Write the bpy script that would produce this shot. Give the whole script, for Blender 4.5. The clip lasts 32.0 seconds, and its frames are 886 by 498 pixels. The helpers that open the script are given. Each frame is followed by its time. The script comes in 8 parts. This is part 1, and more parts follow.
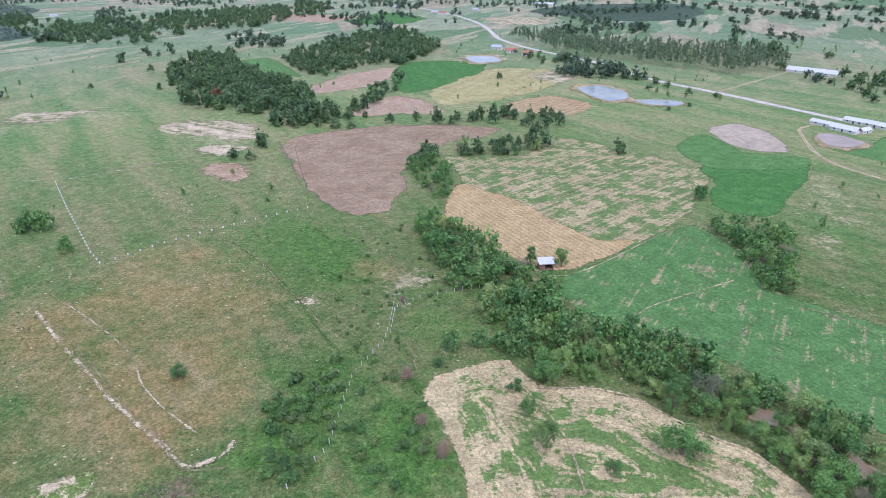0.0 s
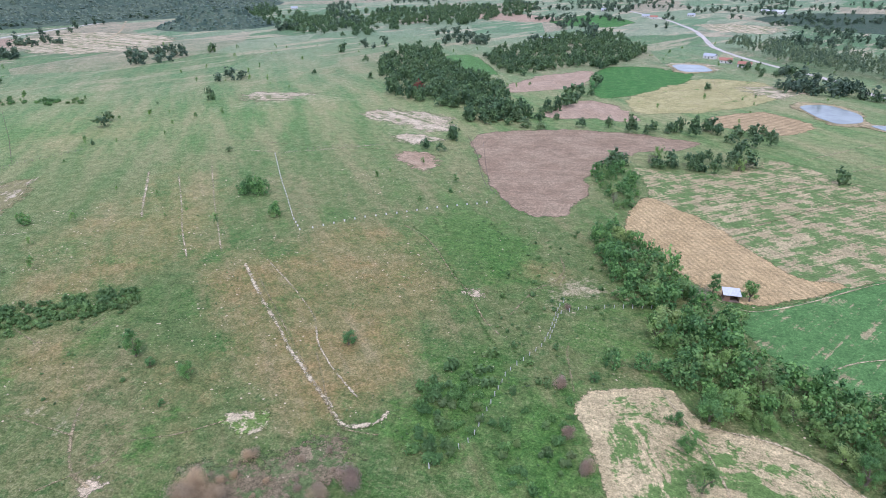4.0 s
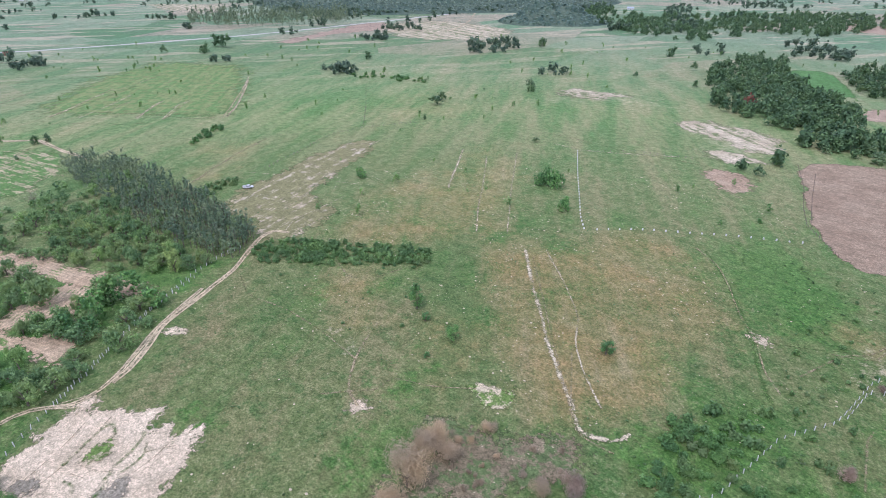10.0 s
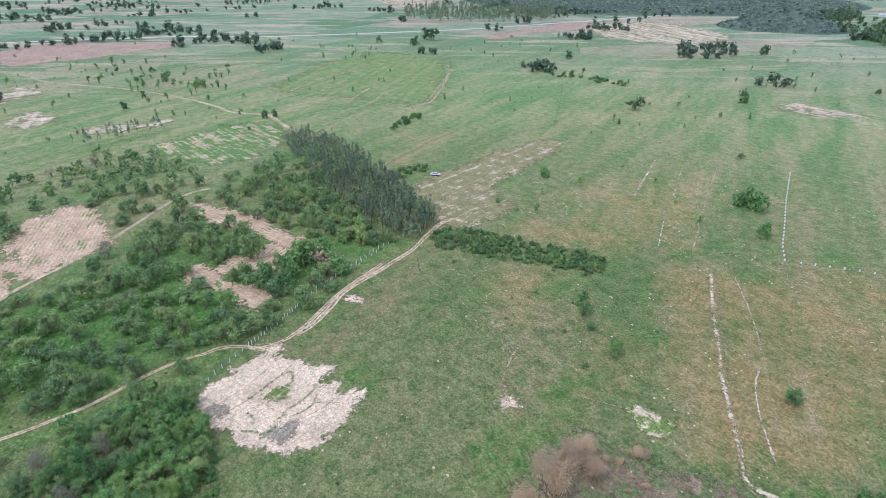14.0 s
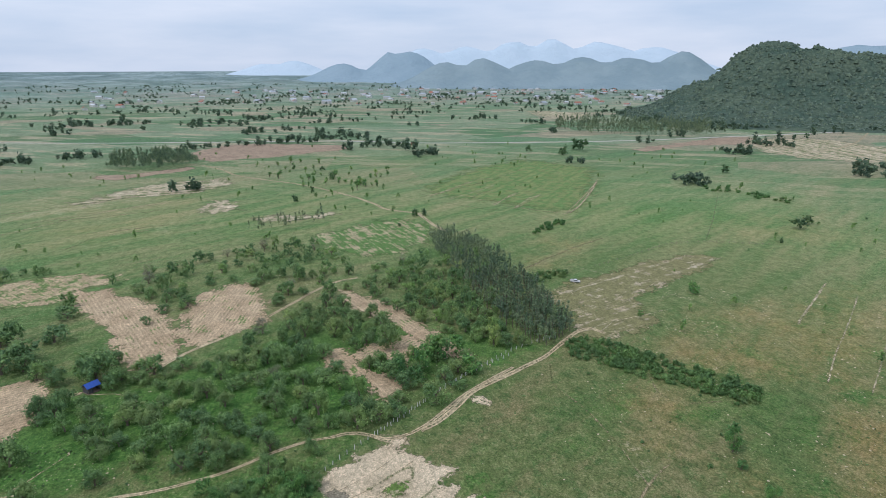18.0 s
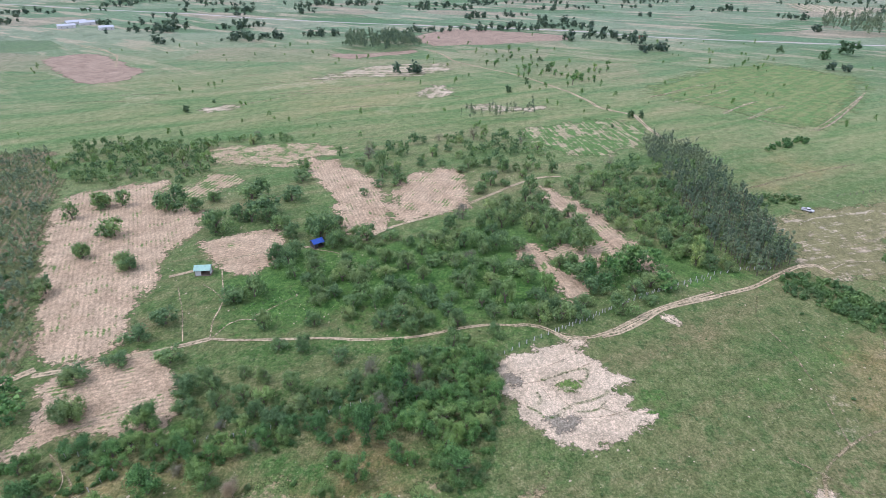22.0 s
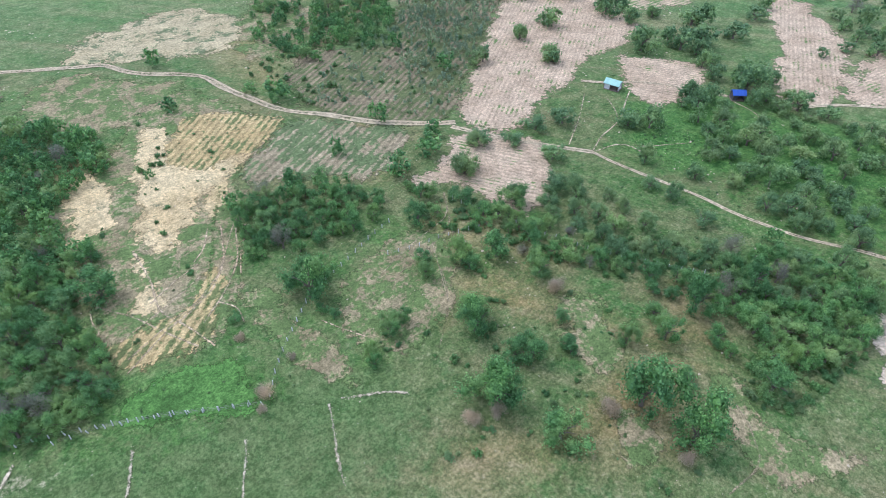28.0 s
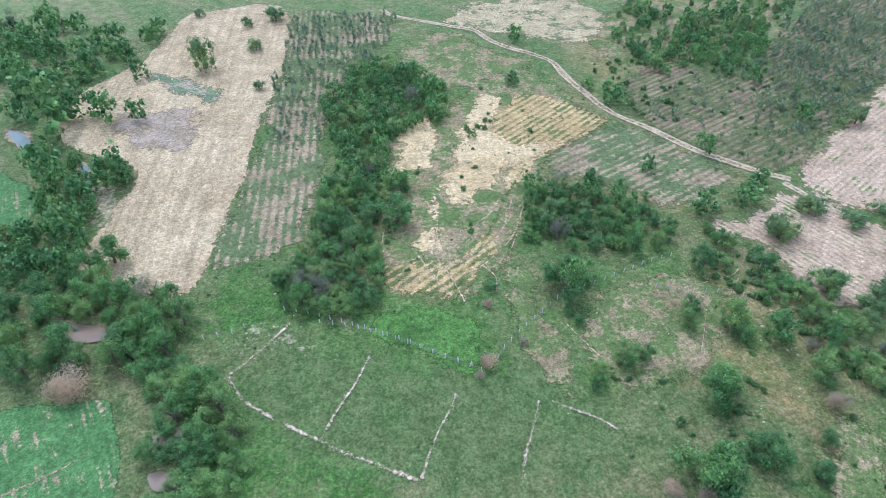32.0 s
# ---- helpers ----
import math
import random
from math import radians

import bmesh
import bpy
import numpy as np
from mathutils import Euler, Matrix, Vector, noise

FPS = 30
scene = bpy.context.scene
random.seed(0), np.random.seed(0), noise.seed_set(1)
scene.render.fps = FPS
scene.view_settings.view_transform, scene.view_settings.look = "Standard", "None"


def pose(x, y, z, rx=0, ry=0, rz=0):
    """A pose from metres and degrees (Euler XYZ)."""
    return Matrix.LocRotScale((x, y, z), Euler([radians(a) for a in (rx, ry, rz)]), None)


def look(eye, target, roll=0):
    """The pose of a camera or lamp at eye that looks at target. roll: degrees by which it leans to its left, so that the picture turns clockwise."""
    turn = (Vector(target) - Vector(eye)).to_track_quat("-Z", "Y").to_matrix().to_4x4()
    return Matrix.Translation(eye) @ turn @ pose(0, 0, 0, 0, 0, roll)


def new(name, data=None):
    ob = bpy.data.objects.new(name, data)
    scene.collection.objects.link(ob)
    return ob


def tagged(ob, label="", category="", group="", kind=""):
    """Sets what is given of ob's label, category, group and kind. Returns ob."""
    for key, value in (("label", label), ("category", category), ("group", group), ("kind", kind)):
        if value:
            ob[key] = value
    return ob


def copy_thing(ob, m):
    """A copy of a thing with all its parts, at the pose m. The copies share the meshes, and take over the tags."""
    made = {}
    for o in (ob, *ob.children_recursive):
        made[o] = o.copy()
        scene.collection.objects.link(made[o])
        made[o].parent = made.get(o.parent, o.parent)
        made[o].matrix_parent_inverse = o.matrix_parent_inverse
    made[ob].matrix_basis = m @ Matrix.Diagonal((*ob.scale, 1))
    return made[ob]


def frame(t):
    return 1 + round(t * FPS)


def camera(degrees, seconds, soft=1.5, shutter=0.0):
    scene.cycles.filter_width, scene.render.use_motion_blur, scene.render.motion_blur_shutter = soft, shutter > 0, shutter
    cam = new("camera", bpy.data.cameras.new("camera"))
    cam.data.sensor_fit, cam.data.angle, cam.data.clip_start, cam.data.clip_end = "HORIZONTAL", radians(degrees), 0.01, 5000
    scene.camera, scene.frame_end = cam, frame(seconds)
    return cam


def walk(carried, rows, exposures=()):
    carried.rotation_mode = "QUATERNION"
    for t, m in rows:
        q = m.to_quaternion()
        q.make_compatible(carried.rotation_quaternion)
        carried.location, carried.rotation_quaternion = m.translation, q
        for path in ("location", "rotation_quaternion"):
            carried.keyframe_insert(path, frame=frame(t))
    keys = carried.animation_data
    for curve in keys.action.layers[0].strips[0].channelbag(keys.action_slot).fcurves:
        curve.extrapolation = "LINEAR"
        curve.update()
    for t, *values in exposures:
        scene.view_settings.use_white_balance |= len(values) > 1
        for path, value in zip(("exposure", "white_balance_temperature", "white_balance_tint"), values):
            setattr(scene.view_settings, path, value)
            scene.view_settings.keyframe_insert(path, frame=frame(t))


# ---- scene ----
# the drone hovers and turns on the spot, 110 m over the fields
cam = camera(72.72, 32.0, soft=0.6)
PATH = [
    (0.0, pose(0, 0, 110, 63.56, 0.43, 0.00)),
    (0.5, pose(0, 0, 110, 63.59, 0.40, 2.29)),
    (1.0, pose(0, 0, 110, 63.61, 0.33, 4.52)),
    (1.5, pose(0, 0, 110, 63.64, 0.33, 6.15)),
    (2.0, pose(0, 0, 110, 63.67, 0.41, 7.58)),
    (2.5, pose(0, 0, 110, 63.68, 0.36, 9.74)),
    (3.0, pose(0, 0, 110, 63.68, 0.28, 11.42)),
    (3.5, pose(0, 0, 110, 63.71, 0.25, 14.91)),
    (5.5, pose(0, 0, 110, 63.78, 0.13, 25.69)),
    (6.0, pose(0, 0, 110, 63.82, 0.14, 28.51)),
    (6.5, pose(0, 0, 110, 63.83, 0.08, 31.62)),
    (7.0, pose(0, 0, 110, 63.82, 0.12, 33.55)),
    (7.5, pose(0, 0, 110, 63.83, 0.06, 36.70)),
    (8.0, pose(0, 0, 110, 63.81, -0.03, 38.54)),
    (8.5, pose(0, 0, 110, 63.80, -0.00, 40.99)),
    (9.0, pose(0, 0, 110, 63.74, -0.02, 43.10)),
    (9.5, pose(0, 0, 110, 63.73, -0.09, 46.15)),
    (10.0, pose(0, 0, 110, 63.72, -0.09, 47.41)),
    (10.5, pose(0, 0, 110, 63.67, -0.09, 49.04)),
    (11.0, pose(0, 0, 110, 63.66, -0.08, 50.80)),
    (11.5, pose(0, 0, 110, 63.63, -0.07, 52.46)),
    (12.0, pose(0, 0, 110, 63.61, 0.02, 54.35)),
    (12.5, pose(0, 0, 110, 63.61, -0.02, 57.95)),
    (13.0, pose(0, 0, 110, 63.60, -0.05, 60.64)),
    (13.5, pose(0, 0, 110, 63.56, -0.09, 63.68)),
    (14.0, pose(0, 0, 110, 63.53, -0.11, 65.64)),
    (14.5, pose(0, 0, 110, 65.54, -0.12, 67.14)),
    (16.5, pose(0, 0, 110, 73.26, 0.16, 70.04)),
    (17.0, pose(0, 0, 110, 73.23, 0.09, 72.34)),
    (17.5, pose(0, 0, 110, 73.24, 0.13, 75.69)),
    (18.0, pose(0, 0, 110, 73.20, 0.08, 79.45)),
    (18.5, pose(0, 0, 110, 73.16, 0.12, 84.03)),
    (19.0, pose(0, 0, 110, 73.13, 0.08, 87.89)),
    (19.5, pose(0, 0, 110, 73.10, 0.02, 92.67)),
    (20.0, pose(0, 0, 110, 71.28, -0.02, 94.44)),
    (20.5, pose(0, 0, 110, 68.20, -0.10, 95.88)),
    (21.0, pose(0, 0, 110, 67.37, -0.09, 97.04)),
    (21.5, pose(0, 0, 110, 66.23, -0.09, 98.32)),
    (22.0, pose(0, 0, 110, 63.39, -0.12, 99.68)),
    (22.5, pose(0, 0, 110, 62.30, -0.03, 104.54)),
    (23.0, pose(0, 0, 110, 62.33, 0.00, 113.94)),
    (23.5, pose(0, 0, 110, 62.26, -0.03, 116.41)),
    (24.0, pose(0, 0, 110, 61.36, 0.03, 117.08)),
    (24.5, pose(0, 0, 110, 59.00, 0.08, 117.53)),
    (26.5, pose(0, 0, 110, 49.14, -0.22, 123.99)),
    (27.0, pose(0, 0, 110, 47.38, -0.20, 129.36)),
    (27.5, pose(0, 0, 110, 47.17, -0.07, 133.54)),
    (28.0, pose(0, 0, 110, 47.22, 0.04, 141.07)),
    (28.5, pose(0, 0, 110, 47.28, 0.07, 147.35)),
    (29.0, pose(0, 0, 110, 47.31, 0.15, 150.35)),
    (29.5, pose(0, 0, 110, 47.36, 0.21, 153.73)),
    (30.0, pose(0, 0, 110, 47.39, 0.28, 158.61)),
    (30.5, pose(0, 0, 110, 47.41, 0.32, 162.02)),
    (31.0, pose(0, 0, 110, 47.39, 0.38, 164.35)),
    (31.5, pose(0, 0, 110, 47.44, 0.51, 169.40)),
    (32.0, pose(0, 0, 110, 47.50, 0.53, 174.81)),
]
# the clip's camera stops down while the sky is in view
EXPO = [(0.0, 0.50, 5480, 29), (14.0, 0.52, 5480, 28), (16.6, 0.02, 5850, 15), (19.0, -0.03, 5880, 16), (20.0, -0.08, 5850, 19), (22.5, 0.51, 5530, 29), (27.0, 0.62, 5240, 22), (32.0, 0.67, 5050, 23)]
walk(cam, PATH, EXPO)

# ---- world and sun: a pale overcast sky ----
world = bpy.data.worlds.new("overcast_sky")
scene.world = world
world.use_nodes = True
wt = world.node_tree
wt.nodes.clear()
w_out = wt.nodes.new("ShaderNodeOutputWorld")
w_bg = wt.nodes.new("ShaderNodeBackground")
w_sky = wt.nodes.new("ShaderNodeTexSky")
w_sky.sky_type, w_sky.sun_disc = "NISHITA", False
w_sky.sun_elevation, w_sky.sun_rotation = radians(58), radians(200)
w_sky.dust_density = 3.0
w_dim = wt.nodes.new("ShaderNodeMix")
w_dim.data_type, w_dim.blend_type = "RGBA", "MULTIPLY"
w_dim.inputs[0].default_value = 1.0
w_dim.inputs[7].default_value = (0.09, 0.09, 0.09, 1)
w_co = wt.nodes.new("ShaderNodeTexCoord")
w_map = wt.nodes.new("ShaderNodeMapping")
w_map.inputs["Scale"].default_value = (1.5, 1.5, 9.0)
w_noise = wt.nodes.new("ShaderNodeTexNoise")
w_noise.inputs["Scale"].default_value, w_noise.inputs["Detail"].default_value = 2.2, 6.0
w_ramp = wt.nodes.new("ShaderNodeValToRGB")
w_ramp.color_ramp.elements[0].position, w_ramp.color_ramp.elements[0].color = 0.30, (0.60, 0.72, 0.84, 1)
w_ramp.color_ramp.elements[1].position, w_ramp.color_ramp.elements[1].color = 0.70, (0.86, 0.91, 0.96, 1)
w_mix = wt.nodes.new("ShaderNodeMix")
w_mix.data_type = "RGBA"
w_mix.inputs[0].default_value = 0.82
wt.links.new(w_sky.outputs[0], w_dim.inputs[6])
wt.links.new(w_co.outputs["Generated"], w_map.inputs[0])
wt.links.new(w_map.outputs[0], w_noise.inputs["Vector"])
wt.links.new(w_noise.outputs["Fac"], w_ramp.inputs[0])
wt.links.new(w_dim.outputs[2], w_mix.inputs[6])
wt.links.new(w_ramp.outputs[0], w_mix.inputs[7])
wt.links.new(w_mix.outputs[2], w_bg.inputs[0])
w_bg.inputs[1].default_value = 1.0
wt.links.new(w_bg.outputs[0], w_out.inputs[0])

sun = new("sun", bpy.data.lights.new("sun", "SUN"))
sun.data.energy, sun.data.angle, sun.data.color = 1.3, radians(14), (1.0, 0.95, 0.88)
sun.matrix_world = look((0, 0, 300), (-60, 165, 20))

# ---- materials ----


class Nodes:
    """Short hands for building node trees."""

    def __init__(self, tree):
        self.t = tree

    def add(self, kind, **values):
        n = self.t.nodes.new(kind)
        for k, v in values.items():
            n.inputs[k].default_value = v
        return n

    def link(self, a, b):
        self.t.links.new(a, b)

    def value(self, v, socket):
        if isinstance(v, bpy.types.NodeSocket):
            self.link(v, socket)
        elif isinstance(v, tuple) and len(v) == 3 and socket.type == "RGBA":
            socket.default_value = (*v, 1)
        else:
            socket.default_value = v

    def math(self, op, a, b=0.0, clamp=False):
        n = self.t.nodes.new("ShaderNodeMath")
        n.operation, n.use_clamp = op, clamp
        self.value(a, n.inputs[0])
        self.value(b, n.inputs[1])
        return n.outputs[0]

    def mix(self, fac, a, b, blend="MIX"):
        n = self.t.nodes.new("ShaderNodeMix")
        n.data_type, n.blend_type = "RGBA", blend
        self.value(fac, n.inputs[0])
        self.value(a, n.inputs[6])
        self.value(b, n.inputs[7])
        return n.outputs[2]

    def where(self):
        return self.t.nodes.new("ShaderNodeNewGeometry").outputs["Position"]

    def noise(self, scale, detail=4.0, rough=0.55, at=None, stretch=None, turn=0.0, shift=0.0):
        n = self.t.nodes.new("ShaderNodeTexNoise")
        n.inputs["Scale"].default_value = scale
        n.inputs["Detail"].default_value = detail
        n.inputs["Roughness"].default_value = rough
        src = at or self.where()
        if stretch or turn or shift:
            m = self.t.nodes.new("ShaderNodeMapping")
            m.inputs["Rotation"].default_value = (0, 0, -turn)
            m.inputs["Location"].default_value = (shift, shift * 0.7, 0)
            if stretch:
                m.inputs["Scale"].default_value = stretch
            m.vector_type = "POINT"
            r = self.t.nodes.new("ShaderNodeMapping")
            r.inputs["Rotation"].default_value = (0, 0, -turn)
            m.inputs["Rotation"].default_value = (0, 0, 0)
            self.link(src, r.inputs[0])
            self.link(r.outputs[0], m.inputs[0])
            src = m.outputs[0]
        self.link(src, n.inputs["Vector"])
        return n.outputs["Fac"]

    def step(self, x, lo, hi, a=0.0, b=1.0):
        n = self.t.nodes.new("ShaderNodeMapRange")
        n.interpolation_type = "SMOOTHSTEP"
        self.value(x, n.inputs[0])
        for i, v in enumerate((lo, hi, a, b)):
            self.value(v, n.inputs[i + 1])
        return n.outputs[0]

    def attribute(self, name):
        n = self.t.nodes.new("ShaderNodeAttribute")
        n.attribute_name = name
        return n.outputs["Fac"]


def material(name, rough=0.9, spec=0.15):
    m = bpy.data.materials.new(name)
    m.use_nodes = True
    n = Nodes(m.node_tree)
    b = m.node_tree.nodes["Principled BSDF"]
    b.inputs["Roughness"].default_value = rough
    b.inputs["Specular IOR Level"].default_value = spec
    return m, n, b


def bumped(n, b, height, strength, distance):
    k = n.add("ShaderNodeBump", Strength=strength, Distance=distance)
    n.link(height, k.inputs["Height"])
    n.link(k.outputs[0], b.inputs["Normal"])


# the grass of the whole place, in world space, so that field edges melt into it
grass_group = bpy.data.node_groups.new("pasture_grass", "ShaderNodeTree")
grass_group.interface.new_socket("Color", in_out="OUTPUT", socket_type="NodeSocketColor")
grass_group.interface.new_socket("Height", in_out="OUTPUT", socket_type="NodeSocketFloat")
g = Nodes(grass_group)
g_out = grass_group.nodes.new("NodeGroupOutput")
g_big = g.noise(0.008, 4, 0.6)
g_mid = g.noise(0.05, 5, 0.7, shift=40)
g_tuft = g.noise(0.17, 5, 0.75, shift=11)
g_fine = g.noise(0.6, 4, 0.75)
g_grit = g.noise(1.5, 4, 0.75, shift=9)
g_streak = g.noise(0.12, 4, 0.7, stretch=(1.0, 0.16, 1.0), turn=0.62, shift=70)
c = g.mix(g.step(g_big, 0.38, 0.62), (0.070, 0.150, 0.034), (0.148, 0.176, 0.064))
c = g.mix(g.step(g.noise(0.014, 5, 0.65, shift=88), 0.50, 0.62, 0, 0.65), c, (0.085, 0.190, 0.038))
c = g.mix(g.step(g_mid, 0.42, 0.60, 0, 0.6), c, (0.180, 0.178, 0.076))
c = g.mix(g.step(g_streak, 0.50, 0.66, 0, 0.5), c, (0.215, 0.182, 0.088))
g_wide = g.noise(0.05, 5, 0.65, stretch=(0.18, 1.0, 1.0), turn=2.2, shift=120)
c = g.mix(g.step(g_wide, 0.52, 0.66, 0, 0.55), c, (0.230, 0.190, 0.096))
c = g.mix(g.step(g_wide, 0.46, 0.34, 0, 0.5), c, (0.070, 0.138, 0.038))
c = g.mix(g.step(g_tuft, 0.50, 0.62, 0, 0.7), c, (0.066, 0.128, 0.036))
c = g.mix(g.step(g_fine, 0.48, 0.66, 0, 0.6), c, (0.230, 0.228, 0.108))
c = g.mix(g.step(g_grit, 0.52, 0.68, 0, 0.6), c, (0.050, 0.098, 0.028))
g_rake = g.noise(0.16, 5, 0.75, stretch=(1.0, 0.12, 1.0), turn=0.75, shift=31)


def tone(c, name, lo, colour, most, width=0.5):
    rag = g.math("ADD", g.math("MULTIPLY", g.math("SUBTRACT", g_mid, 0.5), 1.5), g.math("MULTIPLY", g.math("SUBTRACT", g_tuft, 0.5), 1.3))
    rag = g.math("ADD", rag, g.math("MULTIPLY", g.math("SUBTRACT", g_fine, 0.5), 0.9))
    f = g.math("ADD", g.attribute(name), g.math("MULTIPLY", rag, 1.25))
    return g.mix(g.step(f, lo, lo + width, 0, most), c, colour)


rust = g.mix(g.step(g_mid, 0.38, 0.62), (0.340, 0.212, 0.094), (0.250, 0.210, 0.090))
rust = g.mix(g.step(g_rake, 0.50, 0.68, 0, 0.4), rust, (0.360, 0.275, 0.165))
rust = g.mix(g.step(g_rake, 0.48, 0.32, 0, 0.5), rust, (0.135, 0.150, 0.060))
rust = g.mix(g.step(g_fine, 0.52, 0.66, 0, 0.55), rust, (0.130, 0.120, 0.058))
thin = g.math("ADD", g.math("MULTIPLY", g.math("SUBTRACT", g_mid, 0.5), 2.0), g.math("MULTIPLY", g.math("SUBTRACT", g_rake, 0.5), 0.7))
thin = g.math("ADD", g.attribute("dry"), g.math("ADD", thin, g.math("MULTIPLY", g.math("SUBTRACT", g_fine, 0.5), 1.3)))
rust = g.mix(g.step(g.noise(1.1, 4, 0.75, stretch=(1.0, 0.55, 1.0), turn=0.75, shift=55), 0.60, 0.68, 0, 0.6), rust, (0.440, 0.360, 0.245))
thin = g.math("ADD", thin, g.math("MULTIPLY", g.math("SUBTRACT", g.noise(0.028, 4, 0.65, shift=205), 0.5), 2.4))
c = g.mix(g.step(thin, 0.22, 1.35, 0, 0.82), c, rust)
c = tone(c, "dim", 0.25, g.mix(g_fine, (0.066, 0.122, 0.034), (0.115, 0.172, 0.056)), 0.72, 0.7)
c = tone(c, "lush", 0.30, g.mix(g.step(g_fine, 0.35, 0.65), (0.040, 0.118, 0.022), (0.096, 0.205, 0.040)), 0.8, 0.7)
c = tone(c, "bare", 0.60, g.mix(g.step(g_fine, 0.35, 0.65), (0.36, 0.29, 0.175), (0.50, 0.415, 0.275)), 0.85, 0.45)
c = g.mix(g.step(g.noise(0.75, 3, 0.7, shift=77), 0.66, 0.74, 0, 0.5), c, (0.36, 0.32, 0.23))
c = g.mix(1.0, c, (0.92, 0.955, 0.97), "MULTIPLY")
# grass further out is yellower, and paler for haze put into its colour
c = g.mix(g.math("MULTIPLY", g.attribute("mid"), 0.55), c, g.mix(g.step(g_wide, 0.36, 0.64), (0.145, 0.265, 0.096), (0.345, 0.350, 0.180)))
# beyond the near fields: a patchwork of small plots, with haze in their colours
cells = grass_group.nodes.new("ShaderNodeTexVoronoi")
cells.inputs["Scale"].default_value = 0.011
cells_map = grass_group.nodes.new("ShaderNodeMapping")
cells_map.inputs["Rotation"].default_value = (0, 0, 0.5)
cells_map.inputs["Scale"].default_value = (1.0, 0.55, 0.0)
g.link(g.where(), cells_map.inputs[0])
g.link(cells_map.outputs[0], cells.inputs["Vector"])
sep = grass_group.nodes.new("ShaderNodeSeparateColor")
g.link(cells.outputs["Color"], sep.inputs[0])
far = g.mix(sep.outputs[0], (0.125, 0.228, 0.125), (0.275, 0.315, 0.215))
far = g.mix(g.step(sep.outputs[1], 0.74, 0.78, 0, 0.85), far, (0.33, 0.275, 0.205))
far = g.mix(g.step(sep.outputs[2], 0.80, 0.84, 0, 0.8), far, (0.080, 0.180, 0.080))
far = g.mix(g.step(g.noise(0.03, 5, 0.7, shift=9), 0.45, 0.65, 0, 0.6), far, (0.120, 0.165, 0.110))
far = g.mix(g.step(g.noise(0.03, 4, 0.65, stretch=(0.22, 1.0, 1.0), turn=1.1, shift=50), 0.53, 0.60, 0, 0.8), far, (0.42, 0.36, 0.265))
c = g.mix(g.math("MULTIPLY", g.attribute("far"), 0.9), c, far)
# far plain fades to pale blue-grey by distance: haze put into the base colour
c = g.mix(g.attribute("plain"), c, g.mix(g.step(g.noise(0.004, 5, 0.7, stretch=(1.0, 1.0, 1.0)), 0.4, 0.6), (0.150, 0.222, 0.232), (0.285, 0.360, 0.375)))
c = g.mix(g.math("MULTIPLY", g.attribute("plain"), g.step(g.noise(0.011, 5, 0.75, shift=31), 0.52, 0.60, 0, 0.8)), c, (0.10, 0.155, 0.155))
near = g.math("SUBTRACT", 1.0, g.attribute("far"))
c = g.mix(g.step(g.noise(0.22, 5, 0.75, shift=140), 0.34, 0.66), g.mix(1.0, c, (0.74, 0.80, 0.70), "MULTIPLY"), g.mix(1.0, c, (1.26, 1.20, 1.22), "MULTIPLY"))
g_px = g.noise(0.85, 3, 0.7, shift=310)
c = g.mix(g.step(g_px, 0.38, 0.62), g.mix(1.0, c, (0.78, 0.82, 0.76), "MULTIPLY"), g.mix(1.0, c, (1.19, 1.16, 1.18), "MULTIPLY"))
g_hi = g.noise(1.7, 4, 0.8, shift=200)
c = g.mix(g.step(g_hi, 0.36, 0.64), g.mix(1.0, c, (0.68, 0.71, 0.65), "MULTIPLY"), g.mix(1.0, c, (1.32, 1.27, 1.30), "MULTIPLY"))
c = g.mix(g.step(g.noise(1.0, 3, 0.8, shift=77), 0.67, 0.72, 0, 0.7), c, (0.44, 0.39, 0.30))
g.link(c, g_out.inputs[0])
g.link(g.math("ADD", g_fine, g.math("MULTIPLY", g_tuft, 1.5)), g_out.inputs[1])


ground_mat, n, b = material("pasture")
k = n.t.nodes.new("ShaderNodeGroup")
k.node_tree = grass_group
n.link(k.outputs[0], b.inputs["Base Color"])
bumped(n, b, k.outputs[1], 0.7, 0.7)

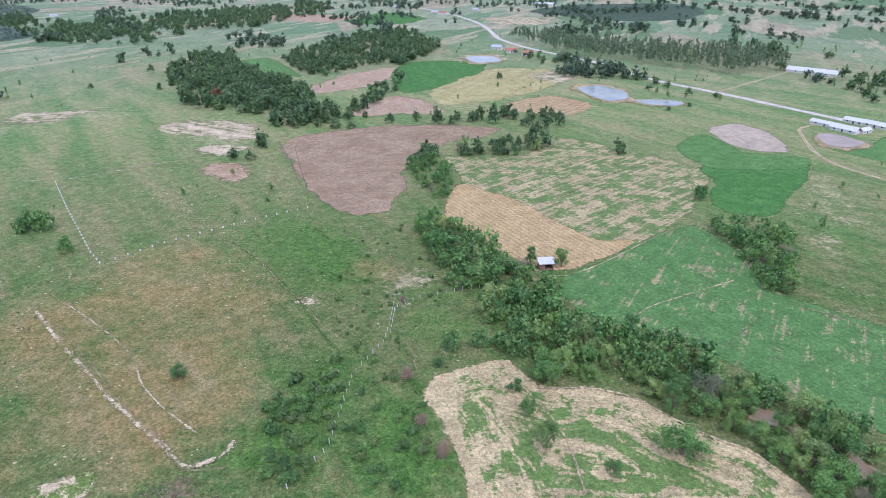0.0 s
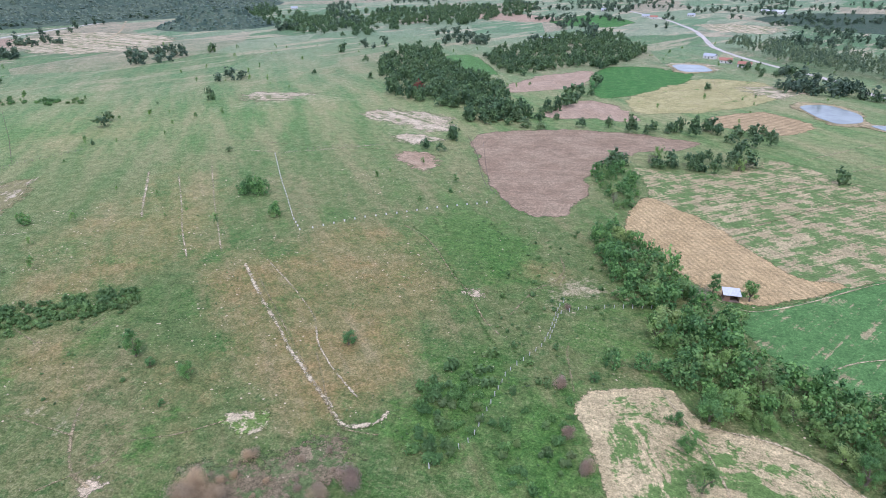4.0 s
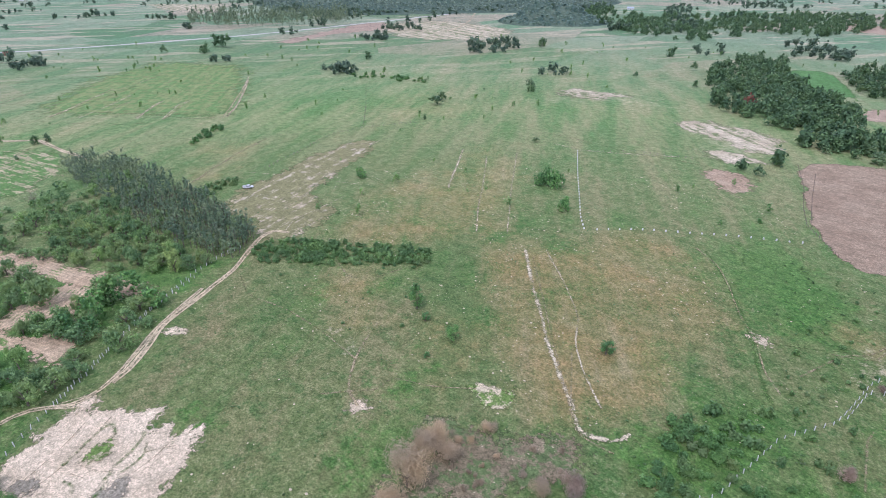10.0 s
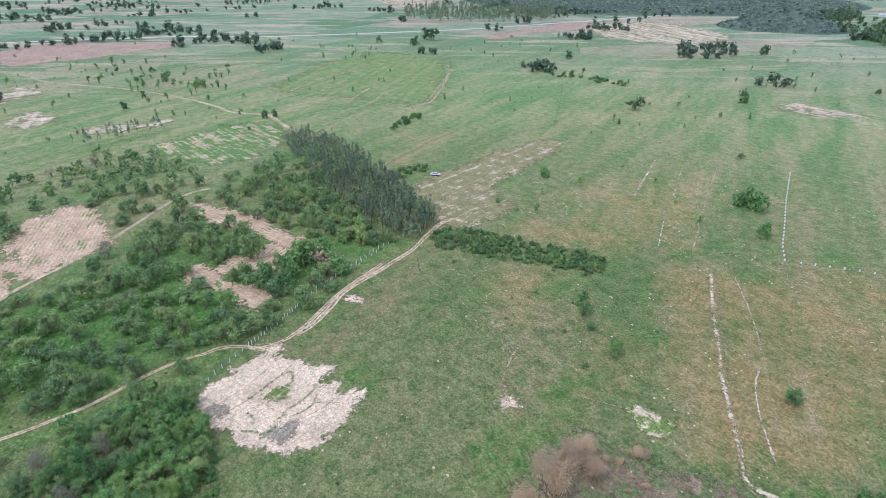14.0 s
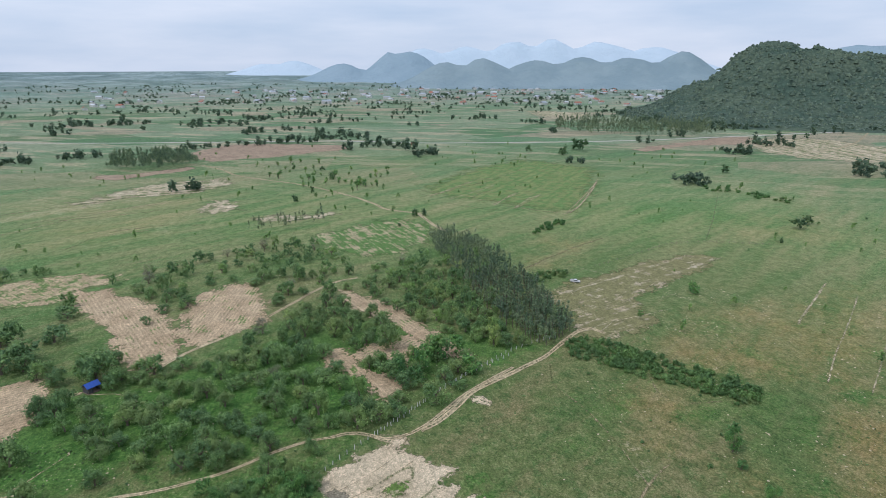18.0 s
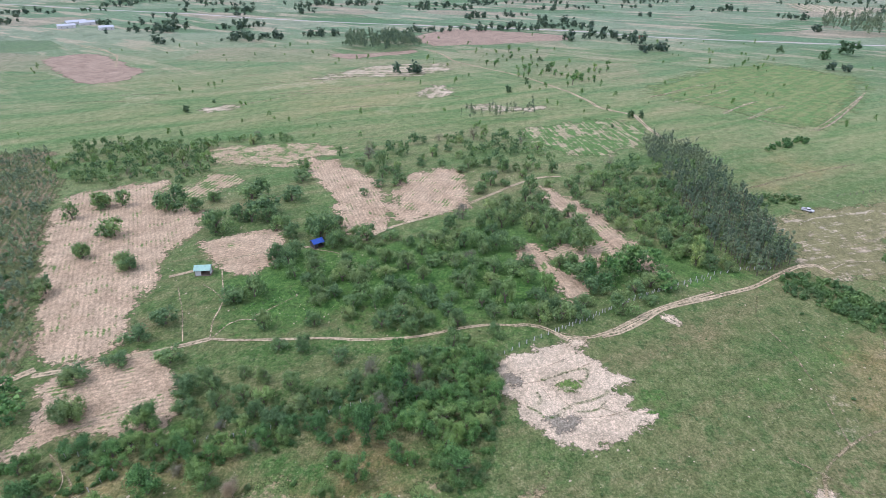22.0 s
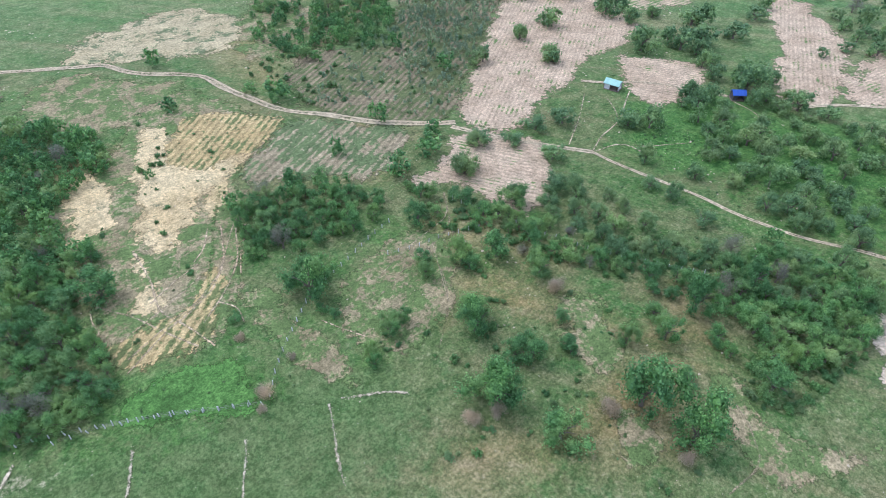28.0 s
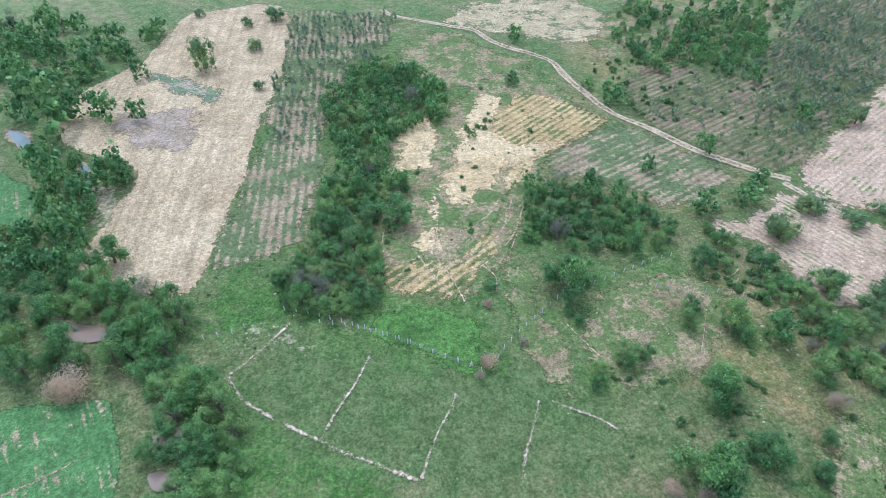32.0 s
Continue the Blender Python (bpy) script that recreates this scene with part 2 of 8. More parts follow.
# style: two soil colours, furrow spacing in metres (0: none), furrow weight, green colour, share of green
STYLES = {
    "brown": ((0.266, 0.190, 0.123), (0.345, 0.260, 0.172), 2.0, 0.5, (0.140, 0.150, 0.060), 0.06),
    "mottle": ((0.36, 0.295, 0.165), (0.45, 0.375, 0.215), 2.0, 0.7, (0.122, 0.190, 0.062), 0.52),
    "tanrows": ((0.408, 0.300, 0.148), (0.479, 0.360, 0.188), 2.4, 0.8, (0.147, 0.180, 0.050), 0.05),
    "tanrows2": ((0.367, 0.270, 0.144), (0.469, 0.350, 0.192), 5.0, 0.9, (0.147, 0.180, 0.050), 0.05),
    "crop": ((0.265, 0.240, 0.125), (0.36, 0.31, 0.175), 1.6, 1.0, (0.088, 0.190, 0.058), 0.73),
    "straw": ((0.40, 0.325, 0.178), (0.52, 0.43, 0.245), 2.6, 0.9, (0.120, 0.195, 0.056), 0.47),
    "tanfar": ((0.36, 0.26, 0.175), (0.44, 0.33, 0.235), 4.0, 0.3, (0.13, 0.18, 0.07), 0.08),
    "rice": ((0.065, 0.175, 0.042), (0.088, 0.215, 0.055), 8.0, 0.5, (0.052, 0.158, 0.036), 0.5),
    "rice2": ((0.095, 0.205, 0.062), (0.125, 0.245, 0.078), 8.0, 0.5, (0.082, 0.185, 0.050), 0.5),
    "paddy": ((0.337, 0.310, 0.136), (0.439, 0.390, 0.192), 14.0, 0.5, (0.126, 0.210, 0.054), 0.26),
    "grey": ((0.37, 0.315, 0.245), (0.44, 0.375, 0.295), 9.0, 0.15, (0.16, 0.19, 0.10), 0.03),
    "dark": ((0.06, 0.09, 0.06), (0.09, 0.12, 0.08), 4.0, 0.8, (0.04, 0.08, 0.045), 0.5),
    "sand": ((0.475, 0.380, 0.255), (0.605, 0.497, 0.345), 0, 0, (0.170, 0.200, 0.076), 0.10),
    "sand2": ((0.460, 0.370, 0.245), (0.610, 0.510, 0.350), 0, 0, (0.150, 0.190, 0.068), 0.15),
    "sandgrass": ((0.36, 0.295, 0.185), (0.55, 0.47, 0.34), 3.6, 1.0, (0.212, 0.200, 0.092), 0.66),
    "sandfar": ((0.45, 0.37, 0.245), (0.60, 0.51, 0.365), 6, 0.9, (0.17, 0.195, 0.085), 0.45),
    "orange": ((0.33, 0.235, 0.150), (0.42, 0.32, 0.215), 0, 0, (0.13, 0.16, 0.07), 0.15),
    "brush": ((0.160, 0.128, 0.076), (0.255, 0.208, 0.128), 0, 0, (0.105, 0.145, 0.055), 0.46),
    "pink": ((0.412, 0.303, 0.188), (0.540, 0.414, 0.268), 1.7, 0.6, (0.130, 0.200, 0.056), 0.27),
    "pinkweed": ((0.412, 0.312, 0.190), (0.535, 0.422, 0.268), 2.2, 0.6, (0.120, 0.190, 0.056), 0.46),
    "meadow": ((0.190, 0.240, 0.085), (0.250, 0.275, 0.110), 5.0, 0.7, (0.130, 0.220, 0.068), 0.5),
    "pinkfar": ((0.309, 0.225, 0.158), (0.412, 0.310, 0.220), 6.0, 0.2, (0.130, 0.170, 0.060), 0.10),
    "plot": ((0.347, 0.300, 0.172), (0.469, 0.400, 0.244), 2.6, 1.0, (0.105, 0.195, 0.054), 0.58),
    "ochre": ((0.46, 0.345, 0.165), (0.60, 0.475, 0.255), 0, 0, (0.16, 0.165, 0.085), 0.26),
    "ochrerows": ((0.408, 0.300, 0.128), (0.530, 0.410, 0.188), 2.4, 1.0, (0.137, 0.155, 0.054), 0.42),
    "rows": ((0.270, 0.218, 0.122), (0.385, 0.312, 0.185), 2.6, 0.9, (0.120, 0.158, 0.062), 0.56),
    "rowsgreen": ((0.204, 0.165, 0.094), (0.286, 0.232, 0.132), 2.4, 1.0, (0.110, 0.132, 0.049), 0.55),
    "earth": ((0.250, 0.202, 0.104), (0.330, 0.270, 0.148), 0, 0, (0.118, 0.168, 0.052), 0.54),
    "drygrass": ((0.40, 0.33, 0.175), (0.48, 0.40, 0.225), 4.0, 0.4, (0.14, 0.165, 0.075), 0.4),
    "sandfield": ((0.415, 0.318, 0.172), (0.550, 0.440, 0.255), 2.6, 0.9, (0.158, 0.190, 0.061), 0.06),
    "lush": ((0.083, 0.184, 0.038), (0.121, 0.236, 0.053), 0, 0, (0.066, 0.140, 0.030), 0.5),
    "road": ((0.46, 0.43, 0.38), (0.56, 0.52, 0.47), 0, 0, (0.3, 0.3, 0.2), 0.0),
    "track": ((0.388, 0.310, 0.188), (0.530, 0.435, 0.276), 0, 0, (0.179, 0.190, 0.068), 0.22),
    "path": ((0.306, 0.245, 0.136), (0.428, 0.350, 0.208), 0, 0, (0.168, 0.180, 0.061), 0.34),
    "trail": ((0.428, 0.350, 0.208), (0.551, 0.460, 0.288), 0, 0, (0.179, 0.190, 0.068), 0.2),
    "gully": ((0.47, 0.345, 0.20), (0.60, 0.475, 0.30), 0, 0, (0.16, 0.165, 0.085), 0.2),
    "rubble": ((0.46, 0.385, 0.245), (0.62, 0.535, 0.365), 0, 0, (0.20, 0.20, 0.10), 0.28),
    "ash": ((0.200, 0.175, 0.128), (0.300, 0.265, 0.192), 0, 0, (0.150, 0.170, 0.090), 0.1),
    "brown2": ((0.30, 0.240, 0.150), (0.39, 0.315, 0.205), 2.6, 0.8, (0.36, 0.29, 0.21), 0.5),
    "thin": ((0.36, 0.30, 0.21), (0.44, 0.37, 0.26), 2.6, 0.8, (0.15, 0.20, 0.10), 0.6),
    "weed": ((0.428, 0.355, 0.228), (0.551, 0.465, 0.308), 0, 0, (0.121, 0.185, 0.047), 0.56),
    "lane": ((0.083, 0.168, 0.040), (0.121, 0.210, 0.052), 0, 0, (0.160, 0.170, 0.080), 0.3),
}
STREAKED = {"meadow", "brown2", "thin", "sandfar", "sandgrass", "plot", "mottle", "straw", "paddy", "brown", "sandfield", "drygrass", "crop", "rice", "rice2"}
LOOSE = {"earth", "pinkweed", "meadow", "ash", "weed", "brown2", "thin", "sand", "sand2", "ochre", "ochrerows", "rows", "rowsgreen", "sandgrass", "sandfar", "brush", "lush", "drygrass", "plot", "orange", "pink", "track", "path", "rubble", "lane", "trail", "gully"}
RIDGED = {"rows", "rowsgreen", "ochrerows"}
SMOOTH = {"sand", "sand2", "sandfield", "track", "trail", "road", "pink", "tanrows", "brown", "grey", "ochre"}
NARROW = {"track", "path", "rubble", "lane", "trail", "gully"}
soil_cache = {}


def soil(style, turn=0.0):
    """Field soil with furrows along the angle turn, green cover and an edge that frays into the grass."""
    turn = round(turn, 1)
    if (style, turn) in soil_cache:
        return soil_cache[style, turn]
    one, two, gap, weight, green, share = STYLES[style]
    m, n, b = material(style + "_soil")
    base = n.mix(n.step(n.noise(0.05, 5, 0.65, shift=3), 0.32, 0.68), one, two)
    base = n.mix(n.step(n.noise(0.9, 4, 0.75), 0.46, 0.66, 0, 0.3 if style in SMOOTH else 0.7), base, tuple(x * 0.66 for x in one))
    base = n.mix(n.step(n.noise(0.35, 4, 0.7, shift=21), 0.55, 0.75, 0, 0.5), base, tuple(min(0.8, x * 1.22) for x in two))
    height = n.noise(0.7, 5, 0.7, shift=2)
    cover = n.math("ADD", n.noise(0.11, 5, 0.7, shift=15), n.math("MULTIPLY", n.math("SUBTRACT", n.noise(0.9, 3, 0.7), 0.5), 0.35))
    if gap:
        row = n.noise(1.0 / gap, 3, 0.6, stretch=(0.05, 1.0, 1.0), turn=turn)
        wave = n.t.nodes.new("ShaderNodeTexWave")
        wave.wave_type, wave.bands_direction = "BANDS", "Y"
        wave.inputs["Scale"].default_value = 0.314 / gap
        wave.inputs["Distortion"].default_value = 0.7 if style in RIDGED else 1.6
        wave.inputs["Detail"].default_value = 2.0
        wave.inputs["Detail Scale"].default_value = 0.35
        r = n.add("ShaderNodeMapping", Rotation=(0, 0, -turn))
        n.link(n.where(), r.inputs[0])
        n.link(r.outputs[0], wave.inputs["Vector"])
        if style in STREAKED:
            furrow = n.math("ADD", n.math("MULTIPLY", row, 1.6), -0.25)
        else:
            furrow = n.math("ADD", n.math("MULTIPLY", wave.outputs["Fac"], 0.5), n.math("MULTIPLY", row, 0.6))
        if style == "straw":
            # green strips follow the bend of the field's rim
            band = n.t.nodes.new("ShaderNodeTexNoise")
            band.noise_dimensions = "1D"
            band.inputs["Scale"].default_value, band.inputs["Detail"].default_value = 0.22, 4.0
            wob = n.math("ADD", n.attribute("depth"), n.math("MULTIPLY", n.noise(0.06, 3, 0.6), 6.0))
            n.link(wob, band.inputs["W"])
            furrow = n.math("ADD", n.math("MULTIPLY", band.outputs["Fac"], 2.2), n.step(n.attribute("depth"), 2.0, 9.0, -0.95, -0.45))
        base = n.mix(n.step(furrow, 0.35, 0.85, 0, (0.6 if style in RIDGED else 0.5) * weight), base, tuple(x * 0.62 for x in one))
        cover = n.math("ADD", cover, n.math("MULTIPLY", n.math("SUBTRACT", furrow, 0.55), (0.42 if style in STREAKED else 0.3) * weight))
        if style in RIDGED:
            cover = n.math("ADD", cover, n.math("MULTIPLY", n.math("SUBTRACT", n.noise(0.045, 4, 0.7, shift=66), 0.5), 0.9))
        height = n.math("ADD", height, n.math("MULTIPLY", furrow, 1.2 * weight))
    lo = 0.5 + (0.5 - share) * 0.55
    leaf = n.mix(n.noise(0.7, 4, 0.7, shift=8), tuple(x * 0.7 for x in green), tuple(x * 1.3 for x in green))
    base = n.mix(n.step(cover, lo - 0.05, lo + 0.06), base, leaf)
    if style == "rubble":
        sizes = (0.15, 1.3, 1.3, 1.3)
    elif style in NARROW:
        sizes = (0.07, 0.6, 0.9, 0.9)
    else:
        sizes = (0.12, 1.6 if style in LOOSE else 0.5, 0.6, 1.1)
    rag = n.math("MULTIPLY", n.math("SUBTRACT", n.noise(sizes[0], 4, 0.7, shift=33), 0.5), sizes[1])
    rag = n.math("ADD", rag, n.math("MULTIPLY", n.math("SUBTRACT", n.noise(sizes[2], 4, 0.7, shift=13), 0.5), sizes[3]))
    edge = n.math("ADD", n.attribute("edge"), rag)
    base = n.mix(n.step(n.noise(0.18, 5, 0.75, shift=150), 0.34, 0.66), n.mix(1.0, base, (0.82, 0.83, 0.82), "MULTIPLY"), n.mix(1.0, base, (1.16, 1.15, 1.14), "MULTIPLY"))
    base = n.mix(n.step(n.noise(2.3, 5, 0.8, shift=210), 0.36, 0.64), n.mix(1.0, base, (0.68, 0.69, 0.66), "MULTIPLY"), n.mix(1.0, base, (1.30, 1.28, 1.28), "MULTIPLY"))
    base = n.mix(n.step(n.noise(0.85, 3, 0.7, shift=310), 0.38, 0.62), n.mix(1.0, base, (0.80, 0.82, 0.80), "MULTIPLY"), n.mix(1.0, base, (1.16, 1.15, 1.16), "MULTIPLY"))
    n.link(base, b.inputs["Base Color"])
    bumped(n, b, height, 0.5, 0.35)
    # the soil thins out over the grass below it
    gone = n.t.nodes.new("ShaderNodeBsdfTransparent")
    mx = n.t.nodes.new("ShaderNodeMixShader")
    n.link(n.step(edge, 0.28, 0.72) if style in NARROW else n.step(edge, 0.38, 0.62), mx.inputs[0])
    n.link(gone.outputs[0], mx.inputs[1])
    n.link(b.outputs[0], mx.inputs[2])
    n.link(mx.outputs[0], n.t.nodes["Material Output"].inputs[0])
    soil_cache[style, turn] = m
    return m


def leaf_material(name, dark, light, odd=(0.16, 0.20, 0.05)):
    m, n, b = material(name, 0.6, 0.25)
    info = n.t.nodes.new("ShaderNodeObjectInfo")
    geo = n.t.nodes.new("ShaderNodeNewGeometry")
    c = n.mix(geo.outputs["Random Per Island"], dark, light)
    c = n.mix(n.step(info.outputs["Random"], 0.55, 1.0, 0, 0.55), c, odd)
    c = n.mix(n.step(n.noise(0.10, 2, 0.5, shift=17), 0.36, 0.66, 0, 0.75), n.mix(1.0, c, (0.72, 0.76, 0.78), "MULTIPLY"), n.mix(1.0, c, (1.30, 1.22, 1.02), "MULTIPLY"))
    c = n.mix(n.step(n.noise(0.07, 3, 0.6, shift=61), 0.54, 0.66, 0, 0.5), c, odd)
    c = n.mix(n.step(n.noise(0.45, 3, 0.6), 0.42, 0.65, 0, 0.4), c, tuple(x * 0.75 for x in dark))
    n.link(c, b.inputs["Base Color"])
    b.inputs["Transmission Weight"].default_value = 0.0
    tr = n.t.nodes.new("ShaderNodeBsdfTranslucent")
    n.link(c, tr.inputs[0])
    mx = n.t.nodes.new("ShaderNodeMixShader")
    mx.inputs[0].default_value = 0.25
    n.link(b.outputs[0], mx.inputs[1])
    n.link(tr.outputs[0], mx.inputs[2])
    n.link(mx.outputs[0], n.t.nodes["Material Output"].inputs[0])
    return m


LEAF = {
    "broad": leaf_material("broad_leaves", (0.066, 0.166, 0.052), (0.230, 0.440, 0.132), (0.285, 0.40, 0.115)),
    "mango": leaf_material("orchard_leaves", (0.105, 0.200, 0.078), (0.285, 0.440, 0.165), (0.32, 0.40, 0.14)),
    "bright": leaf_material("bright_leaves", (0.15, 0.27, 0.08), (0.33, 0.50, 0.17), (0.38, 0.44, 0.16)),
    "bare": leaf_material("bare_twigs", (0.19, 0.19, 0.13), (0.32, 0.31, 0.22), (0.27, 0.30, 0.17)),
    "sapling": leaf_material("sapling_leaves", (0.175, 0.250, 0.130), (0.350, 0.450, 0.245), (0.34, 0.38, 0.22)),
    "slender": leaf_material("slender_leaves", (0.125, 0.195, 0.110), (0.250, 0.340, 0.190), (0.25, 0.29, 0.17)),
    "shrub": leaf_material("shrub_leaves", (0.078, 0.180, 0.055), (0.180, 0.335, 0.105), (0.25, 0.29, 0.12)),
    "tuft": leaf_material("tuft_blades", (0.085, 0.170, 0.056), (0.175, 0.265, 0.105), (0.20, 0.23, 0.11)),
    "dead": leaf_material("dead_twigs", (0.36, 0.27, 0.165), (0.62, 0.48, 0.315), (0.50, 0.40, 0.27)),
    "pinkbush": leaf_material("pink_twigs", (0.30, 0.215, 0.155), (0.50, 0.375, 0.285), (0.40, 0.31, 0.23)),
    "redtree": leaf_material("red_leaves", (0.16, 0.065, 0.045), (0.26, 0.11, 0.075), (0.22, 0.10, 0.06)),
}
bark, n, b = material("bark", 0.95)
n.link(n.mix(n.noise(3.0, 4, 0.7), (0.10, 0.075, 0.055), (0.24, 0.20, 0.16)), b.inputs["Base Color"])


def plain(name, colour, rough=0.7, metal=0.0, wear=0.2, scale=1.5):
    m, n, b = material(name, rough, 0.4)
    c = n.mix(n.step(n.noise(scale, 5, 0.7), 0.35, 0.75, 0, wear * 1.6), colour, tuple(x * 0.6 for x in colour))
    n.link(c, b.inputs["Base Color"])
    b.inputs["Metallic"].default_value = metal
    return m

# ---- ground ----


def outline_distance(px, py, poly):
    """Signed distance to a closed outline, positive inside."""
    p = np.array(poly, float)
    q = np.roll(p, -1, axis=0)
    best = np.full(px.shape, 1e9)
    inside = np.zeros(px.shape, bool)
    for (ax, ay), (bx, by) in zip(p, q):
        ex, ey = bx - ax, by - ay
        t = np.clip(((px - ax) * ex + (py - ay) * ey) / (ex * ex + ey * ey + 1e-9), 0, 1)
        best = np.minimum(best, (px - ax - t * ex) ** 2 + (py - ay - t * ey) ** 2)
        crosses = (ay > py) != (by > py)
        with np.errstate(divide="ignore", invalid="ignore"):
            inside ^= crosses & (px < ex * (py - ay) / (by - ay) + ax)
    return np.where(inside, 1, -1) * np.sqrt(best)


def line_distance(px, py, pts):
    best = np.full(px.shape, 1e9)
    for (ax, ay), (bx, by) in zip(pts[:-1], pts[1:]):
        ex, ey = bx - ax, by - ay
        t = np.clip(((px - ax) * ex + (py - ay) * ey) / (ex * ex + ey * ey + 1e-9), 0, 1)
        best = np.minimum(best, (px - ax - t * ex) ** 2 + (py - ay - t * ey) ** 2)
    return np.sqrt(best)


def rounded(pts, times=2, closed=True):
    """Corner-cut outline, so that hand-set corners turn into soft bends."""
    p = [Vector((*q, 0)).xy for q in pts]
    for _ in range(times):
        out = [] if closed else [p[0]]
        pairs = zip(p, p[1:] + p[:1]) if closed else zip(p[:-1], p[1:])
        for a, b2 in pairs:
            out += [a * 0.82 + b2 * 0.18, a * 0.18 + b2 * 0.82]
        if not closed:
            out.append(p[-1])
        p = out
    return [(v.x, v.y) for v in p]


def sheet(name, verts, faces, mat, smooth=True):
    me = bpy.data.meshes.new(name)
    me.from_pydata(verts, [], faces)
    me.materials.append(mat)
    if smooth:
        me.polygons.foreach_set("use_smooth", [True] * len(me.polygons))
    return me


def attribute(me, name, values):
    me.attributes.new(name, "FLOAT", "POINT").data.foreach_set("value", np.asarray(values, np.float32))


def rise(r):
    """The plain lifts a little towards the far foothills."""
    return 84.0 * np.clip((r - 2600) / 2300, 0, 1) ** 1.3


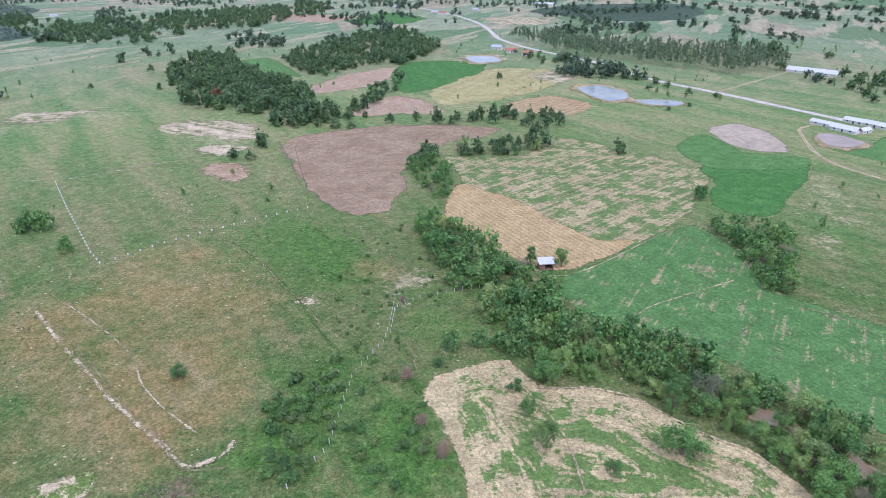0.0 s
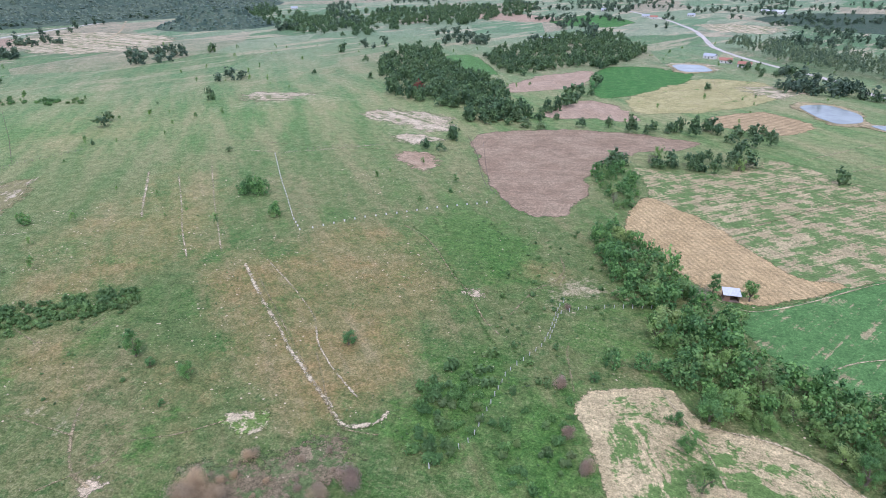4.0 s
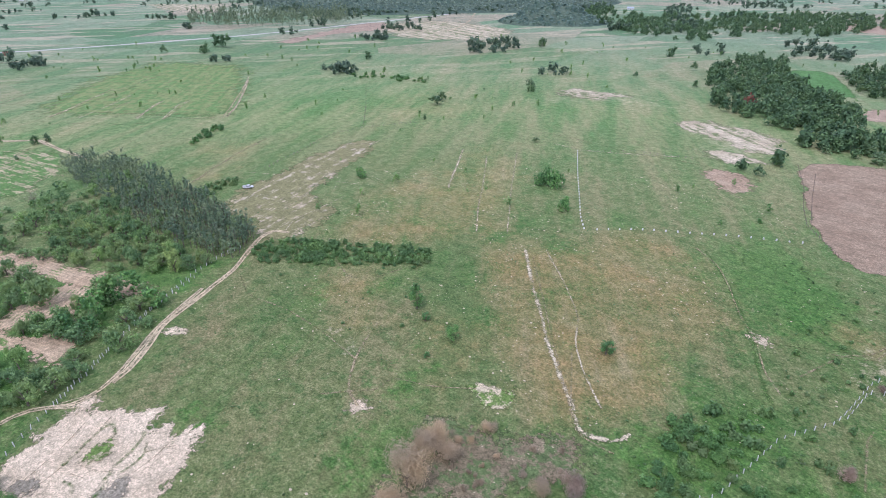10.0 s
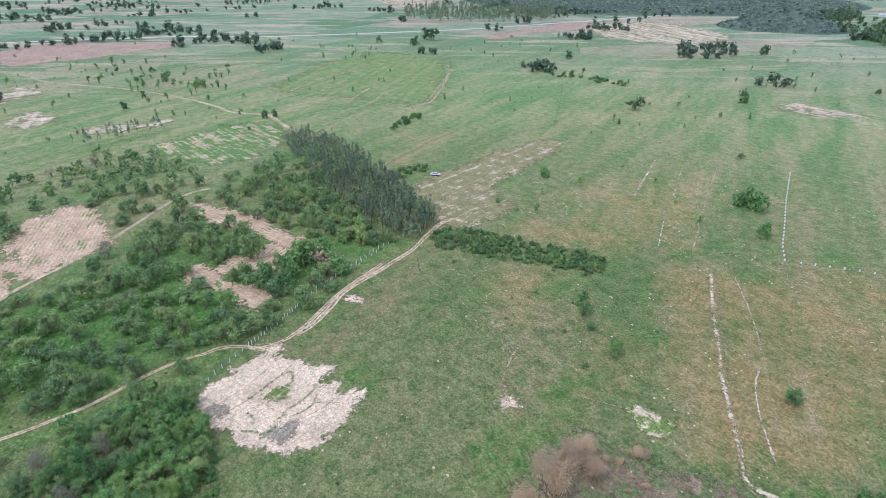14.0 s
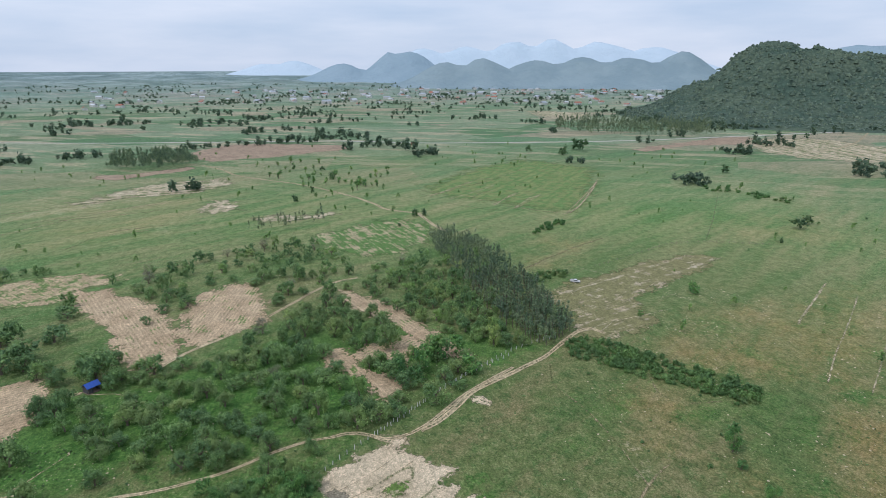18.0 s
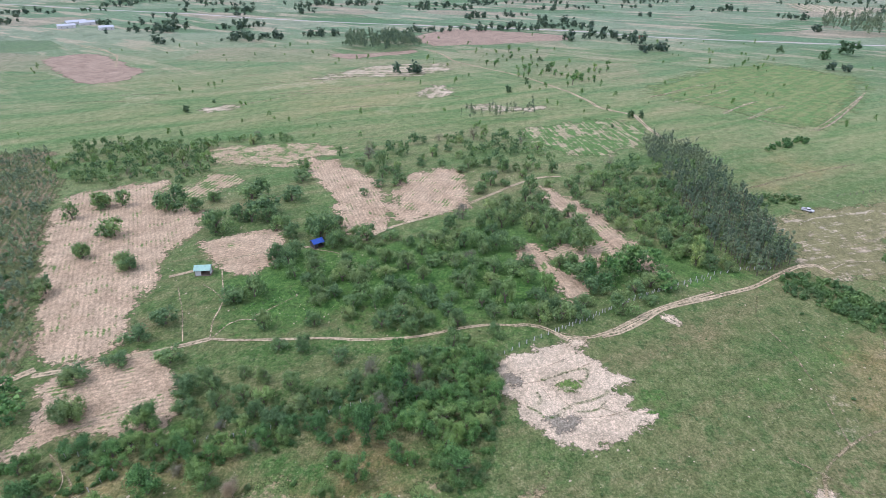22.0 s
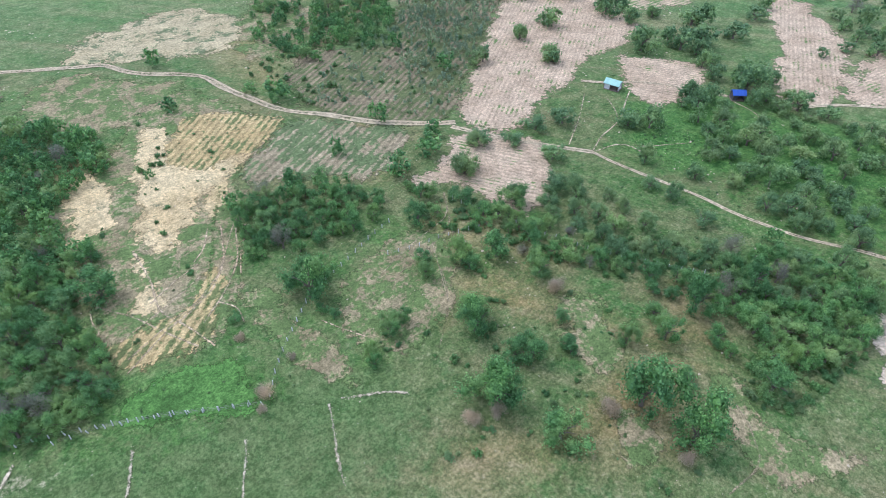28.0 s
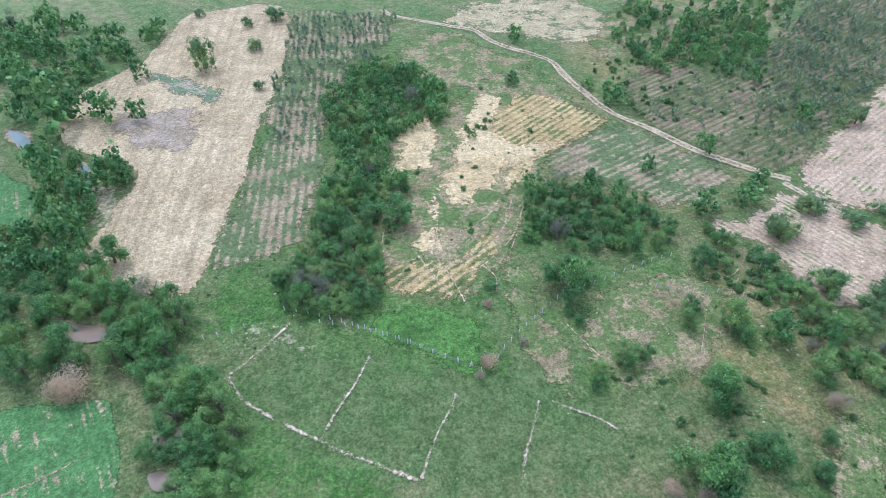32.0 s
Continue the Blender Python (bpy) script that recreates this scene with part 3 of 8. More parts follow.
TONES = [
    ("dry", [(-523, -457), (-584, -323), (-628, -183), (-577, -91), (-458, -100), (-385, -178), (-360, -323)]),
    ("dry", [(-357, 114), (-392, 256), (-250, 189), (-301, 141)]),
    ("dry", [(-372, 125), (-363, 251), (-292, 286), (-237, 200), (-296, 133)]),
    ("lush", [(-619, 274), (-584, 382), (-464, 430), (-358, 321), (-407, 229), (-476, 222)]),
    ("lush", [(-100, 236), (-71, 263), (-30, 227), (-27.8, 191.3), (-51.4, 187.4), (-78, 220)]),
    ("dry", [(-156.8, 159.4), (-146.8, 183.8), (-128, 216), (-105, 235), (-85, 226), (-68, 203), (-52.2, 177.4), (-46.6, 157.7), (-50.5, 139.8), (-55.0, 116.6), (-61.7, 103.2), (-73.2, 96.7), (-85.9, 100.1), (-106.4, 118.0), (-128.3, 136.0)]),
    ("dry", [(-255, 205), (-268, 253), (-232, 287), (-156.2, 191.2), (-160.5, 163.3), (-177.1, 140.3), (-202, 124), (-220, 131), (-236, 154)]),
    ("dry", [(-322, 105), (-357, 153), (-354, 190), (-324, 176), (-315, 149), (-299, 116)]),
    ("dry", [(-170.1, 86.2), (-184.9, 112.6), (-168.3, 121.7), (-137.4, 107.0), (-137.7, 88.7), (-145.5, 81.3)]),
    ("dry", [(-134.7, 109.6), (-131.6, 122.4), (-109.0, 115.5), (-94.4, 95.4), (-96.2, 84.1), (-115.8, 93.1)]),
    ("dry", [(-42, 212), (-22, 217), (-19, 203), (-30.8, 194.1), (-41.3, 194.3)]),
    ("dry", [(-513, 305), (-437, 415), (-308, 308), (-336, 241), (-404, 278)]),
    ("dry", [(-388, 133), (-366, 186), (-340, 190), (-302, 118), (-321, 105)]),
    ("dry", [(-84.8, -77.5), (-89.5, -58.1), (-96.6, -46.5), (-115.5, -48.6), (-126.2, -60.3), (-113.2, -23.1), (-90.3, -16.6), (-73.5, -54.5), (-62.5, -79.0), (-62.0, -94.8)]),
    ("dry", [(-76.9, -104.4), (-92.7, -99.9), (-103.2, -76.3), (-105.5, -60.4), (-90.9, -68.5), (-73.5, -85.3), (-60.9, -93.6)]),
    ("dry", [(-48.6, -95.5), (-65.1, -101.5), (-80.4, -96.1), (-70.1, -79.4), (-57.8, -68.6), (-49.9, -78.3)]),
    ("dry", [(8.6, -194.0), (-44, -214), (-73.5, -185.3), (-51.3, -152.6), (-22.0, -123.3), (-13.4, -102.8), (3.4, -103.5), (8.9, -126.4)]),
    ("bare", [(5.0, -171.5), (-11.5, -191.8), (-39, -210), (-37.0, -174.0), (-19.9, -144.1), (-11.0, -107.0), (0.5, -106.1), (-3.8, -130.0)]),
    ("dry", [(-71, -254), (-132, -267), (-82.0, -192.6), (-68, -222)]),
    ("dry", [(-70.4, -181.7), (-104.0, -147.3), (-78.0, -127.4), (-56.7, -146.1), (-44.2, -153.4)]),
    ("dry", [(-78.2, -59.3), (-93.5, -56.5), (-90.4, -43.0), (-74.2, -42.0), (-63.5, -38.9), (-40.8, -46.2), (-30.9, -38.9), (-70.4, -16.2), (-93.4, -21.7)]),
    ("bare", [(-204, 417), (-149, 430), (-119, 409), (-119, 379), (-136, 344), (-162, 368), (-191, 395)]),
    ("bare", [(-325, 454), (-281, 470), (-235, 477), (-206, 449), (-241, 434), (-285, 424)]),
    ("bare", [(-350, 385), (-312, 414), (-319, 474), (-255, 484), (-234, 465), (-279, 416), (-299, 383)]),
    ("bare", [(-213, 426), (-156, 445), (-125, 405), (-134, 363), (-166, 384)]),
    ("bare", [(-483, 672), (-415, 673), (-401, 639), (-459, 637)]),
    ("bare", [(-30.8, 194.1), (-19, 203), (-2, 207), (2.5, 193.7), (-5.7, 185.7), (-17.2, 178.2), (-27.4, 182.1)]),
    ("bare", [(-517, 645), (-434, 690), (-407, 650), (-465, 613)]),
    ("bare", [(-145.5, 85.6), (-140.3, 90.5), (-124.4, 85.1), (-125.8, 79.9)]),
    ("bare", [(-471, -55), (-475, -4), (-462, -3), (-451, -44)]),
    ("bare", [(-460, -365), (-461, -311), (-415, -292), (-411, -328)]),
    ("bare", [(-510, -268), (-570, -178), (-544, -160), (-477, -242)]),
    ("bare", [(-446, -132), (-496, -79), (-480, -71), (-429, -119)]),
    ("bare", [(201, 317), (207, 290), (177, 230), (145, 210), (161, 254)]),
    ("bare", [(112.4, 184.0), (125.4, 181.9), (146.5, 168.8), (138.0, 155.9), (124.2, 165.7)]),
    ("bare", [(106.9, -157.4), (92.4, -170.9), (77.7, -138.3), (83.5, -131.6)]),
    ("bare", [(41.9, -93.8), (30.3, -94.3), (22.2, -91.9), (36.8, -85.2), (41.6, -84.1)]),
    ("lush", [(-103.8, 56.9), (-100.4, 68.3), (-94.1, 74.3), (-86.0, 63.7), (-80.8, 52.9), (-88.1, 46.1)]),
    ("lush", [(-139.8, 31.2), (-142.9, 36.1), (-138.5, 39.5), (-133.2, 37.3), (-132.2, 32.0)]),
    ("lush", [(-123.1, 86.2), (-113.3, 95.5), (-97.3, 83.1), (-105.0, 75.8)]),
    ("lush", [(-56.8, 110.3), (-39.6, 152.2), (-25.1, 146.4), (-24.6, 118.0), (-29.9, 99.8), (-49.6, 104.9)]),
    ("lush", [(-24.7, 99.7), (-23.2, 131.1), (-1.5, 140.8), (5.0, 96.4), (-17.4, 82.3)]),
    ("lush", [(-195.1, -129.4), (-238, -33), (-216, 12), (-169.6, 10.9), (-167.6, -16.1), (-157.6, -46.8), (-147.2, -82.5), (-150.3, -97.3)]),
    ("lush", [(-179.4, -43.0), (-175.4, -14.1), (-191.8, 22.1), (-210, 80), (-215, 87), (-229, 67), (-260, 13), (-249, -30), (-222, -46)]),
    ("lush", [(50.5, -119.3), (22.6, -98.9), (1.0, -96.7), (-12.5, -95.4), (-16.0, -81.6), (4.1, -83.6), (30.8, -99.7), (43.2, -93.9), (55.4, -102.1)]),
    ("dim", [(47.2, -101.3), (3.9, -90.1), (-33.6, -79.9), (-42.6, -67.3), (-46.3, -45.3), (49.0, -54.3), (41.1, -81.1)]),
    ("lush", [(52, -125), (30, -113), (8, -104), (-16, -97), (-21, -80), (5, -90), (29, -101), (42, -92), (50, -97)]),
    ("lush", [(44, -76), (20, -61), (-2, -51), (15, -46), (47, -58)]),
    ("dim", [(-435, 183), (-296, 297), (-231, 245), (-235, 200), (-251, 154), (-302, 118)]),
    ("lush", [(-561, 137), (-596, 252), (-431, 190), (-450, 156), (-498, 111)]),
    ("lush", [(-581, 268), (-493, 349), (-342, 238), (-346, 197), (-413, 172)]),
    ("dim", [(-418, -535), (-522, -223), (-378, -161), (-253, -450), (-325, -561)]),
    ("dim", [(-139, -206), (-187, -260), (-250, -340), (-286, -325), (-311, -297), (-259, -248), (-227, -227), (-190, -201), (-153.1, -173.4), (-121.1, -145.3), (-105.4, -163.8), (-86.2, -191.3), (-180, -336)]),
    ("dry", [(-128.3, 136.0), (-146.6, 169.0), (-139.7, 190.4), (-107, 229), (-84, 207), (-56.8, 164.4), (-55.1, 132.1), (-64.8, 107.5), (-81.3, 104.3)]),
    ("dim", [(-170.4, 146.7), (-172.7, 175.8), (-101.0, 107.0), (-89.5, 90.4), (-100.7, 86.2), (-131.9, 112.2)]),
]


TURNS = 480
radii = [0.0]
while radii[-1] < 4900:
    radii.append(radii[-1] + max(3.0, radii[-1] * 0.022))
ang = np.linspace(0, 2 * math.pi, TURNS, endpoint=False)
R, A = np.meshgrid(np.array(radii[1:]), ang, indexing="ij")
GX, GY = (R * np.cos(A)).ravel(), (R * np.sin(A)).ravel()
GX, GY = np.append(GX, 0.0), np.append(GY, 0.0)
GR = np.hypot(GX, GY)
rings = len(radii) - 1
faces = []
for i in range(rings - 1):
    for j in range(TURNS):
        k = (j + 1) % TURNS
        faces.append((i * TURNS + j, (i + 1) * TURNS + j, (i + 1) * TURNS + k, i * TURNS + k))
faces += [(len(GX) - 1, j, (j + 1) % TURNS) for j in range(TURNS)]
me = sheet("ground", np.stack([GX, GY, rise(GR)], 1).tolist(), faces, ground_mat)
SPAN, STEP = 1000.0, 2.5
AXIS = -SPAN + np.arange(int(2 * SPAN / STEP) + 1) * STEP


def window(pts2, margin):
    """The stretch of the coarse map that an outline covers."""
    p = np.array(pts2)
    a, b2 = p.min(0) - margin, p.max(0) + margin
    i0, j0 = np.clip(((a + SPAN) / STEP).astype(int), 0, len(AXIS))
    i1, j1 = np.clip(((b2 + SPAN) / STEP).astype(int) + 1, 0, len(AXIS))
    return slice(i0, i1), slice(j0, j1)


tones = {kind: np.zeros((len(AXIS), len(AXIS))) for kind in ("dry", "lush", "dim", "bare")}
for kind, poly in TONES:
    soft = 7.0 + 0.035 * np.hypot(*np.mean(poly, axis=0))
    i, j = window(poly, 2 * soft)
    if i.stop > i.start and j.stop > j.start:
        X, Y = np.meshgrid(AXIS[i], AXIS[j], indexing="ij")
        d = outline_distance(X, Y, rounded(poly, 1))
        tones[kind][i, j] = np.maximum(tones[kind][i, j], np.clip(d / (2 * soft) + 0.5, 0, 1))


def set_tones(me, x, y):
    """Gives a ground sheet the soft grass tones of its place."""
    u, v = np.clip((x + SPAN) / STEP, 0, len(AXIS) - 1.01), np.clip((y + SPAN) / STEP, 0, len(AXIS) - 1.01)
    i, j = u.astype(int), v.astype(int)
    fu, fv = u - i, v - j
    for kind, m in tones.items():
        attribute(me, kind, m[i, j] * (1 - fu) * (1 - fv) + m[i + 1, j] * fu * (1 - fv) + m[i, j + 1] * (1 - fu) * fv + m[i + 1, j + 1] * fu * fv)
    r = np.hypot(x, y)
    # distance masks that drive the haze tint in the ground colour
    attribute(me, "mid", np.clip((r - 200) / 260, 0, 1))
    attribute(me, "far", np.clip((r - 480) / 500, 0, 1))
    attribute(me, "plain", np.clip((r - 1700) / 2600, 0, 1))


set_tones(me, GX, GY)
ground = tagged(new("ground", me), "wide green pasture with dry brown and bare sandy patches", "ground", kind="structure")

# ---- fields and tracks ----
level = [0.02]
field_outlines, track_lines = [], []
LABEL = {
    "brown": "bare ploughed field of reddish brown soil", "mottle": "half green stubble field with dry straw patches",
    "tanrows": "tan field with ploughed rows of dry soil", "tanrows2": "tan field in broad ploughed bands",
    "crop": "low green bean crop in long rows", "straw": "harvested straw-coloured field with green weed strips",
    "tanfar": "bare tan fallow field between trees", "rice": "flooded paddy of deep green rice", "rice2": "paddy of bright green young rice",
    "paddy": "yellowish dry paddies parted by low banks", "grey": "grey-pink drained paddy of bare mud", "dark": "dark green plantation in close rows",
    "sand": "pale pinkish sandy clearing with wheel ruts and weeds", "sand2": "small pale bare sandy spot in the grass",
    "sandgrass": "worn pasture with pale sandy streaks", "sandfar": "pale sandy bare ground with thin grass",
    "orange": "orange-brown bare earth patch in the pasture", "brush": "dark patch of dry brown brush and ash",
    "pink": "ploughed pinkish soil between orchard trees", "pinkfar": "bare pinkish-brown field on the plain",
    "plot": "cleared plot of pale soil with green weeds in bands", "ochre": "eroded ochre sand with gullies and weeds",
    "ochrerows": "ochre sand ridged in planting rows", "rows": "young plantation in pale ridged rows",
    "rowsgreen": "weedy plantation ground in long ridged rows", "drygrass": "dry yellow grass field on a slope",
    "sandfield": "smooth harrowed sand-coloured field with dark streaks", "lush": "patch of tall bright green grass",
    "road": "pale concrete country road", "track": "pale sandy dirt track with wheel ruts", "path": "narrow trodden dirt path",
    "pinkweed": "weedy pinkish ploughed soil among orchard trees", "meadow": "smooth bright green meadow",
    "trail": "narrow pale trodden footpath", "gully": "thin ochre gully of bare sand",
    "rubble": "thin broken line of pale rubble in the grass",
    "ash": "dark grey patch of ash on the sand",
    "brown2": "darker damp patch on the harrowed field",
    "thin": "thin green regrowth on the harrowed field",
    "weed": "thin green weeds growing on pale sand",
    "earth": "grey-brown bare earth with thin dry weeds",
    "lane": "green grassy lane between rows",
}


RAGGED = {"earth", "ash", "weed", "brown2", "thin", "sand", "sand2", "ochre", "ochrerows", "rows", "rowsgreen", "sandgrass", "sandfar", "brush", "lush", "drygrass", "plot", "orange", "pink", "pinkweed", "meadow"}


def field(name, style, pts, turn=None):
    """One field: a grid cut to its outline, with an edge value that lets its soil fray into the grass."""
    poly = rounded(pts, 1)
    field_outlines.append((style, poly))
    p = np.array(poly)
    if turn is None:
        q = np.array(pts)
        e = np.roll(q, -1, axis=0) - q
        k = np.argmax(np.hypot(e[:, 0], e[:, 1]))
        turn = math.atan2(e[k, 1], e[k, 0]) % math.pi
    lo, hi = p.min(0), p.max(0)
    far_off = np.hypot(*p.mean(0))
    soft = (0.8 + 0.006 * far_off) * (5.0 if style in ("brush", "meadow") else 2.4 if style in RAGGED else 1.5 if style == "pink" else 1.0)
    cell = max(1.0, float(np.sqrt((hi[0] - lo[0]) * (hi[1] - lo[1]) / 6000)))
    nx, ny = int((hi[0] - lo[0] + 6 * soft) / cell) + 2, int((hi[1] - lo[1] + 6 * soft) / cell) + 2
    X, Y = np.meshgrid(lo[0] - 3 * soft + np.arange(nx) * cell, lo[1] - 3 * soft + np.arange(ny) * cell, indexing="ij")
    d = outline_distance(X, Y, poly)
    wander = (0.8 + 0.006 * far_off) * (0.4 if style.startswith("rice") or style == "grey" else 1.6 if style in RAGGED else 1.0)
    d += wander * np.array([noise.noise(Vector((x / 9, y / 9, 3))) + 1.3 * noise.noise(Vector((x / 31, y / 31, 6))) for x, y in zip(X.ravel(), Y.ravel())]).reshape(X.shape)
    keep = d > -1.15 * soft
    index = np.full(X.shape, -1)
    quad = keep[:-1, :-1] & keep[1:, :-1] & keep[1:, 1:] & keep[:-1, 1:]
    used = np.zeros(X.shape, bool)
    for a, b2 in ((0, 0), (1, 0), (1, 1), (0, 1)):
        used[a:nx - 1 + a, b2:ny - 1 + b2] |= quad
    index[used] = np.arange(used.sum())
    i, j = np.nonzero(quad)
    f = np.stack([index[i, j], index[i + 1, j], index[i + 1, j + 1], index[i, j + 1]], 1)
    level[0] += 0.0012
    z = rise(np.hypot(X[used], Y[used])) + level[0]
    me = sheet(name, np.stack([X[used], Y[used], z], 1).tolist(), f.tolist(), soil(style, turn))
    attribute(me, "depth", d[used])
    attribute(me, "edge", np.clip(d[used] / (2 * soft) + 0.5, 0, 1))
    set_tones(me, X[used], Y[used])
    return tagged(new(name, me), LABEL[style], name.replace("_", " ").split()[-1], kind="structure")


def strip(name, style, width, pts):
    """A road, track or path: a ribbon along a bent line, with ragged edges and two wheel ruts."""
    line = rounded(pts, 2, closed=False)
    width *= 0.85 if style in ("track", "trail", "path") else 1.0
    track_lines.append((width, line))
    p = [Vector((*q, 0)) for q in line]
    fine = [p[0]]
    for a, b2 in zip(p[:-1], p[1:]):
        k = max(1, int((b2 - a).length / max(3.0, a.length * 0.015)))
        fine += [a.lerp(b2, (i + 1) / k) for i in range(k)]
    verts, edge, faces2 = [], [], []
    level[0] += 0.0012
    cols = (-1.25, -0.95, -0.6, -0.2, 0.2, 0.6, 0.95, 1.25)
    val = (0.0, 0.22, 0.85, 0.56, 0.56, 0.85, 0.22, 0.0) if style == "track" else (0.0, 0.06, 0.28, 0.46, 0.46, 0.28, 0.06, 0.0)
    if style == "road":
        val = (0.0, 0.6, 1.0, 1.0, 1.0, 1.0, 0.6, 0.0)
    if style in ("trail", "gully"):
        val = (0.0, 0.10, 0.36, 0.54, 0.54, 0.36, 0.10, 0.0)
    if style == "rubble":
        val = (0.0, 0.10, 0.34, 0.52, 0.52, 0.34, 0.10, 0.0)
    for i, v in enumerate(fine):
        t = (fine[min(i + 1, len(fine) - 1)] - fine[max(i - 1, 0)]).normalized()
        side = Vector((-t.y, t.x, 0))
        w = width * 0.5 * (1 + 0.35 * noise.noise(v * 0.08))
        wob = side * noise.noise(v * 0.05 + Vector((9, 3, 0))) * width * 0.3
        for s, e in zip(cols, val):
            q = v + wob + side * w * s
            verts.append((q.x, q.y, float(rise(q.length)) + level[0]))
            edge.append(e)
    k = len(cols)
    for i in range(len(fine) - 1):
        for j in range(k - 1):
            faces2.append((i * k + j, (i + 1) * k + j, (i + 1) * k + j + 1, i * k + j + 1))
    me = sheet(name, verts, faces2, soil(style))
    attribute(me, "edge", edge)
    set_tones(me, np.array([q[0] for q in verts]), np.array([q[1] for q in verts]))
    return tagged(new(name, me), LABEL[style], name.replace("_", " ").split()[-1], kind="structure")


field("ploughed_field", "brown", [(-106, 379), (-100, 392), (-72, 406), (-34, 415), (-10, 416), (17, 411), (42, 407), (31, 388), (5, 376), (-9, 361), (-16, 341), (-23, 321), (-22, 299), (-22, 279), (-26, 263), (-32, 258), (-41, 256), (-50, 263), (-62, 278), (-72, 291), (-84, 323), (-94, 349)])
field("stubble_field", "mottle", [(-1, 269), (4, 290), (10, 300), (3, 325), (-2, 346), (24, 340), (48, 345), (67, 362), (73, 387), (85, 380), (108, 355), (134, 333), (145, 316), (141, 300), (125, 280), (113, 255), (83, 228), (62, 211), (45, 200), (38, 203), (26, 210), (15, 230), (7, 241), (-1, 254)], 0.68)
field("row_field", "tanrows", [(-1, 269), (4, 289), (10, 300), (26, 285), (45, 257), (65, 226), (81, 227), (62, 211), (45, 200), (38, 203), (26, 210), (15, 230), (7, 241), (-1, 254)])
field("bean_field", "crop", [(45.0, 199.1), (61, 209), (83, 227), (108, 244), (114, 239), (118, 220), (118, 205), (114.2, 190.0), (120.4, 180.1), (133.7, 169.0), (141.7, 161.5), (148.7, 152.7), (141.1, 129.0), (123.9, 103.0), (117.0, 108.5), (110.1, 113.4), (102.4, 121.8), (95.1, 130.9), (85.6, 145.1), (79.4, 150.8), (70.3, 160.0), (56.8, 163.4), (47.7, 172.0), (41.8, 181.2), (40.1, 189.1)])
field("harvested_field", "straw", [(-7.1, 137.0), (17.1, 147.4), (22.9, 139.3), (27.0, 134.2), (41.0, 133.3), (52.4, 129.2), (58.7, 120.3), (66.5, 114.1), (74.3, 109.2), (79.0, 102.0), (81.8, 95.2), (83.6, 87.3), (58.0, 81.0), (33.0, 81.3), (10.2, 82.8), (6.2, 96.0), (0.7, 111.9)])
field("fallow_field", "tanfar", [(-75, 452), (-61, 485), (-46, 514), (-21, 498), (2, 458), (-11, 447), (-36, 451), (-56, 441)])
field("fallow_field", "tanfar", [(-124, 547), (-93, 614), (-57, 654), (-48, 612), (-54, 557), (-92, 534), (-115, 517)])
field("rice_paddy", "rice", [(-53, 612), (-40, 678), (-10, 695), (47, 674), (36, 608), (7, 554), (-32, 520), (-42, 536)])
field("meadow", "rice2", [(-234, 697), (-200, 726), (-138, 601), (-157, 602), (-184, 619)])
field("dry_paddy", "paddy", [(-13, 531), (13, 575), (49, 639), (113, 637), (106, 564), (85, 527), (29, 486), (-3, 473)])
field("fallow_field", "tanrows2", [(36, 457), (83, 516), (121, 474), (88, 439), (65, 448)])
field("grey_field", "grey", [(176, 401), (203, 416), (214, 398), (214, 371), (207, 346), (188, 350), (179, 362)])
field("rice_paddy", "rice", [(140, 318), (154, 334), (211, 331), (191, 299), (166, 272), (149, 251), (133, 255), (127, 269), (143, 300)])
field("rice_paddy", "rice2", [(144, 366), (171, 392), (177, 357), (177, 348), (204, 341), (214, 336), (201, 317), (166, 317), (148, 318), (141, 343)])
field("rice_paddy", "rice2", [(233, 356), (250, 326), (260, 307), (293, 352), (288, 383), (263, 361), (242, 349)])
field("dark_plantation", "dark", [(155, 1262), (265, 1415), (498, 1447), (530, 1304), (428, 1091), (315, 1068), (220, 1168)])
field("green_paddy", "rice", [(-184, 1130), (-118, 1285), (-25, 1165), (-60, 1057), (-136, 1063)])
field("tan_paddy", "tanfar", [(-380, 1222), (-297, 1280), (-149, 1176), (-179, 1102), (-304, 1133)])
field("sandy_yard", "sandfar", [(66, 1158), (149, 1173), (199, 1101), (158, 1026), (88, 1046)])
field("bare_yard", "sandfar", [(13, 722), (56, 737), (77, 695), (51, 667), (21, 679)])
field("meadow", "meadow", [(-544, 77), (-660, 159), (-724, 243), (-626, 292), (-508, 229), (-440, 182), (-484, 142)])
field("bare_yard", "sandfar", [(85, 606), (123, 630), (132, 590), (111, 563), (92, 577)])
field("sandy_clearing", "sand", [(-140.4, -9.7), (-146.0, -6.8), (-150.9, -0.3), (-154.6, 2.1), (-158, 7.3), (-161, 11.6), (-162, 16.1), (-159.0, 18.5), (-154.3, 15.7), (-152.0, 19.8), (-148.4, 23.6), (-145.1, 28.0), (-142.7, 29.3), (-137.5, 26.4), (-135.7, 29.9), (-132.7, 29.5), (-131.7, 34.1), (-127.3, 33.1), (-123.0, 30.3), (-119.3, 24.3), (-115.9, 19.9), (-114.0, 15.7), (-114.4, 11.7), (-117.3, 8.4), (-119.9, 5.6), (-121.3, 1.3), (-124.1, -1.0), (-128.2, -2.6), (-132.4, -5.1), (-137.0, -7.0)])
field("worn_pasture", "sandgrass", [(-267, 101), (-286, 123), (-295, 152), (-322, 215), (-311, 230), (-285, 191), (-257, 144), (-233, 141), (-222, 129), (-215, 111), (-225, 101), (-248, 105)])
field("bare_spot", "sand2", [(-113, 67.2), (-111.5, 71.8), (-105.5, 74.2), (-101.8, 71), (-104.5, 66), (-109.5, 64.2)])
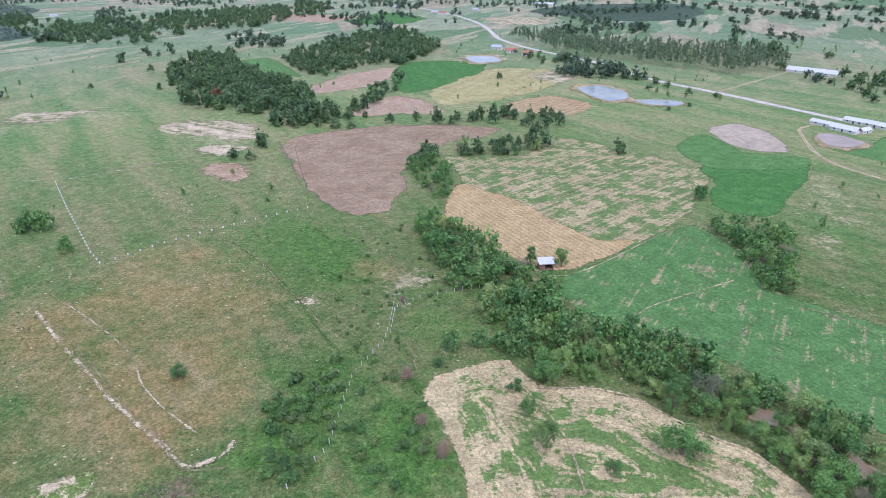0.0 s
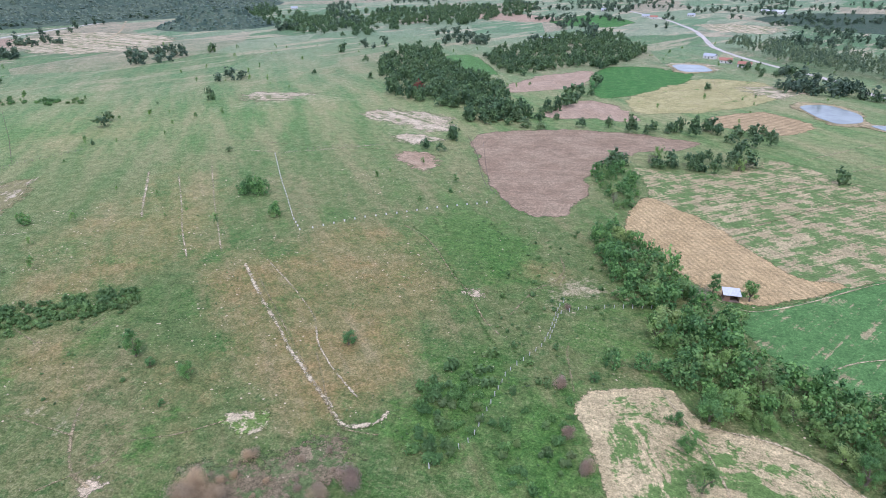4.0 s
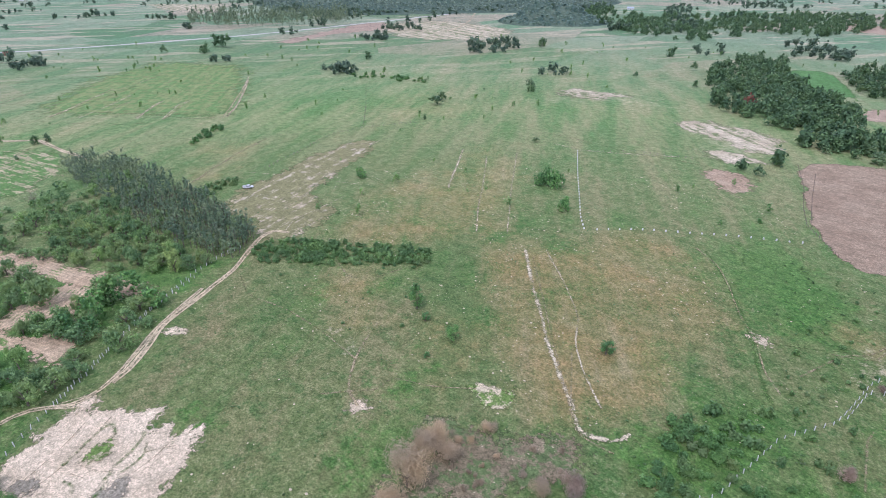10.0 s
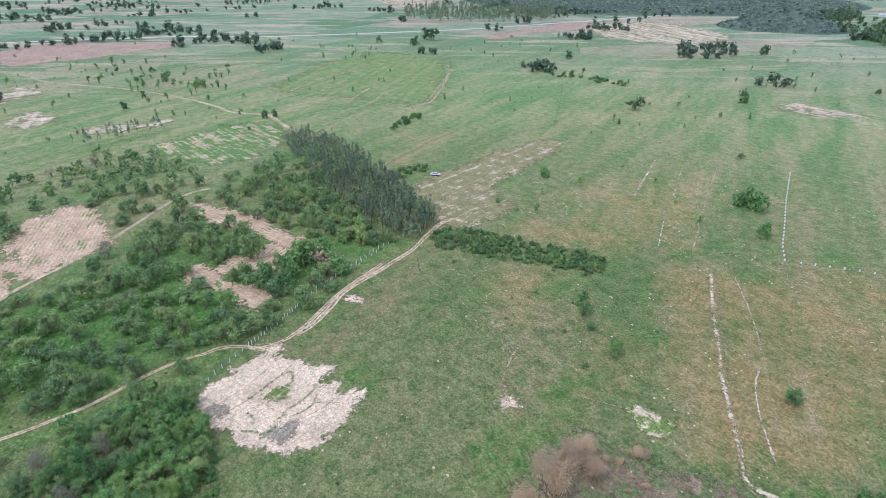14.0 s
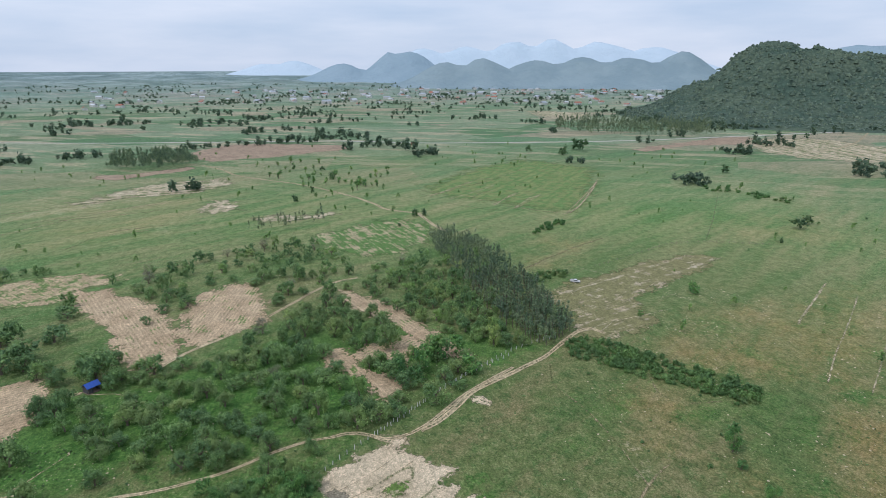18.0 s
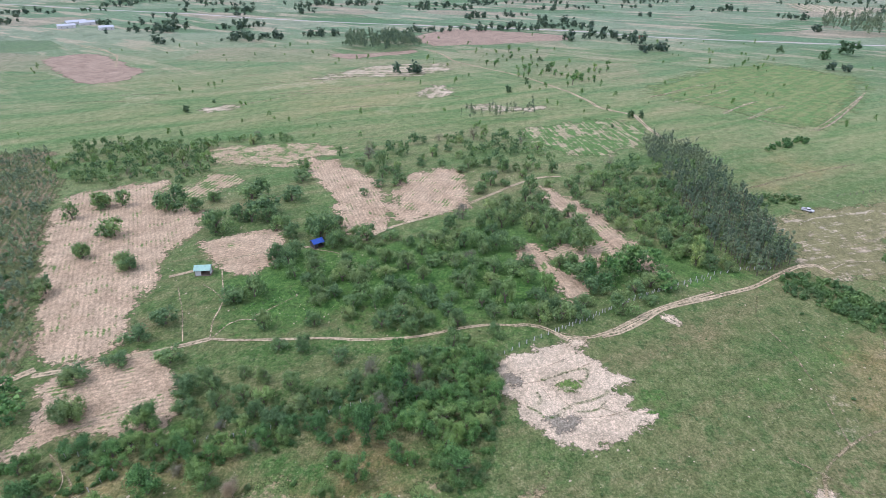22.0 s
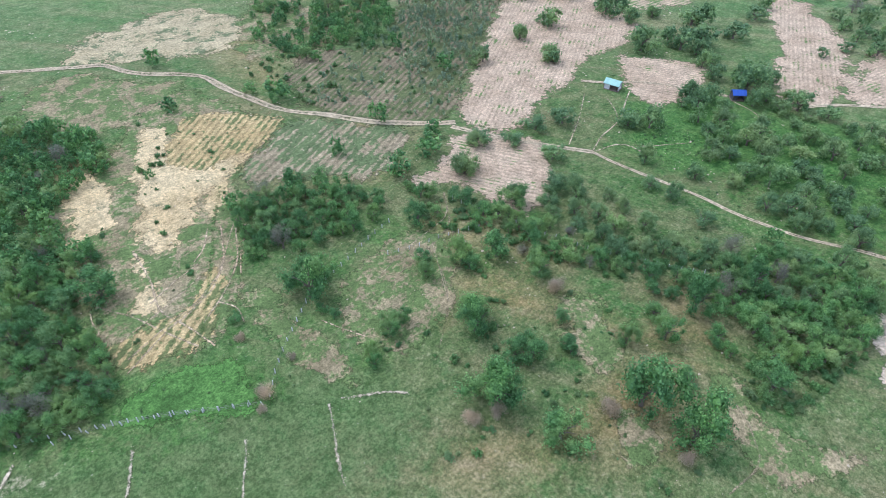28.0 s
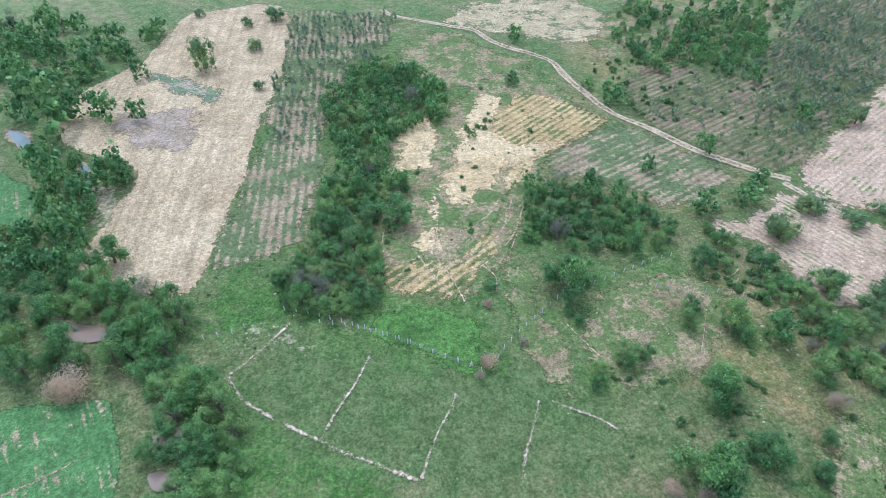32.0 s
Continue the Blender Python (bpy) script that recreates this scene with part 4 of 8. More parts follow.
field("bare_spot", "sand2", [(-52.2, 179.7), (-47.8, 185.2), (-43.2, 181.3), (-44.9, 175.4), (-49.5, 175.4)])
field("gravel_spur", "sand2", [(-182.5, 41.3), (-182.4, 43.5), (-176.9, 48.3), (-174.0, 47.8), (-175.2, 45.0), (-179.9, 41.7)])
field("bare_spot", "weed", [(-92.1, 97.5), (-85.8, 103.5), (-83.3, 101.8), (-82.3, 97.8), (-85.4, 94.9), (-88.5, 96.0)])
field("bare_spot", "orange", [(-137, 323), (-126, 337), (-108, 312), (-113, 301)])
field("brush_patch", "brush", [(-92.4, 78.7), (-88.3, 84.9), (-77.6, 86.4), (-67.7, 96.8), (-60.6, 101.5), (-55.0, 100.2), (-53.7, 91.6), (-60.0, 86.8), (-62.3, 81.2), (-61.9, 72.8), (-71.8, 61.5), (-79.0, 54.6), (-82.4, 69.5)])
field("ploughed_orchard", "pink", [(-118.7, -140.6), (-143.1, -162.2), (-170.4, -185.3), (-208, -212), (-228, -226), (-245, -225), (-264, -205), (-272, -189), (-248, -181), (-239, -163), (-235, -151), (-216, -144), (-205, -147), (-189.5, -142.1), (-176.1, -133.5), (-170.2, -134.8), (-158.5, -132.9), (-147.8, -131.1), (-134.3, -124.2), (-123.6, -133.0)])
field("ploughed_orchard", "pink", [(-208, -137), (-223, -111), (-210, -102), (-195.3, -102.8), (-181.2, -103.0), (-186.9, -119.0), (-195.1, -129.4)])
field("ploughed_orchard", "pink", [(-86.4, -122.2), (-97.5, -124.6), (-111.9, -134.0), (-121.5, -131.2), (-131.6, -111.8), (-121.0, -98.8), (-109.0, -89.4), (-102.8, -88.5), (-96.6, -105.2), (-95.3, -114.1)])
field("ploughed_orchard", "pinkweed", [(-323, -198), (-337, -183), (-349, -149), (-344, -121), (-331, -116), (-320, -136), (-307, -134), (-298, -155), (-300, -182)])
field("ploughed_orchard", "pinkweed", [(-265, -195), (-264, -179), (-285, -178), (-291, -159), (-278, -155), (-254, -157), (-250, -172), (-249, -182)])
field("ploughed_orchard", "pink", [(-322, -136), (-318, -118), (-305, -105), (-297, -91), (-262, -72), (-235, -65), (-224, -76), (-246, -90), (-278, -112)])
field("ploughed_orchard", "pink", [(-269, -71), (-307, -65), (-320, -50), (-295, -35), (-264, -35), (-241, -51), (-243, -65)])
field("bare_strip", "pink", [(-299, -3), (-295, 8), (-274, 20), (-254, 31), (-234, 42), (-212, 53), (-208, 50), (-213, 43), (-225, 38), (-215, 34), (-224, 28), (-237, 27), (-251, 23), (-262, 15), (-274, 7)])
field("bare_strip", "pink", [(-219, -7), (-229, 0), (-213, 6), (-203, 12), (-198.6, 20.8), (-190.9, 18.8), (-184.4, 13.8), (-187.3, 10.6), (-199.8, 9.9), (-204, 1)])
field("bare_strip", "pink", [(-223, 4), (-237, 20), (-238, 29), (-226, 37), (-214, 33), (-217, 26), (-205, 24), (-210, 20), (-215, 14), (-213, 8)])
field("cleared_plot", "plot", [(-403, -21), (-425, 17), (-451, 52), (-395, 69), (-361, 52), (-353, 27), (-368, 3)])
field("bare_strip", "sandfar", [(-463, -57), (-468, -37), (-470, -1), (-457, -5), (-447, -38)])
field("bare_earth", "earth", [(8.9, -165.8), (-6.9, -193.5), (-24.4, -201.0), (-44.5, -234.4), (-71.1, -196.3), (-48.9, -166.0), (-30.8, -120.6), (-14.9, -101.0), (3.3, -108.2), (7.0, -129.1), (8.4, -150.4)])
field("bare_earth", "earth", [(-6.0, -262), (-30, -258), (-44, -240), (-56, -228), (-45.5, -218.3), (-17.0, -207.6), (-4.1, -225.5)])
field("bare_earth", "earth", [(-192.1, -432.9), (-197.3, -372.6), (-233.7, -325.4), (-208.6, -294.5), (-137.9, -228.3), (-98.2, -214.6), (-79.2, -235.0)])
field("plantation_rows", "ochrerows", [(-168.6, -356.7), (-182.8, -349.5), (-192.1, -331.2), (-165.4, -303.4), (-142.7, -284.7), (-130.7, -291.1), (-126.3, -309.6)], 0.9)
field("trodden_earth", "earth", [(-72.5, -106.3), (-82.8, -99.0), (-74.0, -85.2), (-60.1, -74.5), (-46.7, -69.3), (-38.8, -75.4), (-41.1, -86.9), (-46.7, -99.3), (-60.1, -102.9)])
field("trodden_earth", "earth", [(-85.1, -61.8), (-92.5, -56.9), (-83.4, -40.1), (-76.4, -38.2), (-77.1, -46.7)])
field("trodden_earth", "earth", [(-93.2, -25.1), (-100.0, -20.3), (-90.7, -10.3), (-96.3, -0.4), (-107.4, 7.2), (-97.4, 8.4), (-82.7, -1.6), (-84.0, -9.5)])
field("trodden_earth", "earth", [(-71.6, -30.3), (-77.0, -26.8), (-71.3, -19.1), (-63.9, -19.6), (-64.9, -25.7)])
field("trodden_earth", "earth", [(-24.6, -111.8), (-33.1, -108.2), (-31.1, -95.0), (-34.5, -82.1), (-32.6, -67.4), (-27.7, -76.6), (-24.1, -93.1)])
field("eroded_ground", "ochre", [(-1.6, -185.9), (-7.4, -190.7), (-13.1, -191.7), (-13.4, -171.2), (-10.6, -159.3), (-5.3, -155.9), (3.4, -157.7), (-0.9, -167.5)])
field("eroded_ground", "ochre", [(-15.1, -147.4), (-11.2, -142.2), (-10.9, -129.2), (-7.8, -121.2), (-4.7, -120.4), (-4.6, -129.9), (-8.7, -142.5), (-12.8, -156.6), (-17.1, -166.4), (-20.5, -172.2), (-20.0, -180.2), (-32, -204), (-43, -201), (-32.9, -184.9), (-34.3, -175.0), (-48.9, -175.0), (-59.1, -176.8), (-71.9, -185.5), (-72.8, -179.5), (-55.0, -167.9), (-39.7, -157.6), (-29.8, -153.0), (-25.4, -144.1), (-20.3, -140.7)])
field("eroded_ground", "ochre", [(32.5, -158.3), (27.9, -160.0), (28.2, -147.7), (32.4, -143.5), (30.0, -138.5), (32.7, -136.2), (36.0, -146.5)])
field("eroded_ground", "ochre", [(43.4, -131.1), (35.3, -135.4), (29.4, -132.1), (30.5, -126.7), (39.7, -126.7)])
field("eroded_ground", "ochre", [(-34.5, -154.4), (-43.2, -161.4), (-40.1, -152.3), (-31.4, -141.5), (-30.4, -145.9)])
field("eroded_ground", "ochrerows", [(6.1, -112.8), (-1.4, -115.2), (-10.1, -112.2), (-18.3, -119.0), (-23.9, -125.5), (-25.1, -123.0), (-15.3, -106.5), (-9.9, -103.1), (-0.8, -103.6), (3.3, -108.4)], 0.66)
field("eroded_ground", "ochre", [(-68.2, -184.7), (-73.9, -189.3), (-53.6, -169.0), (-34.8, -158.4), (-22.1, -139.7), (-13.2, -135.9), (-10.8, -145.5), (-17.8, -167.2), (-30.4, -189.0), (-43.7, -175.1)])
field("plantation_rows", "ochrerows", [(-43, -202), (-55, -204), (-71.5, -185.5), (-72.1, -177.0), (-57.0, -168.4), (-33.2, -174.4), (-33.0, -185.6)], 0.69)
field("plantation_rows", "rows", [(-54.2, -164.6), (-77.7, -179.0), (-91.3, -161.5), (-105.1, -145.6), (-89.9, -135.6), (-78.8, -129.4), (-68.6, -139.1), (-60.1, -145.7), (-44.2, -153.4)], 0.5)
field("plantation_rows", "rowsgreen", [(-138, -208), (-187, -259), (-250, -340), (-286, -325), (-311, -297), (-259, -248), (-227, -227), (-190, -201), (-153.5, -172.4), (-120.2, -143.2), (-104.6, -150.3), (-92.5, -168.3), (-82.7, -185.9), (-87, -204), (-109, -227), (-121, -212)], 0.5)
field("plantation_rows", "rows", [(46, -294), (-2, -285), (1, -253), (13, -246), (26, -208), (25.5, -173.7), (27.6, -128.3), (35.0, -125.6), (41.6, -118.5), (51.3, -119.4), (49.6, -145.8), (46.6, -172.5), (46.0, -198.1), (44, -234)])
field("dry_field", "drygrass", [(-36, -297), (-76, -302), (-103, -277), (-84, -247), (-65, -249), (-46, -257), (-25, -272)])
field("sand_field", "sandfield", [(119.7, -196.7), (120, -219), (104, -246), (98, -268), (98, -294), (79, -304), (61, -307), (48, -294), (44, -234), (48.1, -198.4), (48.0, -169.4), (50.8, -143.2), (54.4, -113.5), (57.1, -109.4), (73.6, -111.4), (88.5, -124.2), (86.7, -136.7), (83.3, -157.7), (83.9, -166.2), (96.9, -174.0), (111.9, -183.1)])
field("dark_soil", "brown2", [(100, -204), (77, -206), (68.8, -187.2), (71.8, -175.3), (88.1, -181.1), (98.9, -192.4)])
field("thin_green", "thin", [(101, -238), (82, -231), (65, -215), (67, -208), (86, -217)])
field("bean_field", "crop", [(94.4, -77.5), (81.3, -79.8), (73.0, -79.4), (65.4, -79.7), (61.3, -71.9), (58.1, -62.9), (57.2, -56.1), (56.5, -48.8), (67.8, -45.0), (93.6, -47.1), (106.8, -70.8)])
field("lush_grass", "lush", [(9.3, -98.2), (-1.6, -98.4), (-11.4, -95.6), (-15.9, -85.6), (-17.4, -76.2), (-6.3, -80.6), (4.8, -88.8), (9.6, -91.5)])
field("bean_field", "crop", [(132.3, -169.0), (124.5, -171.3), (113.3, -160.9), (107.0, -149.1), (108.3, -136.5), (117.4, -132.7)])
field("ash_patch", "ash", [(-124.3, 8.5), (-125.6, 14.3), (-123.1, 15.2), (-120.2, 12.6), (-119.7, 9.4)])
field("ash_patch", "ash", [(-139.2, -4.8), (-138.9, -1.6), (-136.6, -0.5), (-136.0, -3.3)])
field("pale_field", "pinkfar", [(-606, -558), (-646, -524), (-601, -456), (-553, -392), (-499, -381), (-480, -401), (-531, -472)])
field("tan_field", "pinkfar", [(-851, -191), (-960, -142), (-902, 38), (-852, 12), (-787, -93), (-774, -152)])
field("sandy_ground", "sandfar", [(-1580, 520), (-1481, 599), (-1378, 624), (-1290, 524), (-1381, 482)])
field("tan_field", "pinkfar", [(-783, 415), (-899, 647), (-885, 684), (-792, 602), (-809, 520), (-756, 425)])
field("tan_field", "sandfar", [(-857, 650), (-849, 783), (-634, 749), (-615, 630), (-673, 577), (-759, 585)])
field("sandy_ground", "sandfar", [(-548, -224), (-558, -210), (-603, -195), (-634, -158), (-646, -106), (-611, -98), (-576, -128), (-565, -184), (-532, -198)])
field("sandy_ground", "sandfar", [(-496, -102), (-535, -102), (-535, -88), (-503, -71), (-477, -94)])
field("sandy_ground", "sandfar", [(-466, -62), (-462, -34), (-477, -2), (-463, 0), (-451, -24), (-448, -54)])
field("sandy_ground", "sandfar", [(-416, -256), (-439, -240), (-430, -232), (-411, -245)])
field("bare_strip", "pinkfar", [(-690, -253), (-696, -204), (-741, -162), (-718, -147), (-679, -193), (-654, -223)])
field("stony_ground", "sandfar", [(-203, 410), (-188, 435), (-159, 434), (-132, 416), (-119, 385), (-143, 384), (-172, 392)])
field("stony_ground", "sandfar", [(-335, 451), (-299, 463), (-276, 473), (-280, 436), (-319, 426)])
field("stony_ground", "sandfar", [(-154, 366), (-139, 373), (-122, 365), (-132, 350), (-146, 351)])


strip("main_road", "road", 7, [(-123, 1497), (-54, 1383), (16, 1226), (61, 1065), (72, 928), (75, 866), (96, 800), (118, 752), (167, 669), (192, 575), (225, 524), (252, 479), (273, 435), (299, 399), (322, 364)])
strip("highway", "road", 8, [(-1299, -1610), (-1189, -1076), (-1129, -866), (-1091, -656), (-1040, -511), (-1001, -335), (-986, -199), (-964, 26), (-910, 130), (-888, 290), (-876, 440), (-895, 632), (-936, 947)])
strip("side_track", "track", 4, [(-910, 924), (-795, 793), (-726, 693), (-723, 666)])
strip("farm_track", "track", 4, [(232, 517), (254, 535), (314, 586), (346, 615)])
strip("farm_track", "track", 3.5, [(272, 419), (238, 400), (230, 377), (221, 348), (219, 326), (224, 315), (232, 298), (245, 286)])
strip("dirt_path", "path", 1.6, [(213, 332), (186, 291), (168, 261), (154, 242), (143, 215), (126.4, 185.8)])
strip("dirt_track", "track", 3.2, [(-116.0, -139.1), (-120.2, -130.0), (-130.1, -115.2), (-135.7, -105.8), (-141.7, -98.2)])
strip("dirt_track", "track", 1.9, [(-141.7, -98.2), (-142.5, -90.5), (-144.2, -80.9), (-148.7, -62.8), (-149.3, -51.5), (-153.8, -34.5), (-161.0, -21.9), (-164.7, -12.1), (-165.4, -4.5)])
strip("dirt_track", "track", 2.3, [(-165.4, -4.5), (-166.6, -0.4), (-166.2, 3.8), (-164.3, 7.2), (-161.6, 11.3), (-161.3, 15.2), (-163.3, 20.6), (-167.7, 26.7), (-174.1, 32.9), (-180.9, 39.5), (-185.0, 44.4), (-192.3, 54.4), (-198.9, 64.3)])
strip("dirt_track", "track", 3.2, [(-163.9, 23.2), (-167.4, 29.4), (-175.2, 37.2), (-183.3, 43.5), (-189.8, 53.9), (-196.0, 64.9), (-204, 78), (-214, 88), (-224, 99), (-228, 108), (-221, 112)])
strip("dirt_track", "track", 4.2, [(4, -292), (0, -284), (-13, -277), (-27, -268), (-37, -263), (-43, -251), (-49, -243), (-57, -236), (-64, -228), (-66, -219), (-69, -205), (-73.2, -191.4), (-78.7, -182.0), (-89.9, -168.2), (-98.5, -155.8), (-108.0, -147.8), (-118.9, -140.4)])
strip("footpath", "trail", 1.2, [(-141.7, -98.2), (-151.2, -102.4), (-157.8, -103.6), (-164.6, -105.5), (-173.4, -110.5), (-183.8, -116.2)])
strip("footpath", "trail", 1.1, [(-172.7, -117.6), (-169.4, -111.6), (-164.5, -105.7)])
strip("footpath", "trail", 1.4, [(-154.2, -88.4), (-154.1, -93.2), (-150.7, -96.4), (-142.3, -97.7)])
strip("footpath", "trail", 1.2, [(-199.0, -69.9), (-206, -78), (-207, -88)])
strip("footpath", "trail", 1.0, [(-138.8, -105.6), (-154.9, -115.3), (-169.2, -125.6)])
strip("footpath", "trail", 1.3, [(-156.8, -89.8), (-158.3, -88.4), (-166.7, -83.7), (-171.4, -81.0)])
strip("orchard_track", "track", 2.6, [(-218, -72), (-233, -64), (-246, -50), (-262, -36), (-274, -27), (-295, -14), (-310, 0), (-313, 11)])
strip("orchard_track", "track", 2.4, [(-176.1, -133.5), (-181.9, -126.6), (-193.3, -117.5), (-202, -106), (-209, -91)])
strip("loop_track", "track", 4.6, [(-746, -149), (-707, -119), (-668, -103), (-632, -67), (-603, -33), (-562, -2), (-528, 20), (-497, 34), (-478, 40), (-467, 52), (-458, 65), (-440, 67), (-412, 73), (-388, 78)])
strip("far_track", "track", 3, [(-690, -572), (-659, -512), (-633, -480), (-568, -436)])
strip("far_track", "track", 3, [(-706, -591), (-673, -527), (-630, -478)])
strip("far_track", "track", 3, [(-488, -710), (-654, -838)])
strip("gully", "gully", 0.9, [(-38.1, -140.8), (-33.8, -135.9), (-28.2, -127.5), (-23.2, -120.8), (-16.4, -115.9), (-5.5, -110.6), (4.8, -104.6)])
strip("gully", "gully", 0.8, [(-36.3, -131.7), (-31.9, -125.9), (-28.2, -118.0)])
strip("gully", "gully", 1.0, [(4.2, -129.5), (1.9, -125.7), (-1.7, -120.7), (-5.6, -111.6), (-10.5, -102.1)])
strip("gully", "gully", 0.8, [(5.7, -129.7), (6.5, -125.0), (6.2, -119.3)])
strip("gully", "gully", 0.8, [(-19.7, -112.3), (-22.7, -107.8), (-21.8, -102.3)])
strip("gully", "gully", 1.0, [(-21.1, -128.2), (-12.9, -125.4), (-6.4, -122.1)])
strip("gully", "gully", 0.8, [(-19.7, -123.5), (-9.2, -118.8), (3.1, -114.6)])
strip("gully", "gully", 0.8, [(-19.5, -116.7), (-8.7, -113.4), (3.3, -108.4)])
strip("gully", "gully", 0.8, [(-28.7, -140.4), (-24.7, -132.9), (-20.5, -129.5)])
strip("gully", "gully", 0.7, [(-36.4, -91.2), (-39.0, -85.8), (-41.6, -80.7)])
strip("gully", "trail", 0.6, [(-90.5, -111.8), (-87.7, -106.5), (-83.2, -102.1), (-75.0, -100.5), (-65.4, -98.5), (-53.8, -94.0)])
strip("gully", "trail", 0.5, [(-74.1, -96.7), (-70.4, -89.6), (-63.7, -76.9)])
strip("footpath", "path", 1.5, [(-90.3, -111.7), (-82.8, -99.0), (-73.3, -95.5), (-61.2, -92.7), (-48.0, -87.3)])
strip("footpath", "path", 1.3, [(-72.2, -96.6), (-67.8, -82.8), (-61.1, -73.5), (-53.2, -67.1)])
strip("footpath", "path", 1.4, [(-94.9, -23.3), (-90.4, -12.7), (-84.0, -5.7), (-73.2, -6.4), (-64.9, -5.4)])
strip("gully", "gully", 1.3, [(-31.9, -138.9), (-27.3, -125.4), (-19.9, -116.7), (-11.9, -112.8), (-6.7, -111.4)])
strip("gully", "gully", 1.0, [(-35.0, -135.6), (-29.8, -122.8), (-22.3, -114.3), (-14.2, -108.0)])
strip("gully", "gully", 1.2, [(-9.5, -144.0), (-9.5, -130.3), (-7.0, -118.0), (-10.9, -109.3), (-13.5, -99.9)])
strip("green_lane", "lane", 3, [(-10.6, -103.1), (-15.8, -110.6), (-24.3, -127.9), (-31.4, -141.5), (-39.5, -157.0)])
strip("field_track", "path", 1.8, [(-7.1, 137.0), (-10.4, 149.0), (-12.1, 156.4), (-11.5, 161.0)])
strip("field_track", "path", 1.4, [(-19, 203), (-20.4, 194.0), (-30.2, 189.2)])
strip("crop_path", "path", 1.4, [(84.2, 150.8), (90.5, 156.6), (104.5, 169.4)])
strip("crop_path", "path", 1.5, [(79.5, -59.1), (74.2, -61.4), (69.8, -63.9), (65.4, -67.2)])
strip("bare_streak", "path", 1.6, [(-198.3, 78.7), (-183.0, 74.1), (-166.5, 79.7), (-145.5, 81.3), (-126.9, 80.8)])
strip("bare_streak", "path", 2.2, [(-137.6, 97.5), (-132.0, 87.7), (-126.9, 80.8), (-116.6, 71.3), (-108.8, 69.2)])
strip("bare_streak", "path", 1.5, [(-184.9, 112.6), (-169.7, 108.4), (-162.9, 114.8), (-162.0, 127.6)])
strip("bare_streak", "path", 1.3, [(-119.9, 64.3), (-114.9, 71.9), (-110.9, 76.6), (-112.1, 83.6), (-101.3, 88.9), (-92.1, 97.5)])
strip("green_lane", "lane", 2.4, [(-90, 229), (-70, 208), (-57.1, 189.5), (-46.9, 173.5), (-38.3, 158.1), (-32.1, 150.1)])
strip("green_lane", "lane", 1.6, [(-52.2, 177.4), (-37.9, 185.4), (-25.5, 195.2)])
strip("bare_streak", "path", 1.8, [(-32.9, 170.5), (-27.8, 191.3), (-22.5, 196.2), (-19, 208), (-23, 219)])
strip("bare_streak", "path", 5, [(-419, -372), (-431, -334), (-425, -289)])
strip("bare_streak", "path", 5, [(-449, -347), (-459, -329), (-458, -310)])
strip("bare_streak", "path", 4, [(-367, -321), (-374, -309), (-376, -291)])
strip("bare_streak", "path", 5, [(-505, -266), (-540, -212), (-571, -168), (-624, -98)])
strip("bare_streak", "path", 4, [(-479, -219), (-500, -148), (-522, -113), (-491, -68)])
strip("bare_streak", "path", 4, [(-401, -168), (-440, -157), (-456, -126), (-449, -93)])
strip("bare_streak", "path", 5, [(-521, 85), (-553, 120), (-599, 172)])
strip("bare_streak", "path", 3, [(-516, 112), (-492, 135), (-451, 158), (-434, 172)])
strip("bare_streak", "path", 3, [(-493, 90), (-465, 115), (-454, 134)])
strip("bare_streak", "path", 4, [(-307, 100), (-337, 137), (-362, 176)])
strip("bare_streak", "path", 5, [(-729, -5), (-686, 84), (-671, 167)])
strip("bare_streak", "path", 2.0, [(111.4, 184.1), (118.5, 176.4), (129.9, 169.1), (138.0, 155.9)])
strip("bare_streak", "path", 2.0, [(-251, 322), (-221, 326), (-181, 325), (-149, 334), (-109, 331)])
strip("bare_streak", "path", 3.0, [(-483, 672), (-415, 673), (-345, 697), (-303, 754)])
strip("bare_streak", "path", 1.6, [(-94, 229), (-80, 220), (-69, 206), (-59.1, 190.3), (-48.5, 178.6), (-40.1, 164.5), (-33.6, 158.1)])
strip("bare_streak", "path", 1.5, [(-133.6, 172.1), (-113.4, 152.7), (-99.3, 138.9), (-81.9, 122.4), (-71.6, 112.2), (-63.1, 104.9)])
strip("bare_streak", "path", 1.4, [(-52.3, 104.9), (-61.4, 104.0), (-66.5, 106.7), (-84.4, 131.4)])
strip("weed_line", "lane", 2.0, [(-138.9, 4.8), (-141.7, 8.7), (-144.7, 12.8), (-147.1, 17.0), (-145.2, 18.6), (-141.3, 17.4)])
strip("weed_line", "lane", 2.6, [(-127.3, 10.7), (-130.4, 14.5), (-132.6, 18.4), (-134.9, 21.9), (-138.5, 24.2)])
strip("weed_line", "lane", 2.4, [(-127.4, 1.4), (-125.7, 4.6), (-123.4, 6.6), (-124.4, 9.2), (-127.4, 11.6)])
strip("weed_line", "lane", 1.8, [(-127.5, 14.4), (-128.0, 18.1), (-130.1, 21.1), (-133.1, 22.3)])
strip("weed_line", "lane", 2.0, [(-133.6, 4.0), (-130.5, 5.1), (-128.0, 4.5)])
field("weed_patch", "weed", [(-138.6, 9.8), (-140.3, 13.4), (-142.0, 17.5), (-138.6, 15.7), (-135.8, 12.2), (-136.0, 10.2)])
strip("rut", "path", 0.7, [(-138.2, -7.1), (-140.6, -1.6), (-145.7, 6.4), (-152.1, 13.9)])
strip("rut", "path", 0.7, [(-135.0, -3.7), (-137.7, 3.2), (-143.0, 11.2), (-149.2, 18.7)])
strip("rut", "path", 0.8, [(-136.4, 7.9), (-131.0, 10.8), (-128.2, 14.4)])
